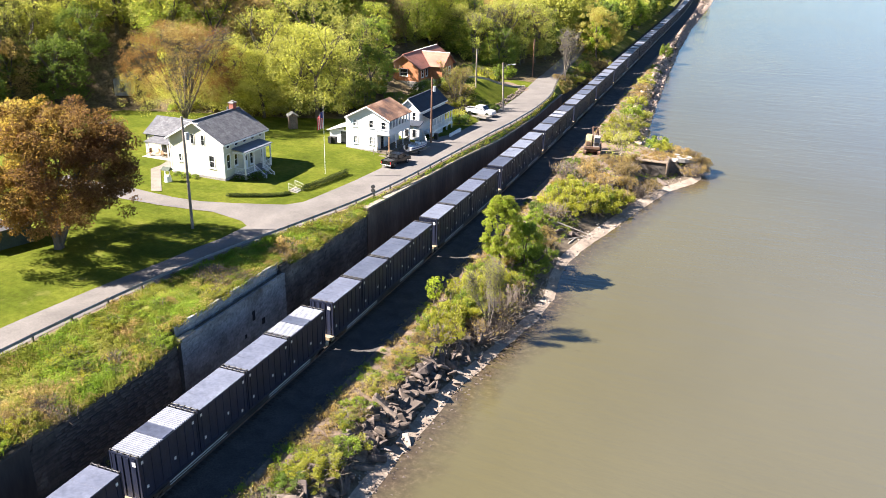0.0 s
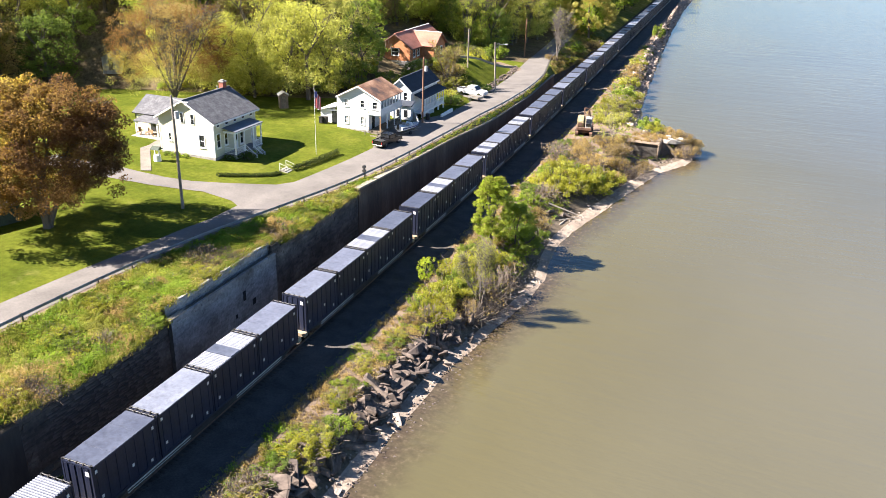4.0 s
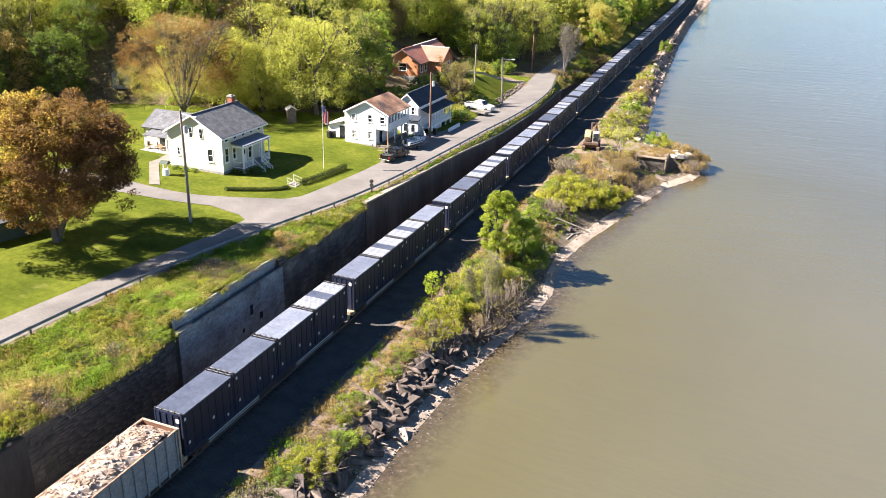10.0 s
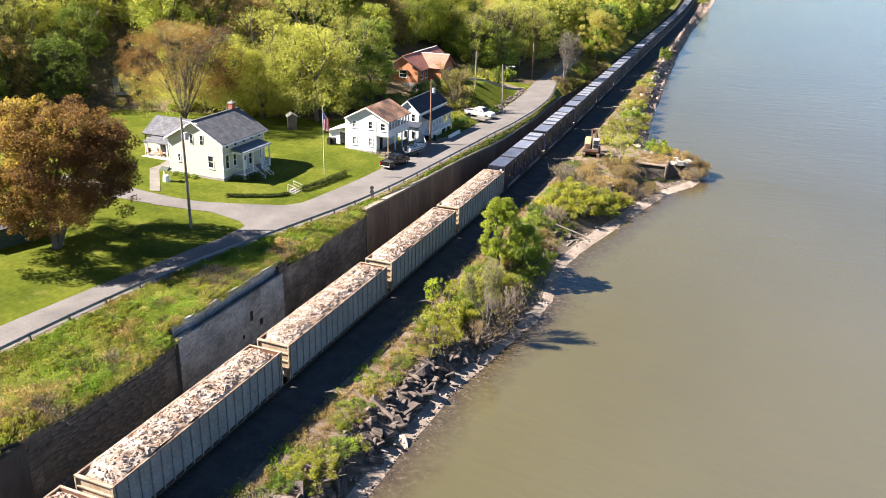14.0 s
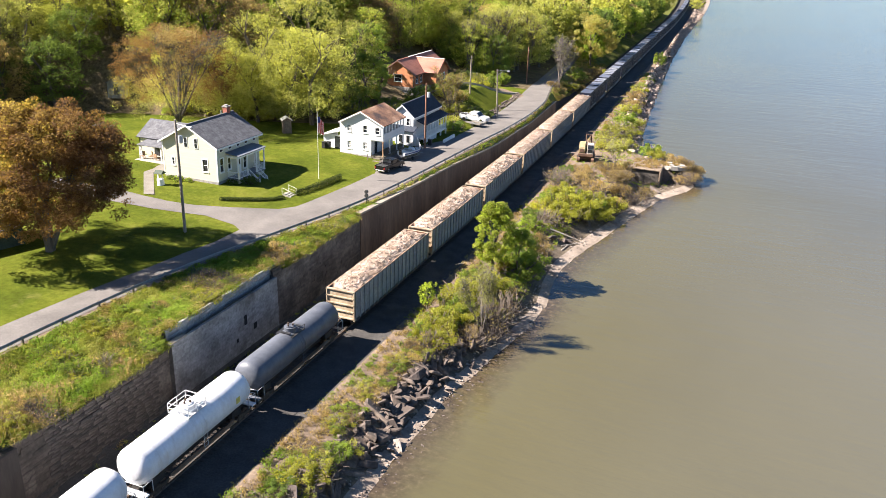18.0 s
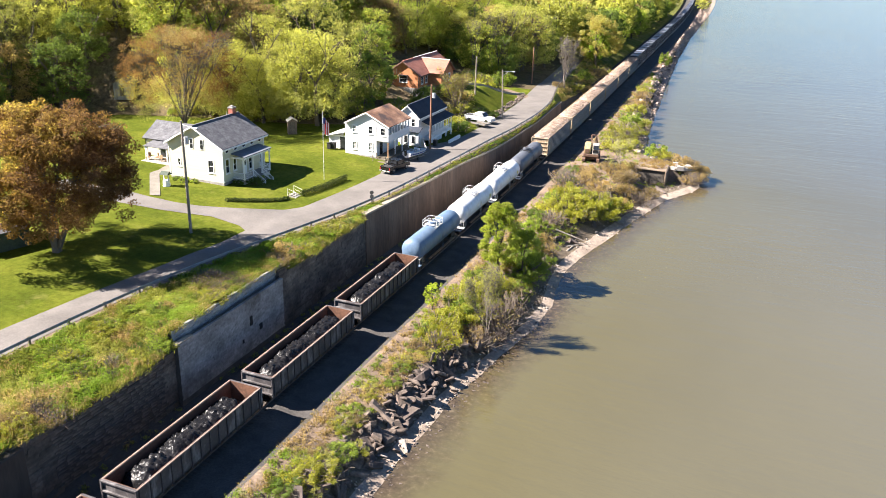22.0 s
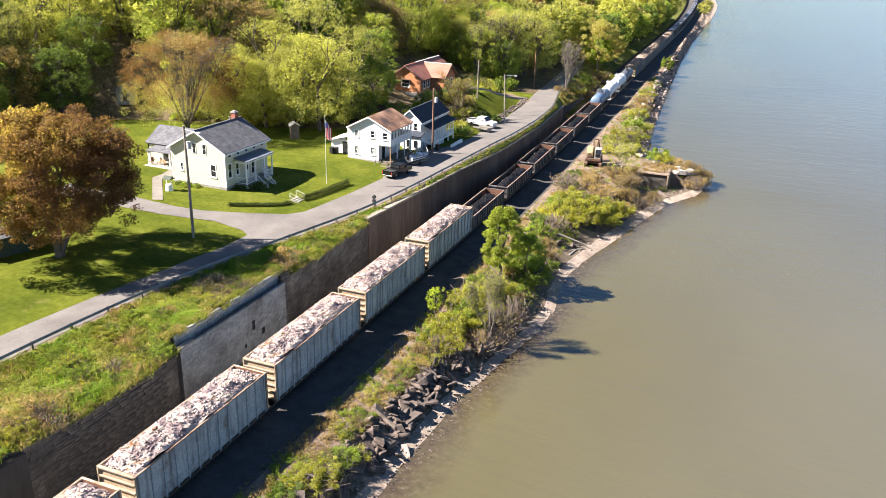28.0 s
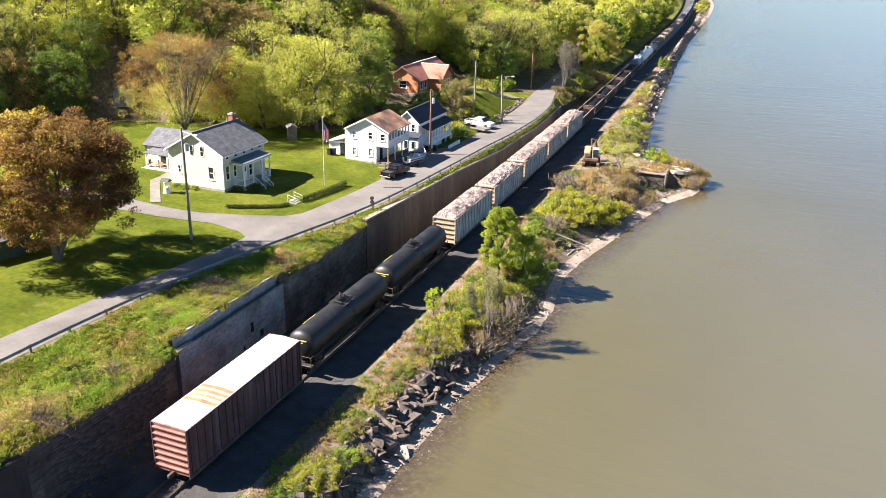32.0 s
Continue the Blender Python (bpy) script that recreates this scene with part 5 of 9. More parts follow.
def gable_house(name, m, W, L, zf, eave, rise, walls, roof, label, front=(), side=(), over=0.3, course=0.3, foundation=0.5, category="house"):
    """A gabled house: local x 0..-W, y 0..L; the gable faces -y, one long side +x. zf: floor; openings (u0, u1, z0, z1, curtain)."""
    h = thing(name, m, label, category)
    th = 0.2
    part("foundation", boxes((-W - 0.02, 0.02, -0.02, L + 0.02, -1.6, zf), bevel=0.02), M["foundation"], h)
    part("inside", boxes((-W + th, -th, th, L - th, zf + 0.01, eave - 0.05)), M["dark_room"], h)
    bm = bmesh.new()
    for a, b, c, d in wall_cells(-W, 0, zf, eave, [o[:4] for o in front]):
        box(bm, a, b, 0, th - 0.005, c, d)
    prism(bm, [(-W, 0, eave), (0, 0, eave), (-W / 2, 0, eave + rise)], (0, th - 0.005, 0))
    part("wall", bm, walls, h)
    bm = boxes((-W, 0, L - th, L, zf, eave))
    prism(bm, [(-W, L - th, eave), (0, L - th, eave), (-W / 2, L - th, eave + rise)], (0, th, 0))
    part("wall", bm, walls, h)
    bm = bmesh.new()
    for a, b, c, d in wall_cells(th, L - th, zf, eave, [o[:4] for o in side]):
        box(bm, -th + 0.005, 0, a, b, c, d)
    part("wall", bm, walls, h)
    part("wall", boxes((-W, -W + th, th, L - th, zf, eave)), walls, h)
    for o in front:
        window_unit(h, "x", 0, -1, *o[:4], curtain=len(o) > 4 and o[4])
    for o in side:
        window_unit(h, "y", 0, 1, *o[:4], curtain=len(o) > 4 and o[4])
    k = rise / (W / 2)
    zr, ze = eave + rise + 0.16, eave - over * k + 0.16
    for x0 in (over, -W - over):
        roof_slope(h, "roof", (x0, -over, ze), (x0, L + over, ze), (-W / 2, L + over, zr), (-W / 2, -over, zr), roof, course=course)
        for y in (-over - 0.02, L + over - 0.02):
            bm = bmesh.new()
            prism(bm, [(x0, y, ze - 0.24), (-W / 2, y, zr - 0.24), (-W / 2, y, zr - 0.02), (x0, y, ze - 0.02)], (0, 0.04, 0))
            part("rake_board", bm, M["trim_white"], h)
    for x0 in (over, -W - over):
        part("fascia", boxes((x0 - 0.03, x0 + 0.03, -over, L + over, ze - 0.26, ze - 0.06)), M["trim_white"], h)
    part("ridge_cap", boxes((-W / 2 - 0.12, -W / 2 + 0.12, -over, L + over, zr - 0.02, zr + 0.05)), roof, h)
    for x, y in ((0, 0), (-W, 0), (0, L)):
        part("corner_board", boxes((x - 0.13, x + 0.025, y - 0.025 if y == 0 else y - 0.1, y + 0.13 if y == 0 else y + 0.025, zf, eave)), M["trim_white"], h)
    return h


def post(parent, x, y, z0, z1, s=0.07, mat=None):
    return part("post", boxes((x - s, x + s, y - s, y + s, z0, z1), (x - s * 1.5, x + s * 1.5, y - s * 1.5, y + s * 1.5, z1 - 0.12, z1), (x - s * 1.4, x + s * 1.4, y - s * 1.4, y + s * 1.4, z0, z0 + 0.1)), mat or M["trim_white"], parent)


def balustrade(parent, a, b, z, h=0.85, step=0.16, name="railing", mat=None):
    """A railing from a to b (x, y), with its balusters."""
    a, b = Vector((*a, z)), Vector((*b, z))
    n = max(2, int((b - a).length / step))
    for hh in (0.1, h):
        bm = bmesh.new()
        rod(bm, a + Vector((0, 0, hh)), b + Vector((0, 0, hh)), 0.045, n=4)
        rail = part(name, bm, mat or M["trim_white"], parent)
    src = None
    for i in range(1, n):
        p = a.lerp(b, i / n)
        if src is None:
            bm = bmesh.new()
            rod(bm, Vector((0, 0, 0.1)), Vector((0, 0, h)), 0.02, n=4, cap=False)
            src = part("baluster", bm, mat or M["trim_white"], parent)
            src.matrix_local = pose(*p)
        else:
            shared("baluster", src, pose(*p), parent)
    return rail


# cream farmhouse on the lawn
def farmhouse():
    z = 6.45
    W, L, eave, rise = 8.4, 9.3, 5.2, 2.35
    front = [(-2.3, -1.5, 1.75, 3.35), (-7.1, -6.7, 2.1, 3.05)]
    side = [(0.55, 1.3, 1.7, 3.5), (2.2, 2.85, 1.75, 3.25), (5.6, 6.3, 1.1, 2.9), (8.2, 8.7, 1.1, 2.7)]
    h = gable_house("farmhouse", pose(-27.1, 82.0, z), W, L, 0.55, eave, rise, M["siding_cream"], M["shingle_grey"], "cream clapboard farmhouse with grey shingle roof on a lawn", front, side, over=0.45)
    for u in (-4.7, -3.1):           # attic windows in the gable
        f = part("window", boxes((u - 0.28, u + 0.28, -0.05, 0.0, 4.6, 5.98)), M["trim_white"], h)
        for a, b in ((4.68, 5.27), (5.31, 5.9)):
            part("pane", boxes((u - 0.21, u + 0.21, -0.062, -0.045, a, b)), M["glass"], f)
    for i in range(5):               # frieze windows under the eave
        y = 0.95 + i * 1.82
        f = part("window", boxes((0.0, 0.045, y - 0.35, y + 0.35, 4.35, 4.85)), M["trim_white"], h)
        part("pane", boxes((0.03, 0.055, y - 0.27, y + 0.27, 4.42, 4.78)), M["glass"], f)
    part("frieze_board", boxes((0.0, 0.03, 0.1, L - 0.1, 4.88, 5.1)), M["trim_white"], h)
    ch = part("chimney", boxes((-4.75, -4.05, L - 1.1, L - 0.4, 6.6, 8.45)), M["brick_red"], h, "red brick chimney")
    part("chimney_cap", boxes((-4.83, -3.97, L - 1.18, L - 0.32, 8.45, 8.6), (-4.6, -4.2, L - 0.95, L - 0.55, 8.6, 8.75)), M["foundation"], ch)
    bm = bmesh.new()
    rod(bm, (-4.2, L - 2.2, 7.0), (-4.2, L - 2.2, 8.2), 0.06)
    part("vent_pipe", bm, M["flat_silver"], h)
    door = part("door", boxes((0.0, 0.05, 4.1, 5.0, 0.75, 2.9)), M["trim_white"], h, "white panelled front door")
    part("pane", boxes((0.045, 0.06, 4.3, 4.8, 1.9, 2.7)), M["glass"], door)
    # porch
    y0, y1, x1 = 1.9, 7.75, 1.9
    part("porch_floor", boxes((0.02, x1, y0, y1, 0.55, 0.72), bevel=0.02), M["porch_floor"], h)
    part("porch_skirt", boxes((0.05, x1 - 0.08, y0 + 0.06, y1 - 0.06, -0.8, 0.55)), M["siding_cream"], h)
    roof_slope(h, "porch_roof", (x1 + 0.25, y0 - 0.2, 3.84), (x1 + 0.25, y1 + 0.2, 3.84), (0.03, y1 + 0.2, 4.12), (0.03, y0 - 0.2, 4.12), M["porch_roof"], 0.1)
    part("porch_beam", boxes((x1 - 0.14, x1 + 0.06, y0 - 0.1, y1 + 0.1, 3.48, 3.74), (0.03, x1 - 0.14, y0 - 0.1, y0 + 0.06, 3.48, 3.74), (0.03, x1 - 0.14, y1 - 0.06, y1 + 0.1, 3.48, 3.74)), M["trim_white"], h)
    for y in (y0, y0 + 2.0, y0 + 4.0, y1):
        post(h, x1 - 0.06, y, 0.72, 3.48)
    balustrade(h, (x1 - 0.06, y0), (x1 - 0.06, y0 + 2.0), 0.72)
    balustrade(h, (x1 - 0.06, y0 + 4.0), (x1 - 0.06, y1), 0.72)
    balustrade(h, (0.05, y0), (x1 - 0.06, y0), 0.72)
    balustrade(h, (0.05, y1), (x1 - 0.06, y1), 0.72)
    for i in range(5):
        part("step", boxes((x1 + i * 0.3, x1 + (i + 1) * 0.3, y0 + 2.1, y0 + 3.9, -0.9, 0.55 - i * 0.24)), M["porch_floor"], h)
    for y in (y0 + 2.1, y0 + 3.9):
        bm = bmesh.new()
        for hh in (0.35, 0.95):
            rod(bm, (x1, y, 0.65 + hh), (x1 + 1.7, y, -0.6 + hh), 0.045, n=4)
        for i in range(11):
            x = x1 + i * 0.17
            zz = 0.65 - 1.25 * (x - x1) / 1.7
            rod(bm, (x, y, zz + 0.1), (x, y, zz + 0.95), 0.02, n=4, cap=False)
        rod(bm, (x1 + 1.7, y, -0.7), (x1 + 1.7, y, 0.45), 0.06, n=4)
        part("stair_railing", bm, M["trim_white"], h)
    # lower wing with its own porch
    wx0, wx1, wy0, wy1, we, wr = -W - 10.4, -W, 7.2, 13.4, 3.0, 4.85
    part("wing_wall", boxes((wx0, wx1, wy0, wy0 + 0.2, 0.1, we), (wx0, wx0 + 0.2, wy0, wy1, 0.1, we), (wx0, wx1, wy1 - 0.2, wy1, 0.1, we)), M["siding_cream"], h)
    bm = bmesh.new()
    prism(bm, [(wx0, wy0, we), (wx0, wy1, we), (wx0, (wy0 + wy1) / 2, wr)], (0.2, 0, 0))
    part("wing_gable", bm, M["siding_cream"], h)
    roof_slope(h, "wing_roof", (wx0 - 0.3, wy0 - 0.3, we - 0.05), (wx1, wy0 - 0.3, we - 0.05), (wx1, (wy0 + wy1) / 2, wr + 0.1), (wx0 - 0.3, (wy0 + wy1) / 2, wr + 0.1), M["shingle_grey"], course=0.3)
    roof_slope(h, "wing_roof", (wx0 - 0.3, wy1 + 0.3, we - 0.05), (wx1, wy1 + 0.3, we - 0.05), (wx1, (wy0 + wy1) / 2, wr + 0.1), (wx0 - 0.3, (wy0 + wy1) / 2, wr + 0.1), M["shingle_grey"])
    # link between wing and main block
    part("wall", boxes((-W - 1.7, -W, 3.4, wy0, 0.1, 2.9)), M["siding_cream"], h)
    roof_slope(h, "wing_roof", (-W - 2.0, 3.1, 2.85), (-W - 2.0, wy0, 2.85), (-W, wy0, 3.7), (-W, 3.1, 3.7), M["shingle_grey"], course=0.3)
    for u in (-W - 5.4, -W - 7.4):
        part("door" if u < -W - 6 else "window", boxes((u - 0.5, u + 0.5, wy0 - 0.03, wy0, 0.3, 2.3)), M["glass"], h)
    roof_slope(h, "porch_roof", (wx0 + 1.6, wy0 - 2.4, 2.45), (wx1 - 4.6, wy0 - 2.4, 2.45), (wx1 - 4.6, wy0 - 0.05, 2.8), (wx0 + 1.6, wy0 - 0.05, 2.8), M["shingle_grey"], 0.08)
    for x in (wx0 + 1.9, wx0 + 2.2, wx0 + 4.4, wx1 - 4.8):
        post(h, x, wy0 - 2.2, 0.48, 2.35)
    part("patio", boxes((wx0 - 0.2, wx1 - 3.6, wy0 - 3.2, wy0, -0.3, 0.48), bevel=0.03), M["concrete_pale"], h)
    return h


farmhouse()


def garden_chair(x, y, z, turn, label):
    c = thing("garden_chair", pose(x, y, z, 0, 0, turn), label, "chair", "chairs on the patio")
    part("seat", boxes((-0.28, 0.28, -0.26, 0.26, 0.38, 0.44), bevel=0.01), M["rust_trim"], c)
    part("backrest", boxes((-0.28, 0.28, 0.22, 0.28, 0.44, 0.98), bevel=0.01), M["rust_trim"], c)
    for sx in (-0.25, 0.25):
        for sy in (-0.22, 0.22):
            part("leg", boxes((sx - 0.025, sx + 0.025, sy - 0.025, sy + 0.025, 0, 0.38)), M["rust_trim"], c)


for x, y, a in ((-43.6, 87.0, 20), (-42.4, 87.3, -30), (-41.2, 87.1, 170)):
    garden_chair(x, y, 6.94, a, "rust-brown garden chair on the patio")


# white two-storey house by the road
def white_house():
    z = 5.95
    W, L, eave, rise = 7.1, 7.6, 5.25, 1.75
    front = [(-6.0, -5.35, 3.85, 4.85, True), (-3.3, -2.65, 3.9, 4.95), (-1.3, -0.55, 3.85, 4.85), (-6.0, -5.3, 1.25, 2.35, True), (-3.3, -2.6, 1.35, 2.45, True)]
    h = gable_house("white_house", pose(-16.9, 105.5, z), W - 2.0, L, 0.45, eave, 1.3, M["siding_white"], M["roof_rusty"], "white two-storey house with a rusty roof and double porch", [(a + 2.0, b + 2.0, *r) for a, b, *r in front if b < -2.1], (), over=0.02, course=0)
    # full-width gable front and roof over the porch
    for o in list(h.children):
        if o.name.split(".")[0] in ("roof", "ridge_cap", "rake_board", "fascia"):
            bpy.data.objects.remove(o)
    x0, x1, ym = -W + 2.0, 2.0, -W / 2 + 2.0
    zr = eave + rise
    for xe in (x0 - 0.12, x1 + 0.3):
        k = rise / (W / 2) * 0.25
        roof_slope(h, "roof", (xe, -0.4, eave - k + 0.12), (xe, L + 0.05, eave - k + 0.12), (ym, L + 0.05, zr + 0.14), (ym, -0.4, zr + 0.14), M["roof_rusty"], course=0.32)
        for y in (-0.43, L + 0.03):
            bm = bmesh.new()
            prism(bm, [(xe, y, eave - k - 0.1), (ym, y, zr - 0.1), (ym, y, zr + 0.1), (xe, y, eave - k + 0.1)], (0, 0.04, 0))
            part("rake_board", bm, M["trim_white"], h)
    bm = bmesh.new()
    prism(bm, [(x0, -0.015, eave - 0.02), (x1, -0.015, eave - 0.02), (ym, -0.015, zr)], (0, 0.15, 0))
    part("gable", bm, M["siding_white"], h)
    # upper gallery
    bm = bmesh.new()
    for a, b, c, d in wall_cells(0.0, x1, 2.9, eave, [(0.7, 1.45, 3.85, 4.85)]):
        box(bm, a, b, 0, 0.15, c, d)
    part("gallery_end", bm, M["siding_white"], h)
    window_unit(h, "x", 0, -1, 0.7, 1.45, 3.85, 4.85)
    part("gallery_floor", boxes((0.0, x1, 0.15, L, 2.75, 2.95)), M["siding_white"], h)
    part("gallery_parapet", boxes((x1 - 0.12, x1, 0.15, L, 2.95, 3.9), (0.02, x1 - 0.12, L - 0.12, L, 2.95, 3.9)), M["siding_white"], h)
    for i in range(8):
        y = 0.2 + i * (L - 0.4) / 7
        part("column", boxes((x1 - 0.15, x1 + 0.01, y - 0.12, y + 0.12, 3.9, eave)), M["trim_white"], h)
    part("gallery_beam", boxes((x1 - 0.16, x1 + 0.02, 0.0, L, eave - 0.25, eave)), M["trim_white"], h)
    # lower porch
    part("porch_floor", boxes((0.02, x1 + 0.1, 0.0, L, -0.1, 0.5)), M["post_wood"], h)
    for y in (0.15, L / 3, 2 * L / 3, L - 0.15):
        post(h, x1 - 0.1, y, 0.5, 2.75, 0.08, M["rust_trim"] if y < 1 else M["trim_white"])
    part("door", boxes((0.0, 0.04, 1.2, 2.1, 0.5, 2.5)), M["glass"], h, "dark glazed porch door")
    part("porch_railing", boxes((x1 - 0.15, x1 - 0.05, 2.4, L, 1.2, 1.3), (x1 - 0.15, x1 - 0.05, 2.4, L, 0.6, 0.68)), M["post_wood"], h)
    for i in range(3):
        part("step", boxes((0.5, 1.7, -0.3 * (i + 1), -0.3 * i, -0.6, 0.45 - 0.2 * (i + 1))), M["post_wood"], h)
    for i in range(22):
        # weathered lattice along the lower porch
        y = 2.45 + i * (L - 2.6) / 21
        part("lattice_slat", boxes((x1 - 0.125, x1 - 0.075, y - 0.05, y + 0.05, 0.5, 1.25)), M["post_wood"], h)
    part("deck", boxes((0.1, 2.3, -1.5, -0.95, -0.3, 0.12)), M["post_wood"], h)
    for x in (0.15, 2.2):
        for y in (-1.45, -0.2):
            part("deck_post", boxes((x - 0.05, x + 0.05, y - 0.05, y + 0.05, -0.4, 1.05)), M["post_wood"], h)
    # lean-to
    part("lean_to_wall", boxes((x0 - 3.9, x0, 1.6, 1.75, 0.2, 2.6), (x0 - 3.9, x0 - 3.75, 1.75, 6, 0.2, 2.5)), M["siding_white"], h)
    roof_slope(h, "lean_to_roof", (x0 - 4.2, 1.2, 2.45), (x0 - 4.2, 6.2, 2.45), (x0, 6.2, 3.65), (x0, 1.2, 3.65), M["siding_white"], 0.12)
    part("lean_to_opening", boxes((x0 - 1.9, x0 - 0.1, 1.55, 1.6, 0.4, 2.4)), M["glass"], h, "dark screened opening")
    return h


white_house()


# white house with navy roofs and a two-level porch
def navy_house():
    z = 5.45
    h = gable_house("navy_roof_house", pose(-15.15, 117.2, z), 3.7, 11.2, 0.3, 5.0, 1.65, M["siding_white"], M["shingle_blue"], "white clapboard house with navy shingle roofs", [(-1.2, -0.6, 3.4, 4.6)], [(5.6, 6.2, 4.2, 4.75), (8.6, 9.2, 4.2, 4.75)], over=0.35, course=0.3)
    x1, y0, y1 = 1.35, 1.6, 11.2
    roof_slope(h, "porch_roof", (x1 + 0.35, y0 - 0.3, 3.55), (x1 + 0.35, y1 + 0.4, 3.55), (0.02, y1 + 0.4, 4.15), (0.02, y0 - 0.3, 4.15), M["shingle_blue"], 0.12, course=0.3)
    part("porch_beam", boxes((x1 - 0.1, x1 + 0.1, y0, y1, 3.22, 3.45)), M["trim_white"], h)
    part("gallery_floor", boxes((0.02, x1 + 0.1, y0, y1, 1.0, 1.25)), M["trim_white"], h)
    for i in range(9):
        y = y0 + 0.1 + i * (y1 - y0 - 0.2) / 8
        post(h, x1, y, 1.25, 3.22, 0.06)
    balustrade(h, (x1, y0), (x1, y1), 1.25, 0.85, 0.14)
    for i in range(5):
        y = y0 + 0.1 + i * (y1 - y0 - 0.2) / 4
        post(h, x1, y, -0.7, 1.0, 0.11)
    part("porch_screen", boxes((x1 - 0.06, x1 - 0.02, y0 + 0.2, y0 + 5.4, -0.7, 0.98)), M["siding_white"], h)
    part("patio", boxes((0.02, x1 + 2.4, y0 + 3.0, y1 + 1.0, -0.5, 0.02), bevel=0.03), M["concrete_pale"], h)
    # little side bay with a navy hip roof
    part("bay_wall", boxes((-2.6, 0.6, -1.3, 0.0, -0.3, 2.9)), M["siding_white"], h)
    roof_slope(h, "bay_roof", (-2.8, -1.6, 2.85), (0.8, -1.6, 2.85), (0.8, 0.0, 3.4), (-2.8, 0.0, 3.4), M["shingle_blue"])
    for u in (-0.3, -1.6):
        f = part("window", boxes((u - 0.35, u + 0.35, -1.34, -1.3, 0.9, 2.2)), M["trim_white"], h)
        part("pane", boxes((u - 0.27, u + 0.27, -1.36, -1.335, 0.98, 2.12)), M["glass"], f)
    bm = bmesh.new()
    for i in range(7):
        k = i / 6
        box(bm, 0.7 + k * 1.1, 1.0 + k * 1.1, -0.9, -0.75, 0.0, 2.2 * (1 - k) + 0.1)
    part("stair_panel", bm, M["trim_white"], h)


navy_house()
part_h = thing("garden_wall", pose(0, 0, 0), "low white painted wall beside the patio", "garden wall")
part("panel", boxes((-11.6, -11.3, 121.5, 126.5, 5.2, 6.15), bevel=0.03), M["trim_white"], part_h)

# orange brick house on the slope
M["eave_brown"] = material("eave_brown", [(0.3, (0.10, 0.06, 0.045)), (0.6, (0.19, 0.115, 0.085))], 0.9, 0.85, fine=5)
h = gable_house("brick_house", pose(-28.6, 148.0, 8.3), 6.8, 17.0, 0.9, 3.6, 2.35, M["brick_orange"], M["roof_red"], "orange brick house with a broad red roof on the slope", [(-4.2, -2.6, 1.9, 3.2)], [(1.2, 2.2, 1.6, 3.0), (3.3, 4.3, 1.6, 3.0), (13.0, 14.2, 1.6, 3.0)], over=0.5, course=0.4)
for o in h.children:
    if o.name.split(".")[0] in ("rake_board", "fascia", "corner_board"):
        o.data.materials[0] = M["eave_brown"]
part("awning", boxes((-4.4, -2.4, -0.5, -0.02, 3.25, 3.35)), M["dark_room"], h)
bm = bmesh.new()
prism(bm, [(-3.5, 5.0, 6.15), (-3.3, 5.0, 6.15), (-3.3, 5.0, 6.22), (-3.5, 5.0, 6.22)], (0, 12.4, 0))
part("ridge_trim", bm, M["trim_white"], h)
# cross wing with its own gable towards the river
bm = bmesh.new()
for a, b, c, d in wall_cells(4.9, 11.2, 0.9, 3.6, [(6.6, 7.6, 1.6, 3.0), (8.6, 9.6, 1.6, 3.0)]):
    box(bm, 2.7, 2.9, a, b, c, d)
prism(bm, [(2.7, 4.9, 3.6), (2.7, 11.2, 3.6), (2.7, 8.05, 5.72)], (0.2, 0, 0))
box(bm, 0.01, 2.7, 4.9, 5.1, 0.9, 3.6)
box(bm, 0.01, 2.7, 11.0, 11.2, 0.9, 3.6)
wing = part("wing", bm, M["brick_orange"], h)
part("wing_foundation", boxes((0.03, 2.88, 4.92, 11.18, -1.6, 0.9)), M["foundation"], h)
part("inside", boxes((0.02, 2.6, 5.15, 10.95, 0.91, 3.5)), M["dark_room"], h)
for a, b in ((6.6, 7.6), (8.6, 9.6)):
    window_unit(h, "y", 2.9, 1, a, b, 1.6, 3.0)
for y0 in (4.4, 11.7):
    roof_slope(h, "roof", (0.45, y0, 3.42), (3.4, y0, 3.42), (3.4, 8.05, 5.9), (-3.0, 8.05, 5.9), M["roof_red"], course=0.4)
    bm = bmesh.new()
    prism(bm, [(3.4, y0, 3.16), (3.4, 8.05, 5.62), (3.4, 8.05, 5.88), (3.4, y0, 3.4)], (0.04, 0, 0))
    part("rake_board", bm, M["eave_brown"], h)
part("ridge_trim", boxes((-2.9, 3.4, 7.9, 8.2, 5.88, 5.96)), M["trim_white"], h)

# sheds
def small_shed(name, m, w, l, eave, rise, walls, roof, label, door=True):
    s = thing(name, m, label, "shed")
    part("body", boxes((-w / 2, w / 2, -l / 2, l / 2, -0.6, eave)), walls, s)
    bm = bmesh.new()
    prism(bm, [(-w / 2, -l / 2, eave), (w / 2, -l / 2, eave), (0, -l / 2, eave + rise)], (0, l, 0))
    part("gable", bm, walls, s)
    k = rise / (w / 2) * 0.2
    for q in (-1, 1):
        roof_slope(s, "roof", (q * (w / 2 + 0.2), -l / 2 - 0.2, eave - k + 0.06), (q * (w / 2 + 0.2), l / 2 + 0.2, eave - k + 0.06), (0, l / 2 + 0.2, eave + rise + 0.08), (0, -l / 2 - 0.2, eave + rise + 0.08), roof, 0.07)
    if door:
        part("door", boxes((-0.4, 0.4, -l / 2 - 0.03, -l / 2, 0.05, min(1.95, eave - 0.1))), M["post_wood"], s)
    return s


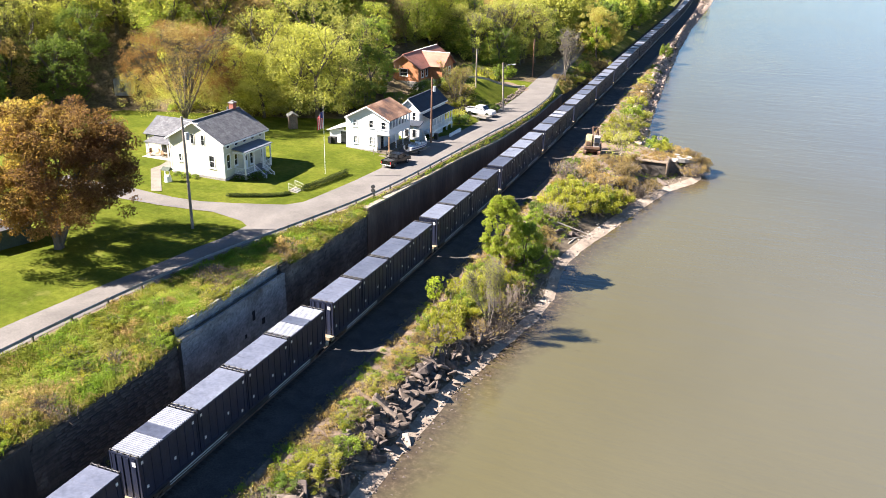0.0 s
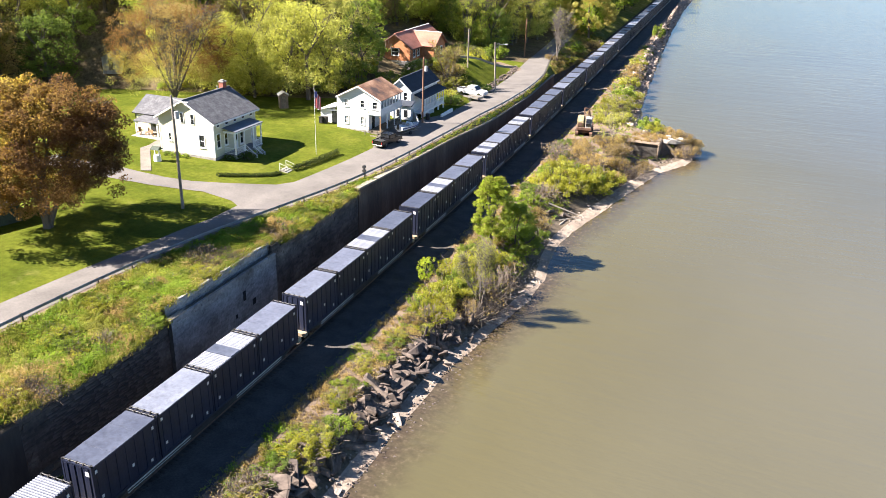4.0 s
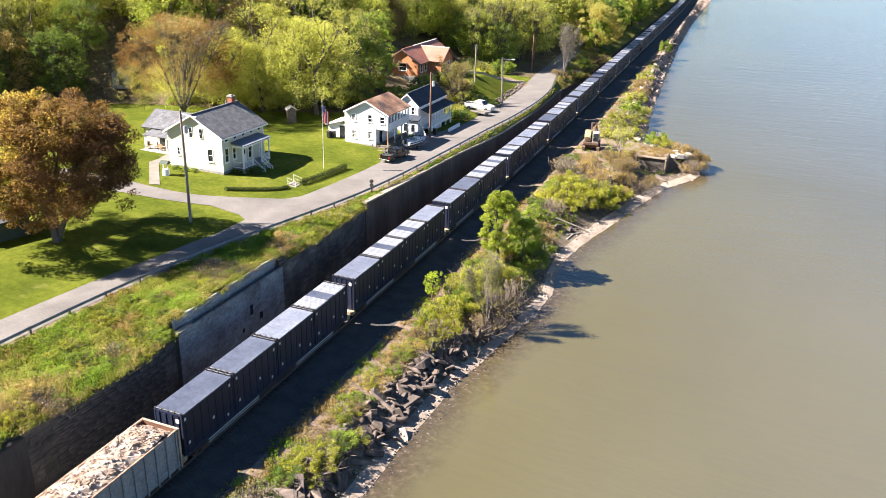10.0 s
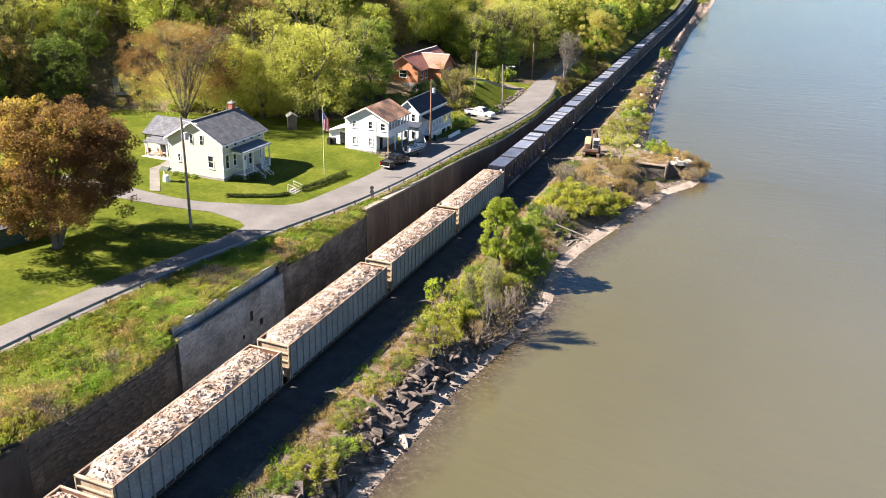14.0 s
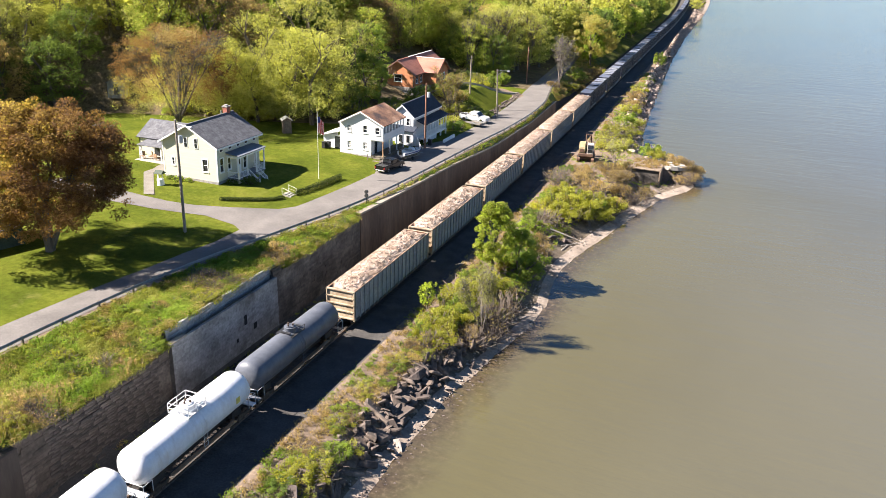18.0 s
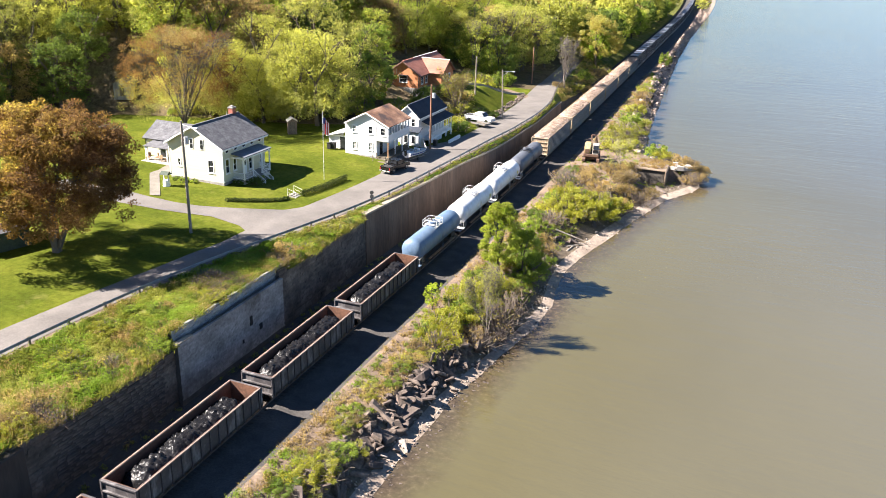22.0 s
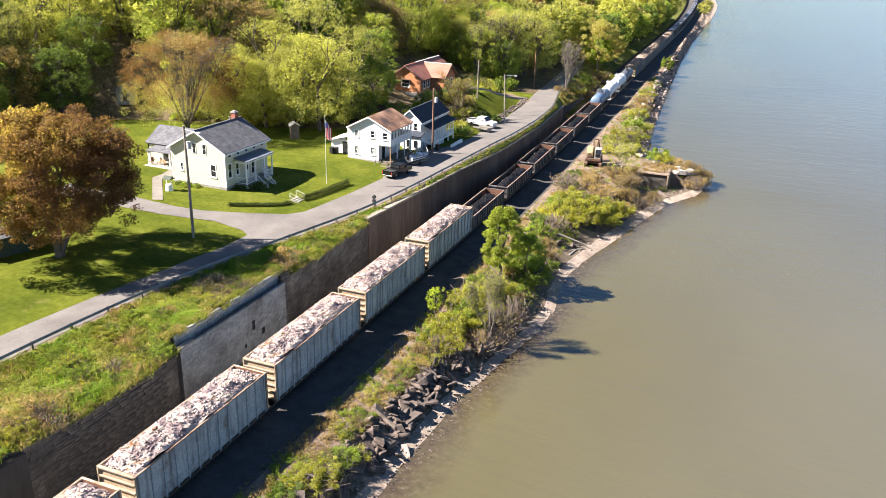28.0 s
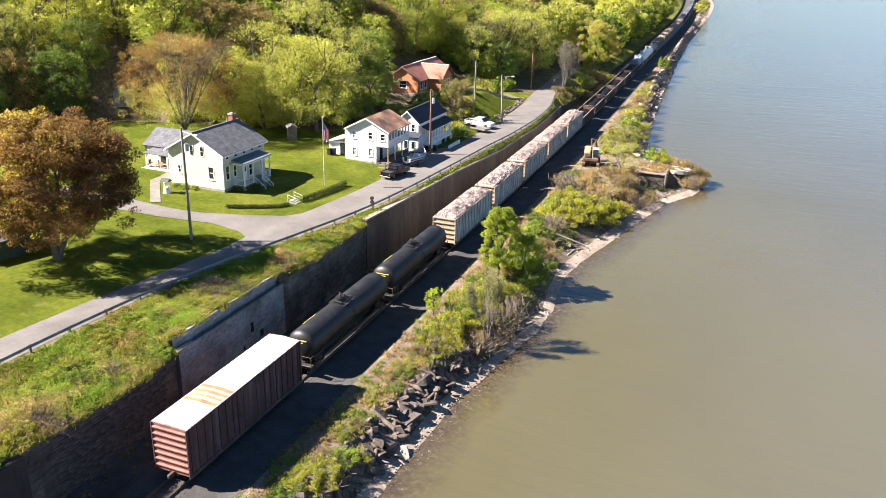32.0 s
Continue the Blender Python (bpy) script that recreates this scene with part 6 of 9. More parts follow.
M["weathered"] = material("weathered", [(0.3, (0.20, 0.195, 0.18)), (0.6, (0.34, 0.33, 0.30))], 0.8, 0.9, fine=4, stretch=(2, 2, 0.3))
M["shed_brown"] = material("shed_brown", [(0.3, (0.10, 0.07, 0.05)), (0.6, (0.20, 0.15, 0.11))], 0.9, 0.9, fine=5, stretch=(2, 2, 0.3))
M["green_shed"] = material("green_shed", [(0.3, (0.03, 0.045, 0.03)), (0.6, (0.055, 0.075, 0.05))], 1, 0.8, fine=5)
small_shed("outhouse", pose(-35.4, 111.6, ground_z(-35.4, 111.6) + 0.1, 0, 0, 40), 1.4, 1.5, 2.1, 0.4, M["shed_brown"], M["weathered"], "small brown wooden outhouse with a pale roof")
small_shed("garden_shed", pose(-70.4, 112.6, ground_z(-70.4, 112.0), 0, 0, 24), 3.0, 4.2, 2.2, 0.9, M["weathered"], M["shingle_grey"], "weathered pale grey shed at the wood's edge")
small_shed("green_garage", pose(-35.2, 54.2, 6.35, 0, 0, -16), 6.0, 5.0, 2.4, 1.2, M["green_shed"], M["shingle_grey"], "dark green garage under the trees")

# ---- poles ----
M["pole_wood"] = material("pole_wood", [(0.3, (0.20, 0.165, 0.13)), (0.6, (0.32, 0.27, 0.22))], 1.5, 0.9, fine=6, stretch=(1, 1, 0.1), bump=0.4)
M["pole_brown"] = material("pole_brown", [(0.3, (0.17, 0.085, 0.05)), (0.6, (0.27, 0.14, 0.085))], 1.5, 0.9, fine=6, stretch=(1, 1, 0.1), bump=0.4)


def utility_pole(x, y, h, mat, label, lamp=None, transformer=False, lean=(0, 0), z=None):
    z = ground_z(x, y) if z is None else z
    p = thing("utility_pole", pose(x, y, z), label, "utility pole", "utility poles along the road")
    bm = bmesh.new()
    rod(bm, (0, 0, -1), (lean[0], lean[1], h), 0.17, 0.12, n=12)
    part("pole", bm, mat, p)
    if lamp:
        bm = bmesh.new()
        a = (lean[0] * 0.97, lean[1] * 0.97, h * 0.97)
        b = (lean[0] + lamp[0], lean[1] + lamp[1], h * 0.97 + lamp[2])
        rod(bm, a, b, 0.035, n=6)
        rod(bm, (lean[0] * 0.9, lean[1] * 0.9, h * 0.88), (a[0] * 0.4 + b[0] * 0.6, a[1] * 0.4 + b[1] * 0.6, a[2] * 0.4 + b[2] * 0.6), 0.025, n=6)
        arm = part("lamp_arm", bm, M["flat_silver"], p)
        part("lamp_head", boxes((b[0] - 0.15, b[0] + 0.45, b[1] - 0.13, b[1] + 0.13, b[2] - 0.1, b[2] + 0.08), bevel=0.05), M["flat_silver"], arm)
    if transformer:
        bm = bmesh.new()
        rod(bm, (0.38, 0.1, h * 0.80), (0.38, 0.1, h * 0.80 + 0.8), 0.24, n=14)
        part("transformer", bm, M["flat_silver"], p)
        part("bracket", boxes((0.0, 0.2, 0.0, 0.1, h * 0.83, h * 0.87)), M["truck_steel"], p)
    for dz in (0.3, 0.9):
        bm = bmesh.new()
        rod(bm, (0.14 + lean[0], 0, h - dz), (0.26 + lean[0], 0, h - dz), 0.05, n=8)
        part("insulator", bm, M["foundation"], p)
    return p


utility_pole(-20.4, 66.8, 12.35, M["pole_wood"], "tall grey wooden utility pole with a lamp arm", (1.9, -0.3, -0.15), True, z=6.4)
utility_pole(-12.55, 116.1, 10.75, M["pole_brown"], "brown wooden utility pole with a transformer", None, True, z=5.4)
utility_pole(-10.8, 148.5, 9.4, M["pole_wood"], "pale wooden utility pole with a street lamp", (1.9, 0.6, 0.0), lean=(-0.55, 0), z=4.9)
utility_pole(-18.8, 154.4, 7.6, M["pole_wood"], "pale wooden utility pole on the bank")
utility_pole(-18.6, 196.0, 9.0, M["pole_brown"], "dark wooden utility pole at the wood's edge")

M["sign_black"] = material("sign_black", [(0.3, (0.012, 0.012, 0.012)), (0.6, (0.025, 0.025, 0.025))], 2, 0.6, fine=5)
s = thing("road_signal", pose(-7.62, 85.6, 5.9), "small black double-disc roadside signal", "signal")
bm = bmesh.new()
rod(bm, (0, 0, -0.4), (0, 0, 1.75), 0.045, n=8)
part("post", bm, M["sign_black"], s)
for zz in (1.15, 1.65):
    bm = bmesh.new()
    rod(bm, (0, -0.12, zz), (0, 0.1, zz), 0.23, n=20)
    part("disc", bm, M["sign_black"], s)

# flag pole
M["flag_red"] = material("flag_red", [(0.3, (0.40, 0.03, 0.03)), (0.6, (0.52, 0.05, 0.05))], 2, 0.8, fine=5, bump=0)
M["flag_blue"] = material("flag_blue", [(0.3, (0.03, 0.04, 0.16)), (0.6, (0.04, 0.06, 0.22))], 2, 0.8, fine=5, bump=0)
fp = thing("flag_pole", pose(-18.0, 91.8, ground_z(-18.0, 91.8)), "slender white flag pole on the lawn with a striped flag", "flag pole")
bm = bmesh.new()
rod(bm, (0, 0, -0.3), (0, 0, 9.4), 0.035, 0.022, n=10)
part("pole", bm, M["trim_white"], fp)
bm = bmesh.new()
bmesh.ops.create_icosphere(bm, subdivisions=2, radius=0.09, matrix=Matrix.Translation((0, 0, 9.45)))
part("finial", bm, M["yellow_mark"], fp)
flag = part("flag", boxes((0.05, 0.09, -0.01, 0.01, 6.2, 8.7)), M["trim_white"], fp, "limp red, white and blue flag")
for i in range(9):
    bm = bmesh.new()
    x = 0.08 + i * 0.085
    a, b = 0.09 * math.sin(i * 1.5), 0.09 * math.sin((i + 1) * 1.5)
    prism(bm, [(x, a, 8.6 - 0.1 * i), (x + 0.085, b, 8.5 - 0.1 * i), (x + 0.085, b, 6.35 - 0.04 * i), (x, a, 6.4 - 0.04 * i)], (0, 0.02, 0))
    part("stripe", bm, M["flag_red"] if i % 3 != 1 else M["trim_white"], flag)
part("canton", boxes((0.07, 0.36, -0.11, 0.12, 7.75, 8.5)), M["flag_blue"], flag)

# ---- vehicles ----
M["paint_black"] = material("paint_black", [(0.3, (0.005, 0.005, 0.006)), (0.6, (0.009, 0.009, 0.010))], 0.8, 0.16, fine=4, fine_amt=0.1, bump=0)
M["paint_white"] = material("paint_white", [(0.3, (0.55, 0.55, 0.545)), (0.6, (0.64, 0.64, 0.635))], 0.8, 0.35, fine=4, fine_amt=0.06, bump=0)
M["tyre"] = material("tyre", [(0.3, (0.012, 0.012, 0.012)), (0.6, (0.03, 0.03, 0.03))], 3, 0.9)
M["chrome"] = material("chrome", [(0.3, (0.55, 0.55, 0.55)), (0.6, (0.65, 0.65, 0.65))], 2, 0.2, 1.0, bump=0)
M["lamp_red"] = material("lamp_red", [(0.3, (0.30, 0.02, 0.02)), (0.6, (0.40, 0.03, 0.03))], 2, 0.25, bump=0)
M["lamp_clear"] = material("lamp_clear", [(0.3, (0.6, 0.6, 0.58)), (0.6, (0.75, 0.75, 0.72))], 2, 0.15, bump=0)


def wheel(parent, x, y, r, w):
    bm = bmesh.new()
    rod(bm, (x - w, y, r), (x + w, y, r), r, n=22)
    t = part("wheel", bm, M["tyre"], parent)
    bm = bmesh.new()
    s = 1 if x > 0 else -1
    rod(bm, (x + s * w, y, r), (x + s * (w + 0.015), y, r), r * 0.62, n=16)
    part("rim", bm, M["chrome"], t)


def pickup(m, paint, label):
    """Nose towards +y, rear at -y."""
    c = thing("pickup_truck", m, label, "pickup truck", "parked pickup trucks")
    L, w = 2.85, 0.98
    bm = bmesh.new()
    prism(bm, [(-w, -L, 0.45), (-w, -L, 1.15), (-w, -0.75, 1.18), (-w, 1.35, 1.2), (-w, 2.55, 1.1), (-w, L, 0.95), (-w, L, 0.45)], (2 * w, 0, 0))
    bmesh.ops.bevel(bm, geom=bm.edges[:], offset=0.05, segments=2, affect="EDGES")
    part("body", bm, paint, c)
    bm = bmesh.new()
    prism(bm, [(-w + 0.06, -0.75, 1.15), (-w + 0.14, -0.65, 1.85), (-w + 0.14, 0.75, 1.88), (-w + 0.06, 1.4, 1.2)], (2 * w - 0.12, 0, 0))
    bmesh.ops.bevel(bm, geom=bm.edges[:], offset=0.05, segments=2, affect="EDGES")
    part("cab", bm, paint, c)
    bm = bmesh.new()
    prism(bm, [(-w + 0.18, 0.86, 1.83), (w - 0.18, 0.86, 1.83), (w - 0.12, 1.38, 1.27), (-w + 0.12, 1.38, 1.27)], (0, 0.03, 0.03))
    part("windscreen", bm, M["glass"], c)
    part("rear_window", boxes((-w + 0.22, w - 0.22, -0.76, -0.70, 1.35, 1.75)), M["glass"], c)
    for s in (-1, 1):
        bm = bmesh.new()
        prism(bm, [(s * (w - 0.05), -0.6, 1.3), (s * (w - 0.11), -0.55, 1.76), (s * (w - 0.11), 0.72, 1.78), (s * (w - 0.05), 1.2, 1.3)], (s * 0.02, 0, 0))
        part("side_window", bm, M["glass"], c)
        part("tail_lamp", boxes((s * (w - 0.12) - 0.07, s * (w - 0.12) + 0.07, -L - 0.02, -L + 0.03, 0.75, 1.1)), M["lamp_red"], c)
        part("headlight", boxes((s * (w - 0.2) - 0.14, s * (w - 0.2) + 0.14, L - 0.02, L + 0.02, 0.72, 0.9)), M["lamp_clear"], c)
        part("mirror", boxes((s * (w + 0.02), s * (w + 0.2), 1.0, 1.12, 1.25, 1.45) if s > 0 else (-w - 0.2, -w - 0.02, 1.0, 1.12, 1.25, 1.45), bevel=0.02), paint, c)
        for y in (-1.75, 1.85):
            wheel(c, s * (w - 0.12), y, 0.4, 0.13)
    part("bed", boxes((-w + 0.12, w - 0.12, -L + 0.1, -0.85, 1.155, 1.17)), M["tyre"], c, "dark open cargo bed")
    part("bed_rim", boxes((-w, -w + 0.1, -L, -0.8, 1.16, 1.24), (w - 0.1, w, -L, -0.8, 1.16, 1.24), (-w, w, -L, -L + 0.08, 1.16, 1.24)), paint, c)
    part("bumper", boxes((-w, w, -L - 0.12, -L, 0.42, 0.62), bevel=0.03), M["chrome"], c)
    part("bumper", boxes((-w, w, L, L + 0.1, 0.4, 0.6), bevel=0.03), M["chrome"], c)
    part("number_plate", boxes((-0.16, 0.16, -L - 0.135, -L - 0.12, 0.48, 0.6)), M["placard"], c)
    return c


pickup(pose(-11.75, 101.2, road_z(102) + 0.08, 0, 0, -9) @ Matrix.Scale(0.9, 4), M["paint_black"], "glossy black pickup truck parked at the road's edge")
pickup(pose(-13.3, 142.0, 5.2, 0, 0, -98), M["paint_white"], "white pickup truck parked beside the road")


def boat_on_trailer(m):
    b = thing("motor_boat", m @ pose(0, 0, 0.62), "white motor boat with blue stripe on a trailer", "boat")
    secs = [(-2.6, 0.95, 0.0), (-1.0, 1.05, 0.0), (0.8, 0.95, 0.05), (2.0, 0.55, 0.2), (2.75, 0.06, 0.45)]
    verts, faces = [], []
    for y, w, kz in secs:
        for x, z in ((-w, 0.95), (-w * 0.92, 0.45 + kz * 0.4), (0, kz), (w * 0.92, 0.45 + kz * 0.4), (w, 0.95)):
            verts.append((x, y, z))
    for i in range(len(secs) - 1):
        for k in range(4):
            a = i * 5 + k
            faces.append((a, a + 5, a + 6, a + 1))
    faces.append((0, 1, 2, 3, 4))
    mesh_part("hull", verts, faces, M["paint_white"], b, smooth=False)
    verts = [(s * w * 1.01, y, z) for y, w, kz in secs for s, z in ((-1, 0.62), (-1, 0.78), (1, 0.62), (1, 0.78))]
    faces = [q for i in range(len(secs) - 1) for q in ((i * 4, i * 4 + 4, i * 4 + 5, i * 4 + 1), (i * 4 + 2, i * 4 + 3, i * 4 + 7, i * 4 + 6))]
    mesh_part("stripe", verts, faces, M["flag_blue"], b, "dark blue hull stripe")
    part("deck", boxes((-0.85, 0.85, -2.5, 0.4, 0.86, 0.93), (-0.5, 0.5, 0.4, 1.7, 0.9, 0.98), bevel=0.02), M["paint_white"], b)
    part("console", boxes((-0.6, 0.6, 0.0, 0.5, 0.93, 1.4), bevel=0.06), M["trim_white"], b)
    bm = bmesh.new()
    prism(bm, [(-0.75, 0.55, 1.0), (0.75, 0.55, 1.0), (0.65, 0.25, 1.5), (-0.65, 0.25, 1.5)], (0, 0.02, 0.01))
    part("windscreen", bm, M["glass"], b)
    for x in (-0.45, 0.45):
        part("seat", boxes((x - 0.25, x + 0.25, -1.0, -0.5, 0.93, 1.3), bevel=0.04), M["curtain"], b)
    part("outboard", boxes((-0.2, 0.2, -3.0, -2.6, 0.5, 1.45), bevel=0.07), M["paint_black"], b)
    t = thing("boat_trailer", m, "low galvanised boat trailer", "trailer")
    part("frame", boxes((-0.75, -0.67, -2.4, 1.6, 0.45, 0.55), (0.67, 0.75, -2.4, 1.6, 0.45, 0.55), (-0.75, 0.75, -0.6, -0.5, 0.42, 0.52), (-0.75, 0.75, 1.5, 1.6, 0.45, 0.55), (-0.05, 0.05, 1.6, 3.4, 0.45, 0.55)), M["galvanised"], t)
    part("bunk", boxes((-0.5, -0.38, -2.2, 1.2, 0.55, 0.72)), M["post_wood"], t)
    part("bunk", boxes((0.38, 0.5, -2.2, 1.2, 0.55, 0.72)), M["post_wood"], t)
    for s in (-0.95, 0.95):
        wheel(t, s, -0.55, 0.3, 0.09)


boat_on_trailer(pose(-11.9, 109.0, road_z(110) + 0.05, 0, 0, -17) @ Matrix.Scale(0.86, 4))
t = thing("flat_trailer", pose(-11.7, 138.2, 5.2, 0, 0, -110), "small flat utility trailer beside the pickup", "trailer")
part("bed", boxes((-0.9, 0.9, -1.7, 1.7, 0.5, 0.58), bevel=0.01), M["post_wood"], t)
part("side_rail", boxes((-0.92, -0.86, -1.7, 1.7, 0.58, 0.85), (0.86, 0.92, -1.7, 1.7, 0.58, 0.85), (-0.86, 0.86, 1.64, 1.7, 0.58, 0.85)), M["galvanised"], t)
for s in (-1.0, 1.0):
    wheel(t, s, 0, 0.32, 0.1)
part("tow_bar", boxes((-0.05, 0.05, -3.0, -1.7, 0.45, 0.53)), M["truck_steel"], t)

# ---- excavator on the spit ----
M["digger_yellow"] = material("digger_yellow", [(0.3, (0.34, 0.25, 0.12)), (0.6, (0.50, 0.40, 0.22))], 0.8, 0.55, fine=4, streak=((0.25, 0.14, 0.06), (1, 1, 0.5), 0.6))
M["digger_pale"] = material("digger_pale", [(0.3, (0.30, 0.28, 0.25)), (0.6, (0.46, 0.44, 0.40))], 0.9, 0.7, fine=5, streak=((0.20, 0.11, 0.06), (1, 1, 0.4), 0.7))
M["digger_rust"] = material("digger_rust", [(0.3, (0.07, 0.04, 0.028)), (0.6, (0.15, 0.085, 0.055))], 0.8, 0.85, fine=4)


def excavator(m):
    """Cab and engine cover side by side, facing -y; the boom folded up behind."""
    e = thing("excavator", m, "old excavator with cream engine cover, rusty tracks and boom folded up", "excavator")
    for s in (-1, 1):
        bm = bmesh.new()
        prism(bm, [(s * 1.25 - 0.25, -1.7, 0.25), (s * 1.25 - 0.25, -1.4, 0.0), (s * 1.25 - 0.25, 1.4, 0.0), (s * 1.25 - 0.25, 1.7, 0.25), (s * 1.25 - 0.25, 1.7, 0.6), (s * 1.25 - 0.25, 1.4, 0.82), (s * 1.25 - 0.25, -1.4, 0.82), (s * 1.25 - 0.25, -1.7, 0.6)], (0.5, 0, 0))
        tr = part("track", bm, M["digger_rust"], e)
        for i in range(12):
            part("track_shoe", boxes((s * 1.25 - 0.28, s * 1.25 + 0.28, -1.35 + i * 0.25, -1.2 + i * 0.25, 0.82, 0.87)), M["tyre"], tr)
    part("undercarriage", boxes((-1.0, 1.0, -0.8, 0.8, 0.4, 0.95)), M["digger_rust"], e)
    part("upper_body", boxes((-1.35, 1.35, -1.5, 1.6, 0.98, 1.5), bevel=0.08), M["digger_rust"], e)
    bm = bmesh.new()
    prism(bm, [(-1.3, -1.2, 1.5), (-1.3, -1.3, 2.5), (-1.3, -0.9, 3.25), (-1.3, 1.0, 3.25), (-1.3, 1.4, 2.6), (-1.3, 1.4, 1.5)], (1.15, 0, 0))
    bmesh.ops.bevel(bm, geom=bm.edges[:], offset=0.1, segments=2, affect="EDGES")
    cover = part("engine_cover", bm, M["digger_yellow"], e, "faded cream-yellow engine cover")
    part("grille", boxes((-1.1, -0.4, -1.29, -1.2, 1.75, 2.35)), M["digger_rust"], cover)
    bm = bmesh.new()
    prism(bm, [(0.15, -1.45, 1.5), (0.15, -1.35, 2.4), (0.15, -1.05, 3.15), (0.15, 0.5, 3.15), (0.15, 0.5, 1.5)], (1.1, 0, 0))
    bmesh.ops.bevel(bm, geom=bm.edges[:], offset=0.05, segments=2, affect="EDGES")
    cab = part("cab", bm, M["digger_pale"], e, "pale weathered operator cab")
    bm = bmesh.new()
    prism(bm, [(0.25, -1.385, 2.42), (1.15, -1.385, 2.42), (1.15, -1.1, 3.05), (0.25, -1.1, 3.05)], (0, -0.03, -0.01))
    part("windscreen", bm, M["glass"], cab)
    part("pane", boxes((1.24, 1.265, -1.0, 0.35, 2.05, 2.95)), M["glass"], cab)
    part("pane", boxes((0.28, 1.12, -1.455, -1.43, 1.75, 2.3)), M["glass"], cab)
    for a, b, w in (((-0.1, 0.6, 1.6), (-0.35, 1.5, 4.4), 0.17), ((0.3, 0.6, 1.6), (0.45, 1.6, 4.3), 0.14), ((-0.4, 1.5, 4.4), (0.5, 1.6, 4.3), 0.15)):
        bm = bmesh.new()
        rod(bm, a, b, w, w * 0.8, n=4)
        part("boom", bm, M["digger_rust"], e)
    bm = bmesh.new()
    rod(bm, (0.45, 1.6, 4.3), (0.9, 3.2, 1.4), 0.18, 0.14, n=4)
    part("arm", bm, M["digger_rust"], e)
    bm = bmesh.new()
    prism(bm, [(0.5, 3.0, 1.5), (0.5, 3.7, 1.4), (0.5, 3.5, 0.5), (0.5, 2.8, 0.3), (0.5, 2.5, 0.9)], (0.9, 0, 0))
    part("bucket", bm, M["digger_rust"], e)


excavator(pose(8.2, 143.6, 0.02, 0, 0, 8) @ Matrix.Scale(1.02, 4))

# ---- old concrete abutment on the spit ----
M["ruin"] = material("ruin", [(0.3, (0.045, 0.038, 0.032)), (0.6, (0.105, 0.09, 0.075))], 0.6, 0.95, fine=4, fine_amt=0.4, bump=0.8, depth=0.05)
M["ruin_top"] = material("ruin_top", [(0.3, (0.13, 0.095, 0.065)), (0.6, (0.25, 0.19, 0.135))], 0.5, 0.95, fine=4, fine_amt=0.35, bump=0.6)
M["lip_pale"] = material("lip_pale", [(0.3, (0.28, 0.25, 0.215)), (0.6, (0.46, 0.43, 0.38))], 0.9, 0.9, fine=5, fine_amt=0.35, bump=0.6, stain=((0.18, 0.13, 0.09), 0.9, 0.55, 0.7))
ab = thing("bridge_abutment", pose(0, 0, 0), "crumbling concrete bridge abutment at the water", "abutment")
part("body", boxes((16.9, 21.8, 141.8, 149.0, -3.0, 0.1), bevel=0.08), M["ruin"], ab)
part("slab", boxes((16.7, 22.0, 141.5, 149.2, 0.1, 0.3), bevel=0.05), M["ruin_top"], ab)
part("wing", boxes((21.86, 22.16, 141.2, 145.4, -3.0, 0.22), bevel=0.06), M["ruin_top"], ab, "pale broken wing wall")
bm = bmesh.new()
prism(bm, [(22.1, 145.4, 0.0), (24.2, 145.2, -0.05), (26.4, 146.4, -0.1), (26.9, 148.2, -0.1), (22.1, 149.2, 0.0)], (0, 0, 0.26))
part("ledge", bm, M["ruin_top"], ab)
bm = bmesh.new()
prism(bm, [(22.3, 147.0, -3.0), (26.4, 147.2, -3.0), (26.8, 149.0, -3.0), (22.3, 149.4, -3.0)], (0, 0, 2.95))
part("pier", bm, M["ruin"], ab)
lip = [(22.25, 145.2), (23.4, 144.95), (24.6, 145.25), (25.7, 145.85), (26.6, 146.6), (27.1, 147.6)]
for (xa, ya), (xb, yb) in zip(lip, lip[1:]):
    bm = bmesh.new()
    zt = 0.42 + 0.12 * math.sin(xa * 3)
    prism(bm, [(xa, ya, -0.25), (xb, yb, -0.25), (xb, yb, zt - 0.05), (xa, ya, zt)], (0.12, 0.5, 0))
    part("lip", bm, M["lip_pale"], ab, "whitish broken concrete lip")
rl = random.Random(6)
for _ in range(9):
    xa, ya, sz = rl.uniform(22.6, 25.8), rl.uniform(146.0, 148.0), rl.uniform(0.2, 0.55)
    bm = bmesh.new()
    box(bm, xa - sz, xa + sz, ya - sz * 0.6, ya + sz * 0.6, 0.2, 0.3 + sz * 0.6, bevel=0.05)
    part("chunk", bm, M["lip_pale"], ab)

# ---- garden things ----
gw = thing("wishing_well", pose(-33.3, 78.4, ground_z(-33.3, 78.4)), "white ornamental wishing well planted with flowers", "garden ornament")
bm = bmesh.new()
rod(bm, (0, 0, -0.1), (0, 0, 0.8), 0.5, 0.42, n=14)
part("basin", bm, M["trim_white"], gw)
for x in (-0.35, 0.35):
    part("post", boxes((x - 0.05, x + 0.05, -0.05, 0.05, 0.8, 1.6)), M["trim_white"], gw)
bm = bmesh.new()
prism(bm, [(-0.6, -0.5, 1.55), (-0.6, 0.5, 1.55), (-0.6, 0, 1.95)], (1.2, 0, 0))
part("roof", bm, M["green_shed"], gw)
st = thing("garden_steps", pose(-17.1, 83.7, 6.0), "concrete lawn steps with white hand rails", "steps")
for i in range(3):
    part("step", boxes((-0.35 * i - 0.35, -0.35 * i, -0.7, 0.7, -0.2, 0.12 * (i + 1) + 0.1)), M["concrete_pale"], st)
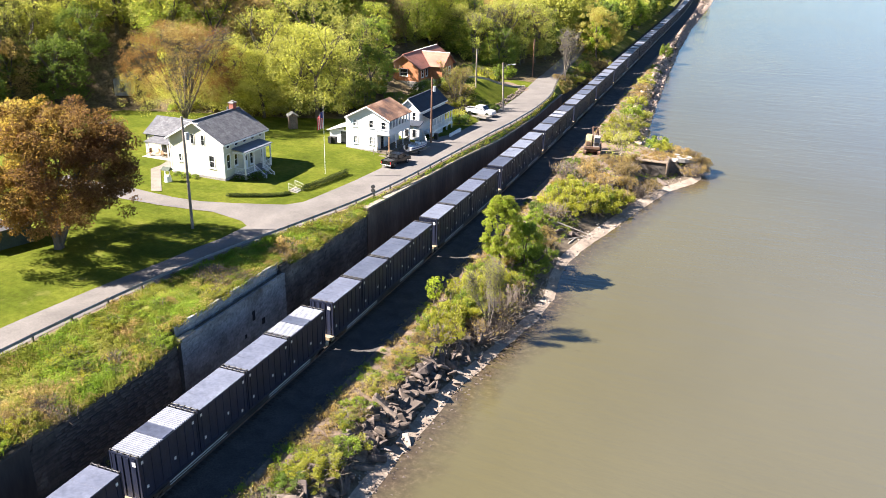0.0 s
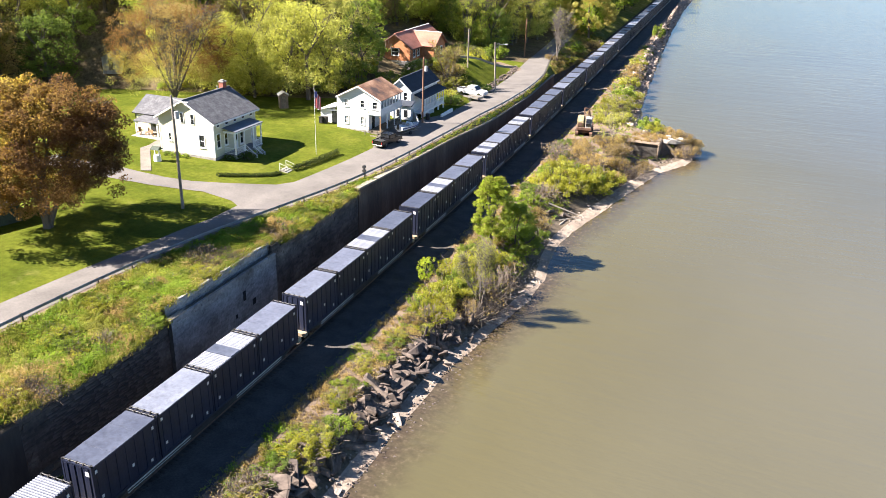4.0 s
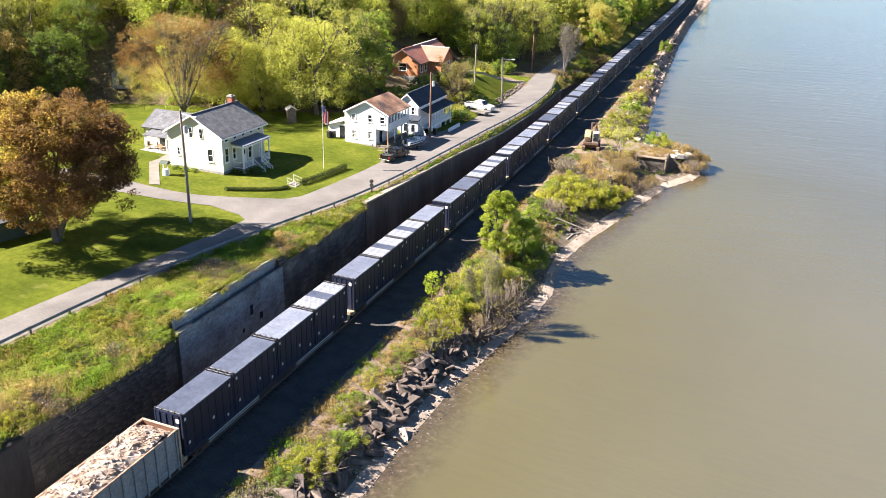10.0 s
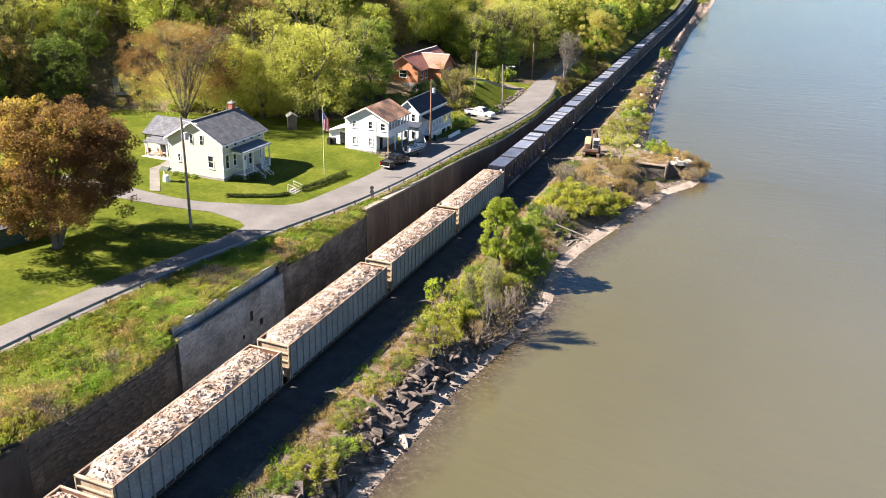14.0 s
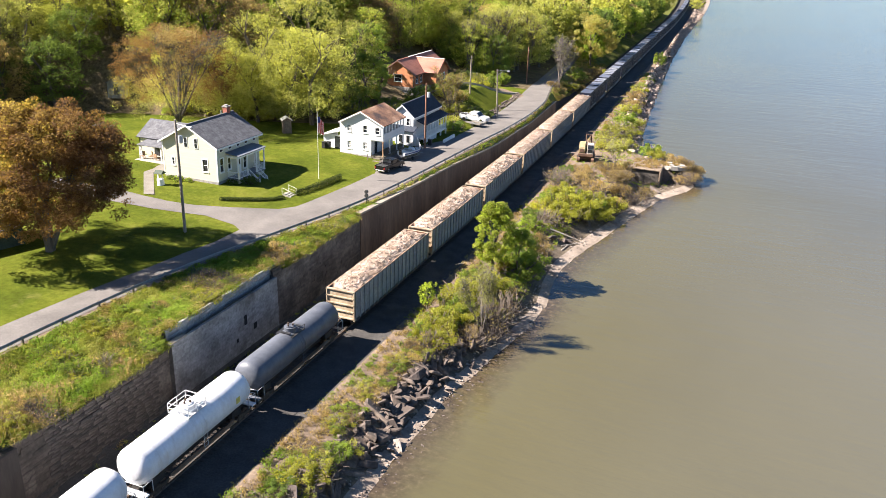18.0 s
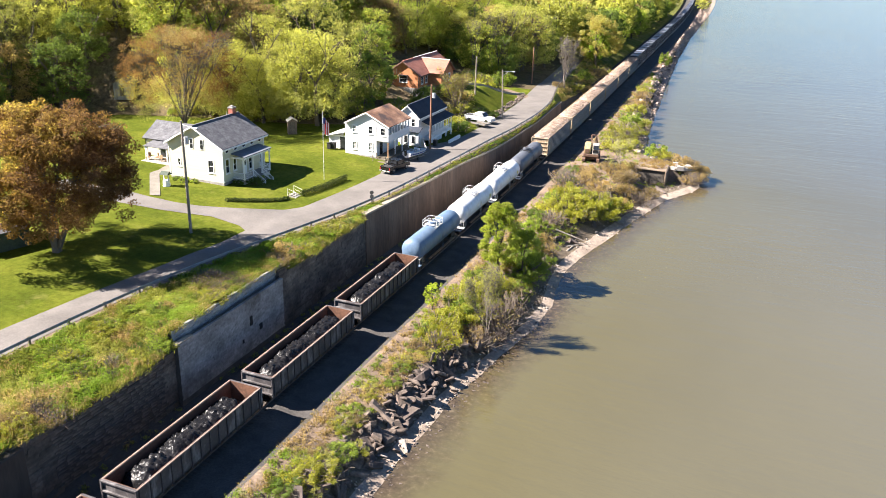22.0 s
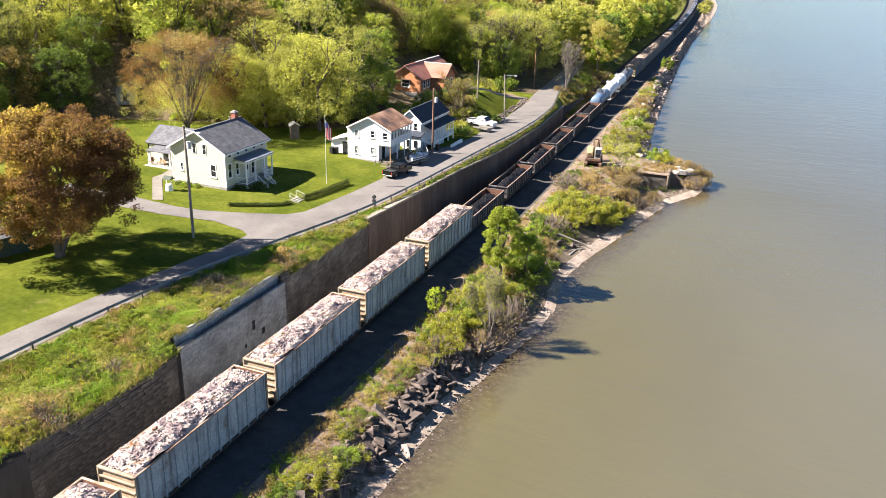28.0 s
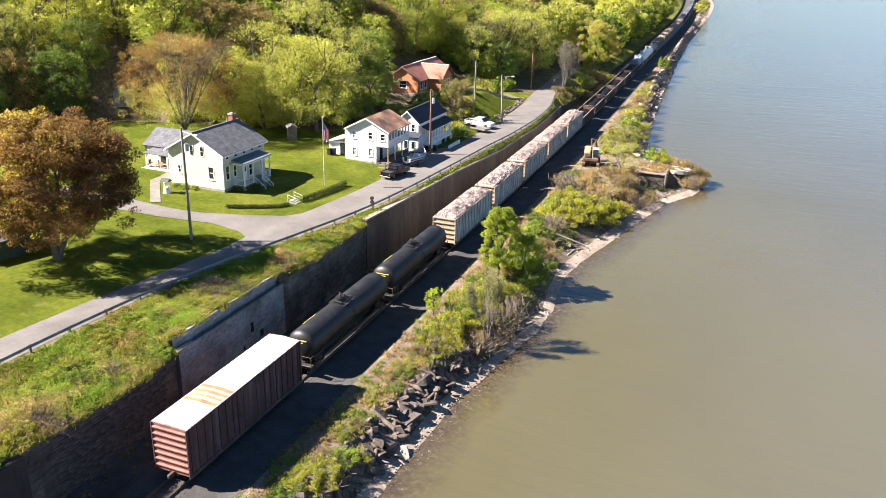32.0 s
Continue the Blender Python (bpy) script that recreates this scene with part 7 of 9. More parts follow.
for y in (-0.75, 0.75):
    bm = bmesh.new()
    rod(bm, (0.1, y, 0), (0.1, y, 0.95), 0.018, n=6)
    rod(bm, (-1.1, y, 0.3), (-1.1, y, 1.3), 0.018, n=6)
    rod(bm, (0.1, y, 0.95), (-1.1, y, 1.3), 0.018, n=6)
    rod(bm, (0.1, y, 0.5), (-1.1, y, 0.85), 0.012, n=6)
    part("hand_rail", bm, M["trim_white"], st)
for x, y in ((-12.6, 118.4), (-24.6, 106.3), (-25.2, 106.0)):
    b = thing("waste_bin", pose(x, y, ground_z(x, y)), "dark wheeled waste bin by the house", "bin", "waste bins")
    part("body", boxes((-0.28, 0.28, -0.3, 0.3, 0.05, 0.95), bevel=0.04), M["sign_black"], b)
    part("lid", boxes((-0.31, 0.31, -0.34, 0.32, 0.95, 1.03), bevel=0.02), M["sign_black"], b)

# low pale wall at the top of the roadside bank
lw = thing("low_wall", pose(0, 0, 0), "low pale concrete wall above the grassy bank", "wall")
for i in range(13):
    a, b = Vector((-23.4 + 0.61 * i, 161.0 + 1.42 * i, 0)), Vector((-22.82 + 0.61 * i, 162.36 + 1.42 * i, 0))
    za, zb = ground_z(a.x, a.y), ground_z(b.x, b.y)
    bm = bmesh.new()
    prism(bm, [(a.x, a.y, za - 0.4), (b.x, b.y, zb - 0.4), (b.x, b.y, zb + 0.42), (a.x, a.y, za + 0.42)], (-0.3, 0.12, 0))
    part("block", bm, M["concrete_pale"], lw)

# ---- plants ----
def leaf_cloud(name, centres, radii, count, size, mat, parent=None, seed=0, flat=0.75, label="", droop=0.0):
    """Leaves as small pointed blades, in clumps round the centres."""
    g = np.random.default_rng(seed)
    centres, radii = np.asarray(centres, float), np.asarray(radii, float)
    idx = g.choice(len(centres), count, p=radii ** 2 / (radii ** 2).sum())
    d = g.normal(size=(count, 3))
    d /= np.linalg.norm(d, axis=1, keepdims=True)
    r = radii[idx] * (0.35 + 0.65 * g.random(count) ** 0.5)
    p = centres[idx] + d * r[:, None] * [1, 1, flat]
    n = d * 0.6 + g.normal(size=(count, 3)) * 0.7 + [0, 0, 0.5]
    n /= np.linalg.norm(n, axis=1, keepdims=True)
    u = np.cross(n, g.normal(size=(count, 3)))
    u /= np.linalg.norm(u, axis=1, keepdims=True)
    w = np.cross(n, u)
    s = (size * (0.6 + 0.8 * g.random(count)))[:, None]
    asp = (0.45 + 0.3 * g.random(count))[:, None]
    v = np.stack([p - u * s, p + u * s * 0.8 - n * s * 0.1, p + w * s * asp * 2 + u * s * 0.1], 1).reshape(-1, 3)
    me = bpy.data.meshes.new(name)
    me.vertices.add(len(v))
    me.vertices.foreach_set("co", v.ravel())
    me.loops.add(len(v))
    me.loops.foreach_set("vertex_index", np.arange(len(v)))
    me.polygons.add(count)
    me.polygons.foreach_set("loop_start", np.arange(count) * 3)
    me.materials.append(mat)
    me.update(calc_edges=True)
    ob = new(name, me)
    ob.parent = parent
    if label:
        ob["label"] = label
    return ob


def limbs(h, spread, base, rnd, levels=2, fork=3, r0=0.2, lean=0.2):
    """A trunk that splits: returns segments (a, b, ra, rb) and the tips."""
    segs, tips = [], []

    def grow(p, d, length, r, lev):
        n = 3
        for i in range(n):
            q = p + d * (length / n)
            r2 = r * 0.86
            segs.append((p, q, r, r2))
            p, r = q, r2
            d = (d + Vector((rnd.gauss(0, lean * 0.4), rnd.gauss(0, lean * 0.4), rnd.gauss(0.03, 0.05)))).normalized()
        if lev == 0:
            tips.append(p)
            return
        k = fork + (1 if rnd.random() < 0.4 else 0)
        a0 = rnd.random() * 6.28
        for j in range(k):
            a = a0 + j * 6.283 / k + rnd.gauss(0, 0.3)
            sd = Vector((math.cos(a) * spread, math.sin(a) * spread, rnd.uniform(0.45, 1.0)))
            grow(p, (d * 0.5 + sd).normalized(), length * rnd.uniform(0.55, 0.8), r * 0.7, lev - 1)
        tips.append(p)

    grow(Vector((0, 0, -0.4)), Vector((rnd.gauss(0, 0.05), rnd.gauss(0, 0.05), 1)).normalized(), base, r0, levels)
    k = h / max(t.z for t in tips)
    if k > 0:
        segs = [(Vector((a.x, a.y, a.z * k if a.z > 0 else a.z)), Vector((b.x, b.y, b.z * k if b.z > 0 else b.z)), ra, rb) for a, b, ra, rb in segs]
        tips = [Vector((t.x, t.y, t.z * k)) for t in tips]
    return segs, tips


def wood_mesh(segs, n=5):
    bm = bmesh.new()
    for a, b, ra, rb in segs:
        rod(bm, a, b, ra, rb, n=n if ra > 0.05 else 3, cap=False)
    return bm


def make_tree(name, h, crown, leaf, count, size, seed, label, category="tree", base=0.3, squash=0.9, centre=0.49, twigs=False, leaf2=None, gaps=0.0, bark="trunk", levels=2, lumps=190, group="", paint=None, lump_r=(0.07, 0.16), multi=0, tip_r=(0.12, 0.22), brush=0, fan=(0.25, 0.6), twig_r=0.03, wild=0.2, girth=1.0, skirt=0):
    """A tree: forked trunk, and a crown of leaf clumps inside an uneven ellipsoid."""
    rnd = random.Random(seed)
    t = thing(name, pose(0, 0, 0), label, category, group)
    segs, tips = limbs(h * 0.86, 0.75, h * base, rnd, levels=3 if twigs else levels, r0=(h * 0.022 + 0.05) * girth, lean=wild)
    for q in range(multi):
        # further stems fanning out from the foot
        s2, t2 = limbs(h * rnd.uniform(0.7, 0.95), 0.55, h * base * 1.3, rnd, levels=3, r0=(h * 0.014 + 0.04) * girth, lean=wild)
        a, tilt = 6.283 * q / multi + rnd.gauss(0, 0.3), rnd.uniform(*fan)
        sh = Matrix(((1, 0, math.cos(a) * tilt), (0, 1, math.sin(a) * tilt), (0, 0, 1)))
        segs += [(sh @ u, sh @ w, ra, rb) for u, w, ra, rb in s2]
        tips += [sh @ u for u in t2]
    mx = max(max(abs(q.x), abs(q.y)) for q in tips)
    k = min(1.6, crown * 0.85 / max(mx, 0.1))
    segs = [(Vector((a.x * k, a.y * k, a.z)), Vector((b.x * k, b.y * k, b.z)), ra, rb) for a, b, ra, rb in segs]
    tips = [Vector((q.x * k, q.y * k, q.z)) for q in tips]
    for _ in range(brush):
        # fine side twigs
        a, b, ra, rb = rnd.choice(segs[4:])
        o = a.lerp(b, rnd.random())
        d = Vector((o.x * 0.12 + rnd.gauss(0, 0.6), o.y * 0.12 + rnd.gauss(0, 0.6), rnd.uniform(0.1, 1.0))).normalized()
        q = o + d * crown * rnd.uniform(0.08, 0.2)
        segs.append((o, q, twig_r, twig_r * 0.5))
    part("trunk", wood_mesh(segs), M[bark], t)
    cs, rs = [], []
    for q in tips:
        if q.z > h * 0.25:
            cs.append(q)
            rs.append(crown * rnd.uniform(*tip_r))
    for _ in range(lumps):
        a, e = rnd.random() * 6.283, rnd.uniform(-1.15, 1.4)
        rr = crown * (0.68 + 0.32 * rnd.random())
        cs.append(Vector((math.cos(a) * math.cos(e) * rr, math.sin(a) * math.cos(e) * rr, h * centre + math.sin(e) * rr * squash * h * 0.42 / crown)))
        rs.append(crown * rnd.uniform(*lump_r))
    for _ in range(skirt):
        # boughs hanging low round the foot of the crown
        a, rr = rnd.random() * 6.283, crown * rnd.uniform(0.5, 1.0)
        cs.append(Vector((math.cos(a) * rr, math.sin(a) * rr, h * rnd.uniform(0.14, 0.5))))
        rs.append(crown * rnd.uniform(*lump_r))
    if gaps:
        keep = [i for i in range(len(cs)) if rnd.random() > gaps]
        cs, rs = [cs[i] for i in keep], [rs[i] for i in keep]
    if paint:
        pick = {}
        for c, r in zip(cs, rs):
            pick.setdefault(paint(c, rnd), []).append((c, r))
        for i, (key, lst) in enumerate(sorted(pick.items())):
            leaf_cloud("crown" if i == 0 else "crown_tuft", [c for c, _ in lst], [r for _, r in lst], int(count * len(lst) / len(cs)), size, M[key], t, seed + i)
    elif leaf2:
        n2 = int(count * 0.4)
        leaf_cloud("crown", cs, rs, count - n2, size, M[leaf], t, seed)
        leaf_cloud("crown_flush", cs[::2], rs[::2], n2, size, M[leaf2], t, seed + 1)
    else:
        leaf_cloud("crown", cs, rs, count, size, M[leaf], t, seed)
    return t


def place(t, x, y, z=None, turn=0.0, s=1.0):
    t.matrix_world = Matrix.LocRotScale((x, y, ground_z(x, y) if z is None else z), Euler((0, 0, turn)), (s, s, s))
    return t


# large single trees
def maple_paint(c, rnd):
    # sunlight and shade put into leaf colour: k grows towards the sun
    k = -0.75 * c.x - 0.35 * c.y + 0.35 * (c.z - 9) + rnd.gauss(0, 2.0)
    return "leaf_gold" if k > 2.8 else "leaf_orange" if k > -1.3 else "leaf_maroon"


def budding_paint(c, rnd):
    k = 0.83 * c.x + 0.55 * c.y + rnd.gauss(0, 2.0)
    return "leaf_olive" if c.z < 4.2 + rnd.gauss(0, 1.2) else ("leaf_rust" if c.z > 8 or rnd.random() < 0.3 else "leaf_straw") if k < -1.6 else "leaf_tan" if k < 3.2 else "leaf_rust"


place(make_tree("maple_tree", 15.2, 7.9, "leaf_orange", 125000, 0.106, 3, "broad old maple in spring leaf on the lawn, tinted gold sunward and maroon in shade", base=0.15, centre=0.57, squash=1.0, lumps=460, lump_r=(0.07, 0.15), tip_r=(0.08, 0.16), twigs=True, multi=2, brush=500, skirt=24, girth=1.35, paint=maple_paint), -28.2, 55.7, 6.5).scale.y = 1.15
place(make_tree("maple_tree", 11.5, 5.5, "leaf_tan", 5000, 0.14, 5, "half-bare maple behind the orange one", base=0.3, leaf2="leaf_olive", twigs=True, gaps=0.2), -45.5, 62.0, None)
place(make_tree("budding_tree", 16.4, 9.9, "leaf_tan", 56000, 0.08, 8, "large half-bare budding tree behind the farmhouse", base=0.11, twigs=True, bark="grey_twig", lumps=640, lump_r=(0.05, 0.11), tip_r=(0.02, 0.05), multi=9, brush=2600, fan=(0.15, 0.62), twig_r=0.02, wild=0.4, girth=0.75, skirt=240, paint=budding_paint, centre=0.52, squash=1.0), -50.8, 104.0, 8.1)
place(make_tree("poplar_tree", 9.2, 2.5, "leaf_fresh", 26000, 0.085, 11, "bright green young tree on the river bank", base=0.12, centre=0.52, squash=1.05, lumps=170, lump_r=(0.10, 0.24), leaf2="leaf_yellow"), 9.4, 85.6, -0.1)
place(make_tree("poplar_tree", 5.6, 2.3, "leaf_bright", 9000, 0.085, 12, "smaller green tree beside the young one on the bank", base=0.15, centre=0.5, squash=1.05, lumps=120, lump_r=(0.10, 0.24), leaf2="leaf_dark"), 11.7, 88.4, -0.4)
place(make_tree("bare_tree", 8.6, 3.2, "leaf_olive", 6500, 0.055, 16, "tangled half-bare grey tree leaning over the water", base=0.1, twigs=True, bark="grey_twig", multi=3, fan=(0.1, 0.75), brush=1900, twig_r=0.016, wild=1.1, lumps=60, girth=0.4), 12.9, 71.6, -1.2)
place(make_tree("willow_tree", 7.0, 2.8, "leaf_olive", 900, 0.12, 14, "thin sparse willow on the spit", base=0.15, twigs=True, bark="pale_twig", brush=200, twig_r=0.015), 14.6, 137.0, 0.0)
place(make_tree("maple_tree", 17.0, 7.9, "leaf_straw", 19000, 0.16, 17, "golden-tan spring tree beside the track", base=0.22, leaf2="leaf_olive", lumps=160, lump_r=(0.08, 0.17)), -13.6, 250.0, 1.9)
place(make_tree("bare_tree", 15.5, 5.2, "leaf_olive", 500, 0.12, 19, "bare grey tree by the road", base=0.2, twigs=True, bark="grey_twig", multi=3, fan=(0.05, 0.3), brush=1500, twig_r=0.022, wild=0.6, girth=0.6), -10.6, 197.8, 2.8)
place(make_tree("bare_tree", 9.0, 4.8, "leaf_tan", 6000, 0.1, 21, "twiggy tan bush tree by the house", base=0.12, twigs=True, bark="bush_twig", leaf2="leaf_olive", multi=4, brush=500, twig_r=0.02), -19.6, 145.5, None)
place(make_tree("garden_tree", 6.0, 3.0, "leaf_dark", 3600, 0.12, 23, "dark green tree before the brick house"), -23.4, 138.6, None)
place(make_tree("garden_tree", 14.5, 4.6, "leaf_dark", 15000, 0.12, 27, "dense dark green tree beside the brick house", leaf2="leaf_bright", lumps=220, tip_r=(0.05, 0.09)), -35.0, 141.0, None)
place(make_tree("garden_tree", 12.0, 4.2, "leaf_dark", 14000, 0.12, 29, "dark green tree on the slope by the brick house", lumps=200, tip_r=(0.05, 0.09)), -31.6, 133.2, None)

for x, y, sc in ((-8.6, 545.0, 1.0), (-9.0, 562.0, 1.2), (-10.2, 580.0, 1.1)):
    place(make_tree("scrub_tree", 7.5, 4.2, "leaf_olive", 1500, 0.3, 33, "olive scrub tree on the far bank", base=0.15, levels=1, lumps=50, group="far bank scrub"), x, y, 0.0, y, sc)

# thin ivied and leafless trees between the brick house and the road's bend
thin = [make_tree("slender_tree", hh, cr, lf, n, 0.11, 50 + i, lab, base=0.3, twigs=True, bark="grey_twig", multi=m, fan=(0.04, 0.16), brush=420, twig_r=0.03, group="slender roadside trees", lumps=60, lump_r=(0.05, 0.12), tip_r=(0.03, 0.08))
        for i, (hh, cr, lf, n, m, lab) in enumerate(((17.0, 3.6, "leaf_olive", 2600, 3, "thin grey half-bare tree behind the grassy bank"), (16.0, 3.0, "leaf_dark", 4200, 2, "slender ivied tree behind the grassy bank"), (17.5, 3.4, "leaf_tan", 1800, 3, "thin tan leafless tree behind the grassy bank")))]
for n, (x, y) in enumerate(((-32.6, 191.0), (-31.0, 199.0), (-27.6, 202.5), (-29.0, 194.5), (-26.2, 210.0), (-24.4, 218.0), (-30.5, 208.0), (-34.5, 198.0), (-23.6, 226.0))):
    t = thin[n] if n < 3 else copy_thing(thin[n % 3], pose(0, 0, 0))
    place(t, x, y, None, n * 1.3, 0.9 + 0.07 * (n % 4))
place(make_tree("slender_tree", 15.0, 2.2, "leaf_yellow", 7000, 0.12, 57, "narrow bright yellow tree behind the grassy bank", base=0.2, lumps=90, lump_r=(0.10, 0.25), tip_r=(0.05, 0.1), group="slender roadside trees"), -27.0, 206.0, None)

# the wood: a few kinds, copied over the hillside
KIND = [("leaf_yellow", 15, 6.6, "yellow-green spring tree"), ("leaf_bright", 15.5, 6.4, "bright green spring tree"), ("leaf_olive", 15.5, 5.8, "olive budding tree"), ("leaf_bright", 13, 5.8, "fresh green spring tree"),
        ("leaf_dark", 14, 5.4, "dark green tree"), ("leaf_yellow", 17, 7.0, "tall yellow-green tree"), ("leaf_tan", 13.5, 5.2, "tan half-bare tree")]
near_src, far_src = [], []
for i, (lf, hh, cr, lab) in enumerate(KIND):
    sparse = lf in ("leaf_olive", "leaf_tan")
    near_src.append(make_tree("woodland_tree", hh, cr, lf, 8500 if sparse else 11500, 0.135, 100 + i, lab + " on the wooded slope", group="woodland trees", twigs=sparse, centre=0.45, squash=1.0, lumps=260, skirt=60, lump_r=(0.09, 0.17), tip_r=(0.04, 0.08), leaf2="leaf_yellow" if lf == "leaf_bright" else ("leaf_olive" if lf == "leaf_yellow" else None)))
    far_src.append(make_tree("woodland_tree", hh, cr, lf, 3000, 0.31, 200 + i, lab + " in the far wood", group="woodland trees", levels=1))
wr = random.Random(77)
spots, used_src = [], set()
for _ in range(14000):
    y = wr.uniform(62, 480)
    lim = 1.0 if y < 240 else min(1.0, (y - 240) / 20)
    e = wr.uniform(-13 if y > 246 else 0, 88) if y < 330 else wr.uniform(-24, 50)
    x = hill_x(y) - e - 1.5
    if x < 30 - 1.235 * y - (14 if y > 130 else 40) and y < 200:
        continue
    if e < 0 and not (x < track_x(y) - 9.5 and abs(x - guard_x(y) + 2) > 5.0):
        continue
    if any((x - a) ** 2 + (y - b) ** 2 < (29 if e < 26 else 46) for a, b, _ in spots):
        continue
    if (x + 50.5) ** 2 + (y - 103.5) ** 2 < 110 or (x > -62 and y < 104 and x > -62 - (y - 104)):
        continue
    if (-44 < x < -17 and 132 < y < 168) or (x > -40 and 100 < y < 113) or (-76 < x < -60 and 100 < y < 116) or (x > -46 and y < 190 and y > 150):
        continue
    if -56 < x < -34 and -15 < y - 155 - 0.466 * (x + 32) < 8:
        continue
    if 112 < y < 150 and x > 32.5 - 0.485 * y:
        continue
    spots.append((x, y, e))
spots += [(-50.0, 170.5, 24.0), (-43.6, 115.6, 3.0), (-39.2, 117.6, 3.0), (-47.6, 113.2, 2.0), (-35.0, 119.0, 3.0), (-50.0, 184.0, 24.0), (-37.0, 193.0, 12.0), (-45.0, 192.0, 16.0), (-47.5, 203.0, 18.0), (-53.0, 195.0, 24.0), (-77.0, 121.0, 17.0), (-72.5, 124.0, 14.0), (-81.5, 115.5, 18.0), (-66.5, 119.5, 10.0), (-84.0, 124.0, 24.0), (-88.0, 112.0, 22.0), (-41.0, 204.0, 15.0)]
spots.sort(key=lambda q: q[2] + (0.12 * max(0, q[1] - 200)))
far_cs, far_rs, far_segs = [[], [], [], []], [[], [], [], []], []
for n, (x, y, e) in enumerate(spots):
    near = e < 26 and y < 230
    w = noise.noise((x * 0.03, y * 0.03, 9.0))
    k = wr.choice((0, 1, 3, 5) if w > 0.05 else (0, 2, 5, 1, 4, 6) if w > -0.2 else (2, 4, 6, 2, 3))
    if 95 < y < 150 and e < 45:
        k = wr.choice((0, 5, 0, 5, 1, 2))
    if 122 < y < 260 and e < 70:
        k = wr.choice((2, 1, 3, 5, 0, 6, 4))
    if x < -62 - 0.5 * (y - 85) and y < 112:
        k = wr.choice((4, 2, 4, 6, 4, 1))
    s = wr.uniform(0.82, 1.3) if y > 118 or e > 30 else wr.uniform(0.75, 1.05)
    if x < 34 - 1.235 * y and y < 112:
        s = wr.uniform(1.0, 1.25)
    if n >= 290:
        lf, hh, cr, _ = KIND[k]
        j = ("leaf_yellow", "leaf_bright", "leaf_olive", "leaf_dark").index(lf if lf != "leaf_tan" else "leaf_olive")
        z0 = ground_z(x, y)
        far_segs.append((Vector((x, y, z0 - 0.5)), Vector((x, y, z0 + hh * s * 0.8)), 0.3, 0.1))
        for _ in range(26):
            a, el = wr.random() * 6.283, wr.uniform(-1.1, 1.4)
            rr2 = cr * s * wr.uniform(0.5, 1.0)
            far_cs[j].append((x + math.cos(a) * math.cos(el) * rr2, y + math.sin(a) * math.cos(el) * rr2, z0 + hh * s * (0.55 + 0.36 * math.sin(el))))
            far_rs[j].append(cr * s * wr.uniform(0.14, 0.28))
        continue
    src = (near_src if near else far_src)[k]
    key = (near, k)
    if key in used_src:
        t = copy_thing(src, pose(0, 0, 0))
    else:
        t, _ = src, used_src.add(key)
    place(t, x, y, None, wr.random() * 6.28, s)
for near, lst in ((True, near_src), (False, far_src)):
    for k, src in enumerate(lst):
        if (near, k) not in used_src:
            place(src, -70 - 9 * k, 150 + 12 * k)
for j, lf in enumerate(("leaf_yellow", "leaf_bright", "leaf_olive", "leaf_dark")):
    if far_cs[j]:
        tagged(leaf_cloud("far_wood", far_cs[j], far_rs[j], len(far_cs[j]) * 36, 0.53, M[lf], None, 300 + j), "dense spring wood high on the slope", "wood", kind="stuff")
tagged(part("far_trunks", wood_mesh(far_segs), M["trunk"]), "trunks of the far wood", "wood", kind="stuff")


def make_bush(name, r, h, leaf, count, size, seed, label, twig=0.4, leaf2=None):
    rnd = random.Random(seed)
    t = thing(name, pose(0, 0, 0), label, "bush", "bushes on the bank")
    segs = []
    for _ in range(int(14 + 60 * twig)):
        a, e = rnd.random() * 6.283, rnd.uniform(0.3, 1.4)
        p = Vector((rnd.gauss(0, r * 0.25), rnd.gauss(0, r * 0.25), -0.15))
        for _ in range(3):
            q = p + Vector((math.cos(a) * math.cos(e) * r * 0.36, math.sin(a) * math.cos(e) * r * 0.36, math.sin(e) * h * 0.33))
            segs.append((p, q, 0.025, 0.014))
            p = q
            a += rnd.gauss(0, 0.5)
            e += rnd.gauss(0, 0.3)
    part("brushwood", wood_mesh(segs), M["bush_twig"], t)
    cs, rs = [], []
    for _ in range(46):
        a, rr = rnd.random() * 6.283, r * 0.92 * rnd.random() ** 0.5
        z = h * (0.25 + 0.6 * rnd.random()) * (1 - 0.45 * (rr / r) ** 2)
        cs.append((math.cos(a) * rr, math.sin(a) * rr, z))
        rs.append(r * rnd.uniform(0.12, 0.25))
    if count:
        leaf_cloud("foliage", cs, rs, count if not leaf2 else int(count * 0.6), size, M[leaf], t, seed)
        if leaf2:
            leaf_cloud("foliage", cs[::2], rs[::2], int(count * 0.4), size, M[leaf2], t, seed + 5)
    return t


BUSH = {
    "bright": make_bush("bush", 1.5, 1.7, "leaf_bright", 3500, 0.062, 31, "fresh green bush on the bank", 0.2, "leaf_dark"),
    "yellow": make_bush("bush", 1.7, 1.8, "leaf_bush", 3700, 0.064, 32, "yellow-green bush on the bank", 0.3, "leaf_yellow"),
    "dark": make_bush("bush", 1.3, 1.2, "leaf_dark", 2800, 0.062, 33, "dark green bush on the bank", 0.2),
    "olive": make_bush("bush", 1.6, 1.6, "leaf_olive", 3000, 0.06, 34, "olive bush on the bank", 0.6, "leaf_bush"),
    "tan": make_bush("bush", 1.5, 1.3, "leaf_tan", 2200, 0.055, 35, "dry tan bush on the bank", 0.9),
    "bare": make_bush("bush", 1.7, 1.9, "leaf_tan", 120, 0.1, 36, "bare grey twiggy bush on the bank", 1.6),
}
fresh = set(BUSH)
rb = random.Random(5)


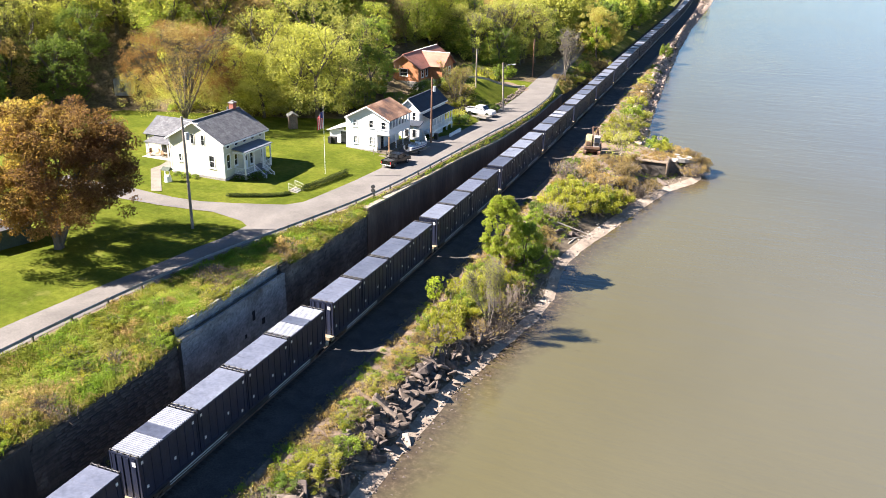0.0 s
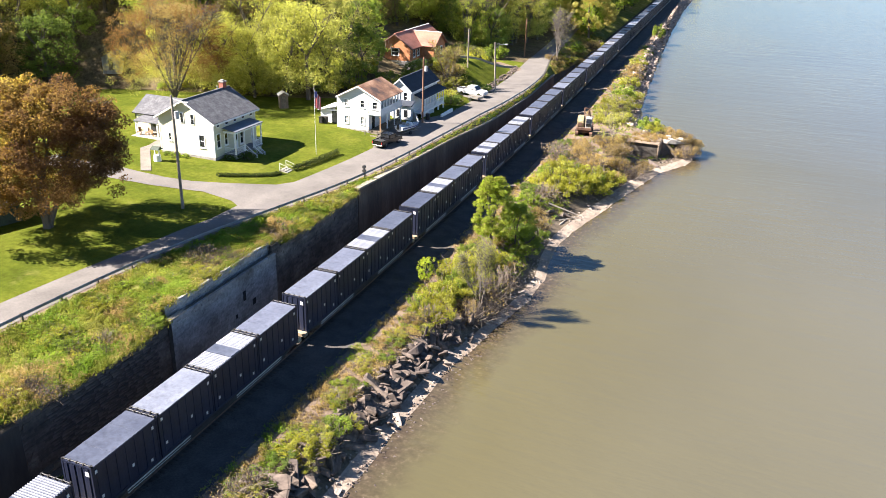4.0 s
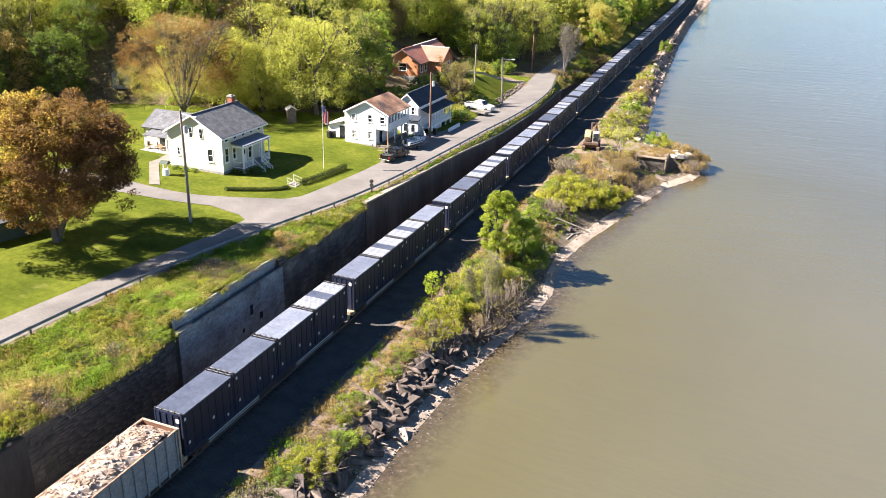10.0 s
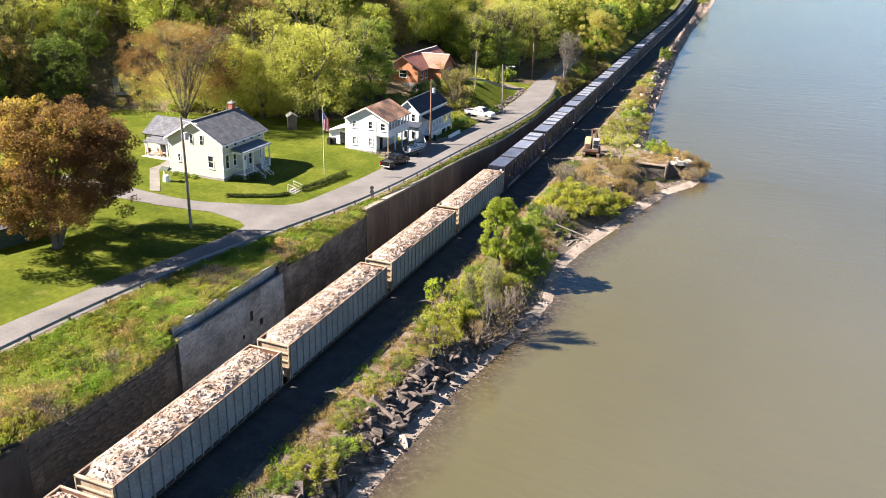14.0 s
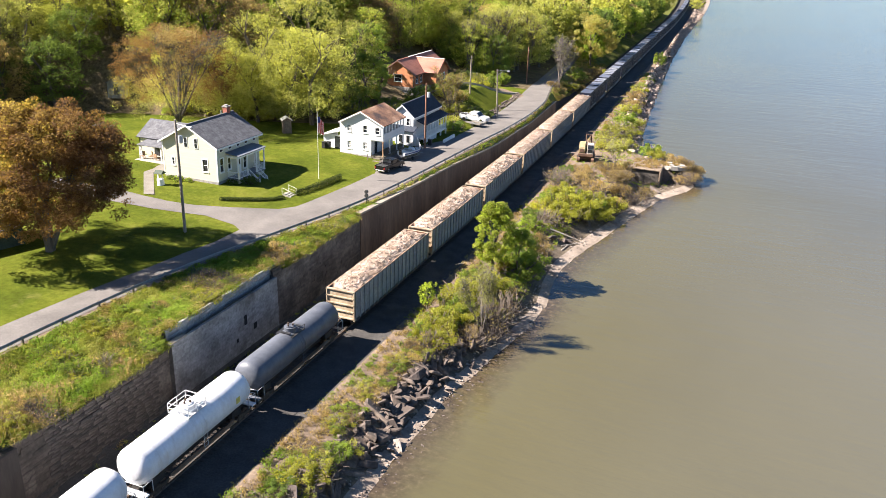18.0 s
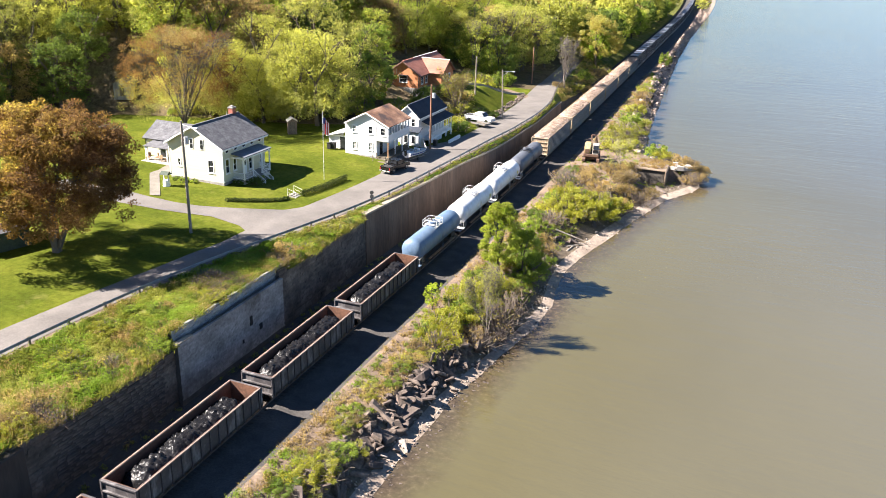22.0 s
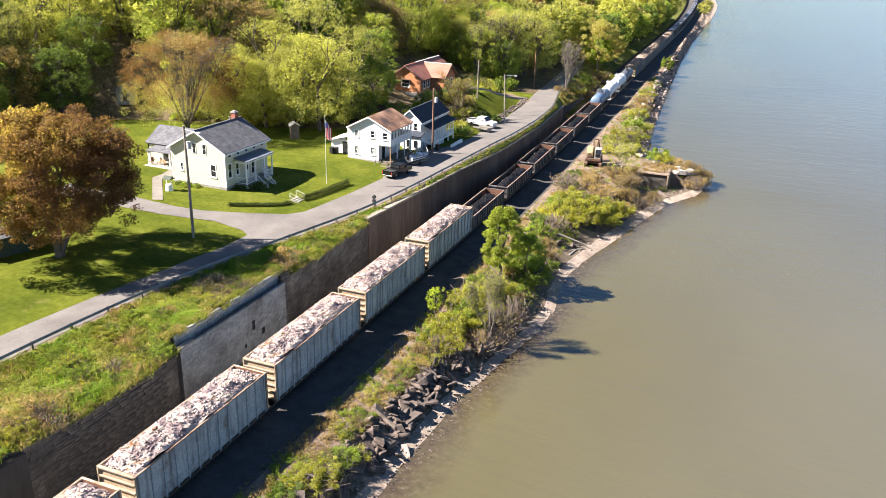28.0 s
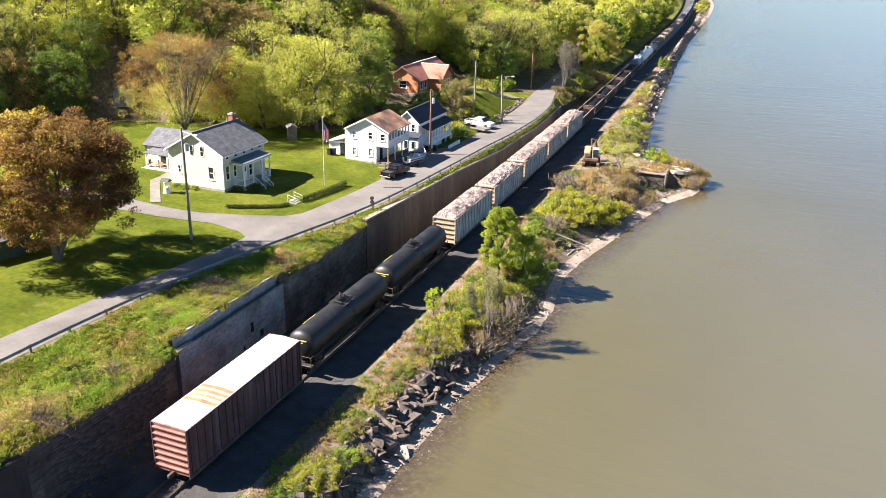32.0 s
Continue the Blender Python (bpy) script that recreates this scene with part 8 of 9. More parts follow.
def bush(kind, x, y, s=1.0, z=None, tall=1.0):
    if kind in fresh:
        t = BUSH[kind]
        fresh.discard(kind)
    else:
        t = copy_thing(BUSH[kind], pose(0, 0, 0))
    t.matrix_world = Matrix.LocRotScale((x, y, (ground_z(x, y) if z is None else z) - 0.05), Euler((0, 0, rb.random() * 6.28)), (s, s, s * tall))


for b in (("bright", 8.4, 45.4, 1.1), ("yellow", 8.6, 43.4, 0.95), ("olive", 8.7, 41.8, 0.8), ("bare", 6.9, 37.6, 1.1), ("dark", 7.6, 38.2, 0.8), ("dark", 7.4, 40.8, 1.0), ("bare", 6.3, 36.2, 1.0), ("bright", 8.6, 46.4, 1.05), ("olive", 9.2, 47.6, 0.9), ("bright", 7.9, 52.0, 0.55), ("yellow", 8.1, 54.2, 0.5), ("bright", 8.9, 57.4, 0.7), ("bright", 8.6, 59.8, 0.7),
          ("tan", 9.0, 62.0, 0.9), ("tan", 8.2, 64.2, 0.8), ("yellow", 8.6, 66.6, 0.95), ("yellow", 9.6, 68.8, 1.05), ("bright", 8.4, 70.6, 1.0), ("yellow", 10.2, 72.2, 1.2), ("olive", 8.6, 74.6, 1.2), ("olive", 11.2, 75.4, 1.3), ("bare", 13.0, 74.6, 1.5), ("bare", 13.4, 77.8, 1.5), ("bare", 12.6, 69.6, 1.2), ("bare", 14.0, 72.4, 1.1), ("tan", 11.8, 70.3, 1.0),
          ("olive", 9.2, 79.6, 1.4), ("yellow", 10.4, 80.8, 1.4), ("olive", 8.6, 83.0, 1.3), ("bright", 12.9, 88.6, 1.5), ("bright", 13.0, 92.5, 1.4), ("dark", 11.2, 91.4, 1.5), ("olive", 9.6, 88.8, 1.3), ("tan", 12.2, 96.8, 1.2), ("olive", 10.0, 95.5, 1.3), ("bright", 9.0, 103.4, 1.2), ("dark", 8.2, 107.5, 1.3),
          ("yellow", 10.6, 110.2, 1.4), ("yellow", 13.4, 110.6, 1.5), ("yellow", 15.2, 113.2, 1.5), ("yellow", 17.4, 116.2, 1.5), ("bright", 16.2, 118.4, 1.5), ("bare", 12.0, 106.6, 1.2), ("tan", 11.8, 114.4, 1.5), ("tan", 10.2, 118.8, 1.6), ("tan", 13.4, 119.6, 1.6), ("bare", 9.6, 124.0, 1.5), ("dark", 8.2, 125.6, 1.5), ("bare", 7.2, 127.5, 1.5), ("dark", 6.6, 130.0, 1.2),
          ("tan", 15.4, 124.2, 1.7), ("tan", 18.6, 123.0, 1.5), ("tan", 18.0, 128.0, 1.7), ("olive", 12.4, 127.5, 1.6), ("tan", 20.6, 131.6, 1.5), ("bare", 20.8, 127.4, 1.3), ("tan", 16.4, 133.5, 1.5), ("olive", 9.4, 134.6, 1.4), ("dark", 7.0, 134.2, 1.2),
          ("tan", 23.8, 149.6, 1.3, 0.0), ("olive", 25.2, 148.6, 1.4, -0.2), ("tan", 26.6, 147.4, 1.5, -0.9), ("tan", 27.2, 145.6, 1.4, -1.9), ("bare", 26.4, 144.4, 1.3, -2.1), ("tan", 25.4, 144.6, 1.0, -2.1), ("yellow", 20.2, 150.6, 1.3, 0.1), ("bright", 18.6, 153.6, 1.6, 0.0), ("tan", 22.0, 150.6, 1.2, 0.1), ("olive", 27.4, 148.8, 1.3, -1.4),
          ("tan", 15.6, 139.4, 1.6), ("olive", 14.6, 135.6, 1.7), ("tan", 12.4, 138.6, 1.4), ("olive", 15.8, 131.2, 1.6), ("tan", 10.2, 131.0, 1.5), ("yellow", 12.6, 115.6, 1.7), ("yellow", 15.0, 117.4, 1.7), ("yellow", 12.2, 112.2, 1.6), ("bright", 10.4, 114.6, 1.4),
          ("yellow", 10.6, 154.0, 1.8), ("olive", 12.6, 157.5, 1.8), ("yellow", 9.4, 160.4, 1.7), ("olive", 11.6, 163.4, 1.7), ("yellow", 9.6, 168.6, 2.0), ("yellow", 11.2, 173.5, 1.9), ("bright", 9.4, 178.8, 2.0), ("olive", 10.6, 184.5, 1.8), ("yellow", 8.2, 192.0, 1.8), ("tan", 7.8, 200.0, 1.7), ("tan", 6.8, 212.0, 1.8), ("olive", 6.0, 222.0, 1.6), ("bright", 3.4, 281.0, 1.7, None, 1.8),
          ("olive", -9.5, 206.0, 1.6), ("tan", -8.5, 214.0, 2.0), ("bright", -11.5, 222.0, 2.0), ("tan", -10.4, 240.0, 2.0), ("olive", -9.8, 250.0, 2.0), ("tan", -11.8, 196.0, 1.2),
          ("yellow", 8.8, 69.6, 1.4), ("bright", 9.4, 73.4, 1.5), ("yellow", 8.4, 76.6, 1.4), ("yellow", 9.8, 78.2, 1.3), ("bright", 8.0, 81.2, 1.2), ("yellow", 10.4, 66.2, 1.0), ("bright", 7.6, 67.8, 0.9), ("yellow", 11.6, 117.4, 1.8), ("yellow", 14.2, 114.2, 1.8), ("yellow", 16.6, 119.6, 1.7), ("yellow", 18.6, 121.4, 1.5), ("bright", 13.0, 117.0, 1.6),
          ("olive", 7.4, 36.5, 0.9), ("yellow", 7.6, 42.5, 1.0), ("olive", 7.9, 44.2, 1.1), ("tan", 7.2, 45.5, 0.8), ("bare", 8.3, 43.2, 1.0), ("olive", 8.2, 49.4, 0.9), ("tan", 8.6, 50.6, 0.8), ("dark", 6.9, 33.8, 0.9), ("olive", 7.6, 55.6, 0.6), ("tan", 7.4, 58.6, 0.7), ("olive", 8.0, 61.0, 0.8), ("bare", 9.4, 65.4, 1.0), ("olive", 9.8, 63.4, 0.9),
          ("dark", -25.0, 141.5, 2.2), ("bright", -35.5, 148.5, 2.2), ("dark", -26.5, 145.5, 1.6), ("olive", -22.0, 150.5, 1.8), ("dark", -24.5, 152.5, 1.6), ("dark", -28.6, 136.5, 2.0), ("olive", -33.8, 136.0, 2.2), ("olive", -26.0, 133.0, 2.0), ("bright", -33.0, 130.0, 2.2), ("dark", -36.0, 155.0, 2.4),
          ("bright", -9.6, 40.4, 0.5), ("dark", -7.6, 38.0, 0.5), ("bright", -7.2, 35.0, 0.6), ("tan", -9.0, 34.6, 0.55), ("bare", -7.4, 40.6, 0.45), ("olive", -11.6, 38.8, 0.5), ("yellow", -8.0, 30.6, 0.7), ("bright", -10.8, 47.6, 0.45), ("dark", -8.4, 44.8, 0.5), ("bright", -7.1, 45.6, 0.6), ("olive", -9.9, 52.0, 0.45), ("tan", -8.6, 48.4, 0.4), ("dark", -7.9, 69.5, 0.5), ("bright", -8.3, 72.0, 0.5), ("olive", -8.0, 75.4, 0.6),
          ("tan", -7.9, 64.6, 1.0), ("tan", -8.5, 67.2, 1.1), ("tan", -7.4, 66.0, 0.8), ("dark", -26.0, 83.6, 0.65), ("dark", -24.3, 84.8, 0.9), ("dark", -25.0, 86.4, 0.8), ("bright", -32.6, 80.9, 0.5), ("dark", -34.0, 81.2, 0.5), ("bright", -31.2, 81.2, 0.4),
          ("olive", -16.2, 134.0, 1.8), ("dark", -13.6, 131.8, 1.7), ("olive", -18.2, 145.2, 2.0), ("dark", -15.2, 146.6, 1.8), ("tan", -20.6, 150.0, 2.0), ("dark", -13.0, 147.5, 1.4), ("bright", -23.8, 188.0, 1.8)):
    if b[1] > 0 and b[2] < 64:
        b = (b[0], b[1] + (0.6 if b[2] < 48 else -0.2), b[2], b[3], None, 0.55)
    if b[0] == "yellow" and b[2] > 152 and b[1] > 0:
        b = ("olive", *b[1:])
    if b[0] == "olive" and 121 < b[2] < 152 and b[1] > 0:
        b = ("tan", *b[1:])
    if b[1] > 9 and 104 < b[2] < 129:
        b = (b[0], b[1] - 1.3, *b[2:])
    bush(*b)
ub = random.Random(91)
for i in range(64):
    y = ub.uniform(27, 62)
    w, gx = WALL - (0.1 if y < 46.6 else 1.0), guard_x(y) + 0.9
    x = w - abs(ub.gauss(0, 1.6)) if i % 2 else ub.uniform(gx, w)
    if x < gx:
        continue
    k = noise.noise((x * 0.2, y * 0.2, 7.0)) + ub.gauss(0, 0.12)
    bush("bright" if k > 0.12 else "yellow" if k > -0.02 else "olive" if k > -0.12 else "tan" if k > -0.3 else "bare", x, y, ub.uniform(0.35, 0.8), None, ub.uniform(0.6, 1.0))
for y in (64.0, 66.5, 69.5, 71.0, 73.4, 76.0, 78.4):
    bush(ub.choice(("olive", "bright", "tan")), WALL - ub.uniform(0.3, 1.2), y, ub.uniform(0.4, 0.7))
ue = random.Random(64)
for i in range(60):
    y = ue.uniform(108, 205)
    x = hill_x(y) - ue.uniform(-0.5, 7)
    if (-46 < x < -17 and 130 < y < 176) or (x > -38.5 and 100 < y < 113) or (-78 < x < -58 and 100 < y < 116):
        continue
    bush(ue.choice(("dark", "olive", "bright", "dark", "yellow")), x, y, ue.uniform(1.2, 2.3))
for i in range(46):
    y = ue.uniform(99, 119)
    x = hill_x(y) + ue.uniform(-1.5, 1.0)
    if (x > -38.5 and y < 113.5) or (-78 < x < -60 and 100 < y < 117) or (x + 50.8) ** 2 + (y - 104) ** 2 < 20:
        continue
    bush(ue.choice(("olive", "yellow", "bright", "olive", "tan")), x, y, ue.uniform(0.8, 1.6))
place(make_tree("sapling", 3.6, 1.0, "leaf_fresh", 900, 0.1, 41, "slender bright sapling at the bank's edge", base=0.3), 6.2, 72.6)


# ---- weeds and grass ----
def tufts(name, spots, mat, blade, label, seed, spread=0.55, per=24):
    """Grass and weeds as clusters of upright bent blades."""
    g = np.random.default_rng(seed)
    sp = np.repeat(np.asarray(spots, float), per, axis=0)
    n = len(sp)
    a = g.random(n) * 6.283
    out = np.stack([np.cos(a), np.sin(a), np.zeros(n)], 1)
    base = sp[:, :3] + out * (g.random(n) * spread)[:, None] * sp[:, 3:4]
    h = (blade * (0.5 + g.random(n)) * sp[:, 3])[:, None]
    lean = out * h * (0.25 + 0.5 * g.random(n))[:, None]
    side = np.stack([-np.sin(a), np.cos(a), np.zeros(n)], 1) * h * 0.055
    up = np.array([0, 0, 1.0])
    v = np.stack([base - side, base + side, base + lean + up * h * 0.9], 1).reshape(-1, 3)
    me = bpy.data.meshes.new(name)
    me.vertices.add(len(v))
    me.vertices.foreach_set("co", v.ravel())
    me.loops.add(len(v))
    me.loops.foreach_set("vertex_index", np.arange(len(v)))
    me.polygons.add(n)
    me.polygons.foreach_set("loop_start", np.arange(n) * 3)
    me.materials.append(mat)
    me.update(calc_edges=True)
    return tagged(new(name, me), label, "grass", kind="stuff")


def bank_spots():
    """Between the wall's top and the guard rail."""
    r = random.Random(12)
    for _ in range(9000):
        y = r.uniform(24, 178)
        w, gx = wall_x(y) - 0.1, guard_x(y) + 0.1
        if r.random() > (w - gx) / 9.0 + 0.12:
            continue
        x = r.uniform(gx, w if y < 86 or r.random() < 0.12 else min(w, gx + 0.9))
        yield x, y, ground_z(x, y) - 0.03, r.uniform(0.6, 1.5) * (1.0 if y < 75 else 0.8 if y < 86 else 0.5), noise.noise((x * 0.16, y * 0.16, 2.0)), r


green, straw, lush, brown = [], [], [], []
for x, y, z, s, k, r in bank_spots():
    if 46.6 < y < 63.9 and x > WALL - 0.6:
        continue
    q = k + r.gauss(0, 0.22)
    (lush if q > 0.12 else straw if q < -0.42 else green).append((x, y, z, s))
r = random.Random(15)
for n in range(7000):
    y = r.uniform(26, 260) if n < 5200 else r.uniform(26, 112)
    t, bx = track_x(y), bank_x(y)
    if y < 80 and r.random() < 0.25:
        continue
    X = r.uniform(4.6, bx + 1.0) if r.random() < 0.8 else r.uniform(bx, bx + 0.45 * (shore_x(y) - bx))
    if X < 6.4 and r.random() < (0.08 if y < 60 else 0.35 if y < 110 else 0.75) or (X > bx + 0.3 and 33 < y < 80):
        continue
    k = noise.noise((X * 0.3, y * 0.2, 6.0)) + (X - 6.5) * 0.06
    (straw if k < 0.05 else green if r.random() < 0.6 else lush).append((X + t, y, ground_z(X + t, y) - 0.03, r.uniform(0.5, 1.1) * (0.5 if X < 5.4 else 1)))
for _ in range(420):
    y = r.uniform(31, 81)
    x = WALL - (0.95 if 46.6 < y < 63.9 else 0.12) + r.gauss(0, 0.12)
    (green if r.random() < 0.7 else straw).append((x, y, (6.05 if 46.6 < y < 63.9 else wall_top(y)) - 0.05, r.uniform(0.6, 1.5)))
for _ in range(160):
    x, y = r.uniform(16.9, 26.4), r.uniform(142.5, 149)
    if x < 21.8 or y > 145.6:
        (brown if r.random() < 0.5 else straw).append((x, y, 0.28 if x < 21.9 else 0.2, r.uniform(0.5, 1.3)))
for _ in range(150):
    y = r.uniform(81, 176)
    x = wall_x(y) - r.uniform(0.25, max(0.5, min(1.6, wall_x(y) - guard_x(y))))
    (green if r.random() < 0.75 else straw).append((x, y, max(ground_z(x, y), wall_top(y) + 0.2) - 0.05, r.uniform(0.4, 1.0)))
for _ in range(700):
    y = r.uniform(186, 262)
    x = r.uniform(guard_x(y) + 0.6, track_x(y) - 5.2)
    (straw if r.random() < 0.7 else green).append((x, y, ground_z(x, y) - 0.03, r.uniform(0.8, 1.7)))
for cx, cy, n in ((-9.1, 35.5, 34), (-7.9, 32.5, 30), (-8.6, 38.5, 12), (-7.3, 42.0, 16), (-8.4, 66.0, 50), (-10.6, 45.0, 8)):
    for _ in range(n):
        x, y = cx + r.gauss(0, 0.8), cy + r.gauss(0, 1.2)
        brown.append((x, y, ground_z(x, y) - 0.03, r.uniform(0.8, 1.6)))
for _ in range(260):
    y = r.uniform(12, 182)
    x = wall_x(y) + abs(r.gauss(0, 0.9)) + 0.3
    green.append((x, y, -0.55, r.uniform(0.4, 1.0)))
M["weed_green"] = leaf_mat("weed_green", (0.20, 0.24, 0.04), (0.31, 0.34, 0.07), (0.42, 0.42, 0.12))
M["weed_lush"] = leaf_mat("weed_lush", (0.15, 0.25, 0.03), (0.23, 0.35, 0.05), (0.32, 0.42, 0.08))
M["weed_straw"] = leaf_mat("weed_straw", (0.30, 0.23, 0.10), (0.40, 0.32, 0.16), (0.48, 0.40, 0.22))
M["weed_brown"] = leaf_mat("weed_brown", (0.16, 0.10, 0.06), (0.27, 0.18, 0.11), (0.40, 0.29, 0.19))
tufts("bramble", brown, M["weed_brown"], 0.42, "dead brown bramble and bracken on the bank", 4)
tufts("weeds", green, M["weed_green"], 0.27, "mixed green weeds along the banks", 1)
tufts("lush_grass", lush, M["weed_lush"], 0.30, "lush bright green grass on the bank", 2)
tufts("dry_grass", straw, M["weed_straw"], 0.34, "dry straw-coloured grass along the banks", 3)

for nm, lst, key, sd, lab in (("weed_leaves", green, "weed_green", 71, "low leafy yellow-green weeds on the banks"), ("nettle_leaves", lush, "weed_lush", 72, "low leafy fresh green weeds on the banks"), ("dead_leaves", straw + brown, "leaf_tan", 73, "withered tan weeds on the banks")):
    c3 = [(x, y, z + 0.2 * s) for x, y, z, s in lst]
    tagged(leaf_cloud(nm, c3, [0.33 * q[3] ** 1.6 for q in lst], len(c3) * 34, 0.065, M[key], None, sd, flat=0.55), lab, "weeds", kind="stuff")


M["leaf_hedge"] = leaf_mat("leaf_hedge", (0.025, 0.04, 0.012), (0.04, 0.06, 0.016), (0.07, 0.09, 0.025), 0.3)


def hedge(pts, label, seed, tall=0.0):
    hd = thing("hedge", pose(0, 0, 0), label, "hedge", "lawn-edge hedges")
    cs, rs = [], []
    for (x0, y0), (x1, y1) in zip(pts, pts[1:]):
        n = int(math.hypot(x1 - x0, y1 - y0) / 0.3)
        for i in range(n):
            x, y = x0 + (x1 - x0) * i / n, y0 + (y1 - y0) * i / n
            cs += [(x, y, ground_z(x, y) + 0.22), (x, y, ground_z(x, y) + 0.22 + tall)]
            rs += [0.36, 0.36]
    leaf_cloud("foliage", cs, rs, len(cs) * 60, 0.07, M["leaf_hedge"], hd, seed)
    segs = [(Vector((x, y, z - 0.5)), Vector((x + 0.1, y, z + 0.1)), 0.03, 0.02) for x, y, z in cs[::4]]
    part("stems", wood_mesh(segs), M["trunk"], hd)


hedge([(-23.4, 77.5), (-21.8, 78.4), (-19.6, 79.8), (-18.2, 81.0), (-17.5, 82.4)], "low clipped dark hedge along the lawn", 51)
hedge([(-16.9, 84.2), (-16.3, 87.0), (-15.9, 90.0), (-15.5, 93.6)], "low clipped dark hedge above the road", 52, 0.34)

# ---- rocks ----
M["rock"] = material("rock", [(0.3, (0.07, 0.053, 0.042)), (0.5, (0.135, 0.104, 0.081)), (0.7, (0.24, 0.19, 0.15))], 0.9, 0.92, fine=5, fine_amt=0.4, bump=0.8, vary=0.35, depth=0.06)
M["rock_pale"] = material("rock_pale", [(0.3, (0.26, 0.215, 0.17)), (0.6, (0.38, 0.33, 0.275))], 0.9, 0.92, fine=5, fine_amt=0.35, bump=0.7, vary=0.25, depth=0.05)


def rock_mesh(seed, flat):
    rnd = random.Random(seed)
    bm = bmesh.new()
    bmesh.ops.create_cube(bm, size=1.0)
    for v in bm.verts:
        v.co += Vector((rnd.uniform(-0.26, 0.26), rnd.uniform(-0.26, 0.26), rnd.uniform(-0.22, 0.22)))
        v.co.z *= flat
    bmesh.ops.bevel(bm, geom=bm.edges[:], offset=0.09, segments=1, affect="EDGES")
    for v in bm.verts:
        v.co += Vector((1, 1, 1)) * 0.04 * noise.noise(v.co * 3 + Vector((seed, 0, 0)))
    return bm


rock_src = []
for i in range(7):
    o = part("boulder", rock_mesh(i, (0.5, 0.35, 0.6, 0.28, 0.45, 0.4, 0.3)[i]), M["rock"] if i < 5 else M["rock_pale"])
    tagged(o, "dark angular riprap slab on the bank" if i < 5 else "pale flat stone at the water's edge", "rock", "riprap boulders")
    rock_src.append(o)
rr = random.Random(21)
placed = [False] * 7
for i in range(295):
    y = rr.uniform(33, 79) if i < 225 else rr.uniform(79, 150) if i < 255 else rr.uniform(150, 330)
    bx, sx = bank_x(y), shore_x(y)
    k = rr.uniform(0.04, 0.62) if i % 8 else rr.uniform(0.65, 0.95)
    X = bx + (sx - bx) * k
    j = rr.randrange(5) if k < 0.63 else rr.choice((5, 6, 6, 3))
    s = (rr.uniform(0.45, 0.9) if rr.random() < 0.5 else rr.uniform(0.85, 1.4)) * (0.55 if k > 0.63 else 1.0) * (1.3 if y > 150 else 1.0)
    x = X + track_x(y)
    m = Matrix.LocRotScale((x, y, ground_z(x, y) + 0.08 * s), Euler((rr.gauss(0, 0.4), rr.gauss(0.3, 0.4), rr.uniform(0, 6.28))), (s * rr.uniform(0.9, 1.9), s * rr.uniform(0.5, 0.9), s * rr.uniform(0.6, 1.0)))
    if not placed[j]:
        placed[j] = True
        rock_src[j].matrix_world = m
    else:
        o = rock_src[j].copy()
        scene.collection.objects.link(o)
        o.matrix_world = m


def pebbles(name, n, y0, y1, k0, k1, size, mat, label, seed):
    rnd = random.Random(seed)
    verts, faces = [], []
    for _ in range(n):
        y = rnd.uniform(y0, y1)
        bx, sx = bank_x(y), shore_x(y)
        X = bx + (sx - bx) * rnd.uniform(k0, k1)
        x = X + track_x(y)
        s = size * rnd.uniform(0.4, 1.4)
        m = Matrix.LocRotScale((x, y, max(ground_z(x, y), -2.62) + s * 0.1), Euler((rnd.random(), rnd.random(), rnd.random() * 6.28)), (s, s * 0.8, s * 0.55))
        b = len(verts)
        for c in ((1, 0, 0), (0, 1, 0), (-1, 0, 0), (0, -1, 0), (0, 0, 1), (0, 0, -1), (0.7, 0.7, 0.3)):
            verts.append(tuple(m @ (Vector(c) * 0.5)))
        for q in ((0, 6, 4), (6, 1, 4), (1, 2, 4), (2, 3, 4), (3, 0, 4), (1, 0, 5), (2, 1, 5), (3, 2, 5), (0, 3, 5), (0, 1, 6)):
            faces.append(tuple(b + i for i in q))
    tagged(mesh_part(name, verts, faces, mat), label, "stones", kind="stuff")


M["rubble_pink"] = material("rubble_pink", [(0.3, (0.27, 0.20, 0.155)), (0.6, (0.44, 0.345, 0.28))], 0.9, 0.92, fine=5, fine_amt=0.35, bump=0.7, island=0.35, depth=0.05)
pebbles("far_rubble", 2800, 150, 560, -0.15, 0.98, 1.25, M["rubble_pink"], "pinkish broken stone along the far bank", 9)
pebbles("riprap_slabs", 330, 33, 80, 0.03, 0.6, 0.9, M["rock"], "piled dark riprap slabs on the bank", 14)
pebbles("riprap_rubble", 1500, 30, 340, 0.0, 0.62, 0.45, M["rock"], "dark broken riprap rubble on the bank", 2)
pebbles("beach_stones", 1600, 30, 340, 0.58, 1.06, 0.32, M["rock_pale"], "pale stones along the waterline", 3)

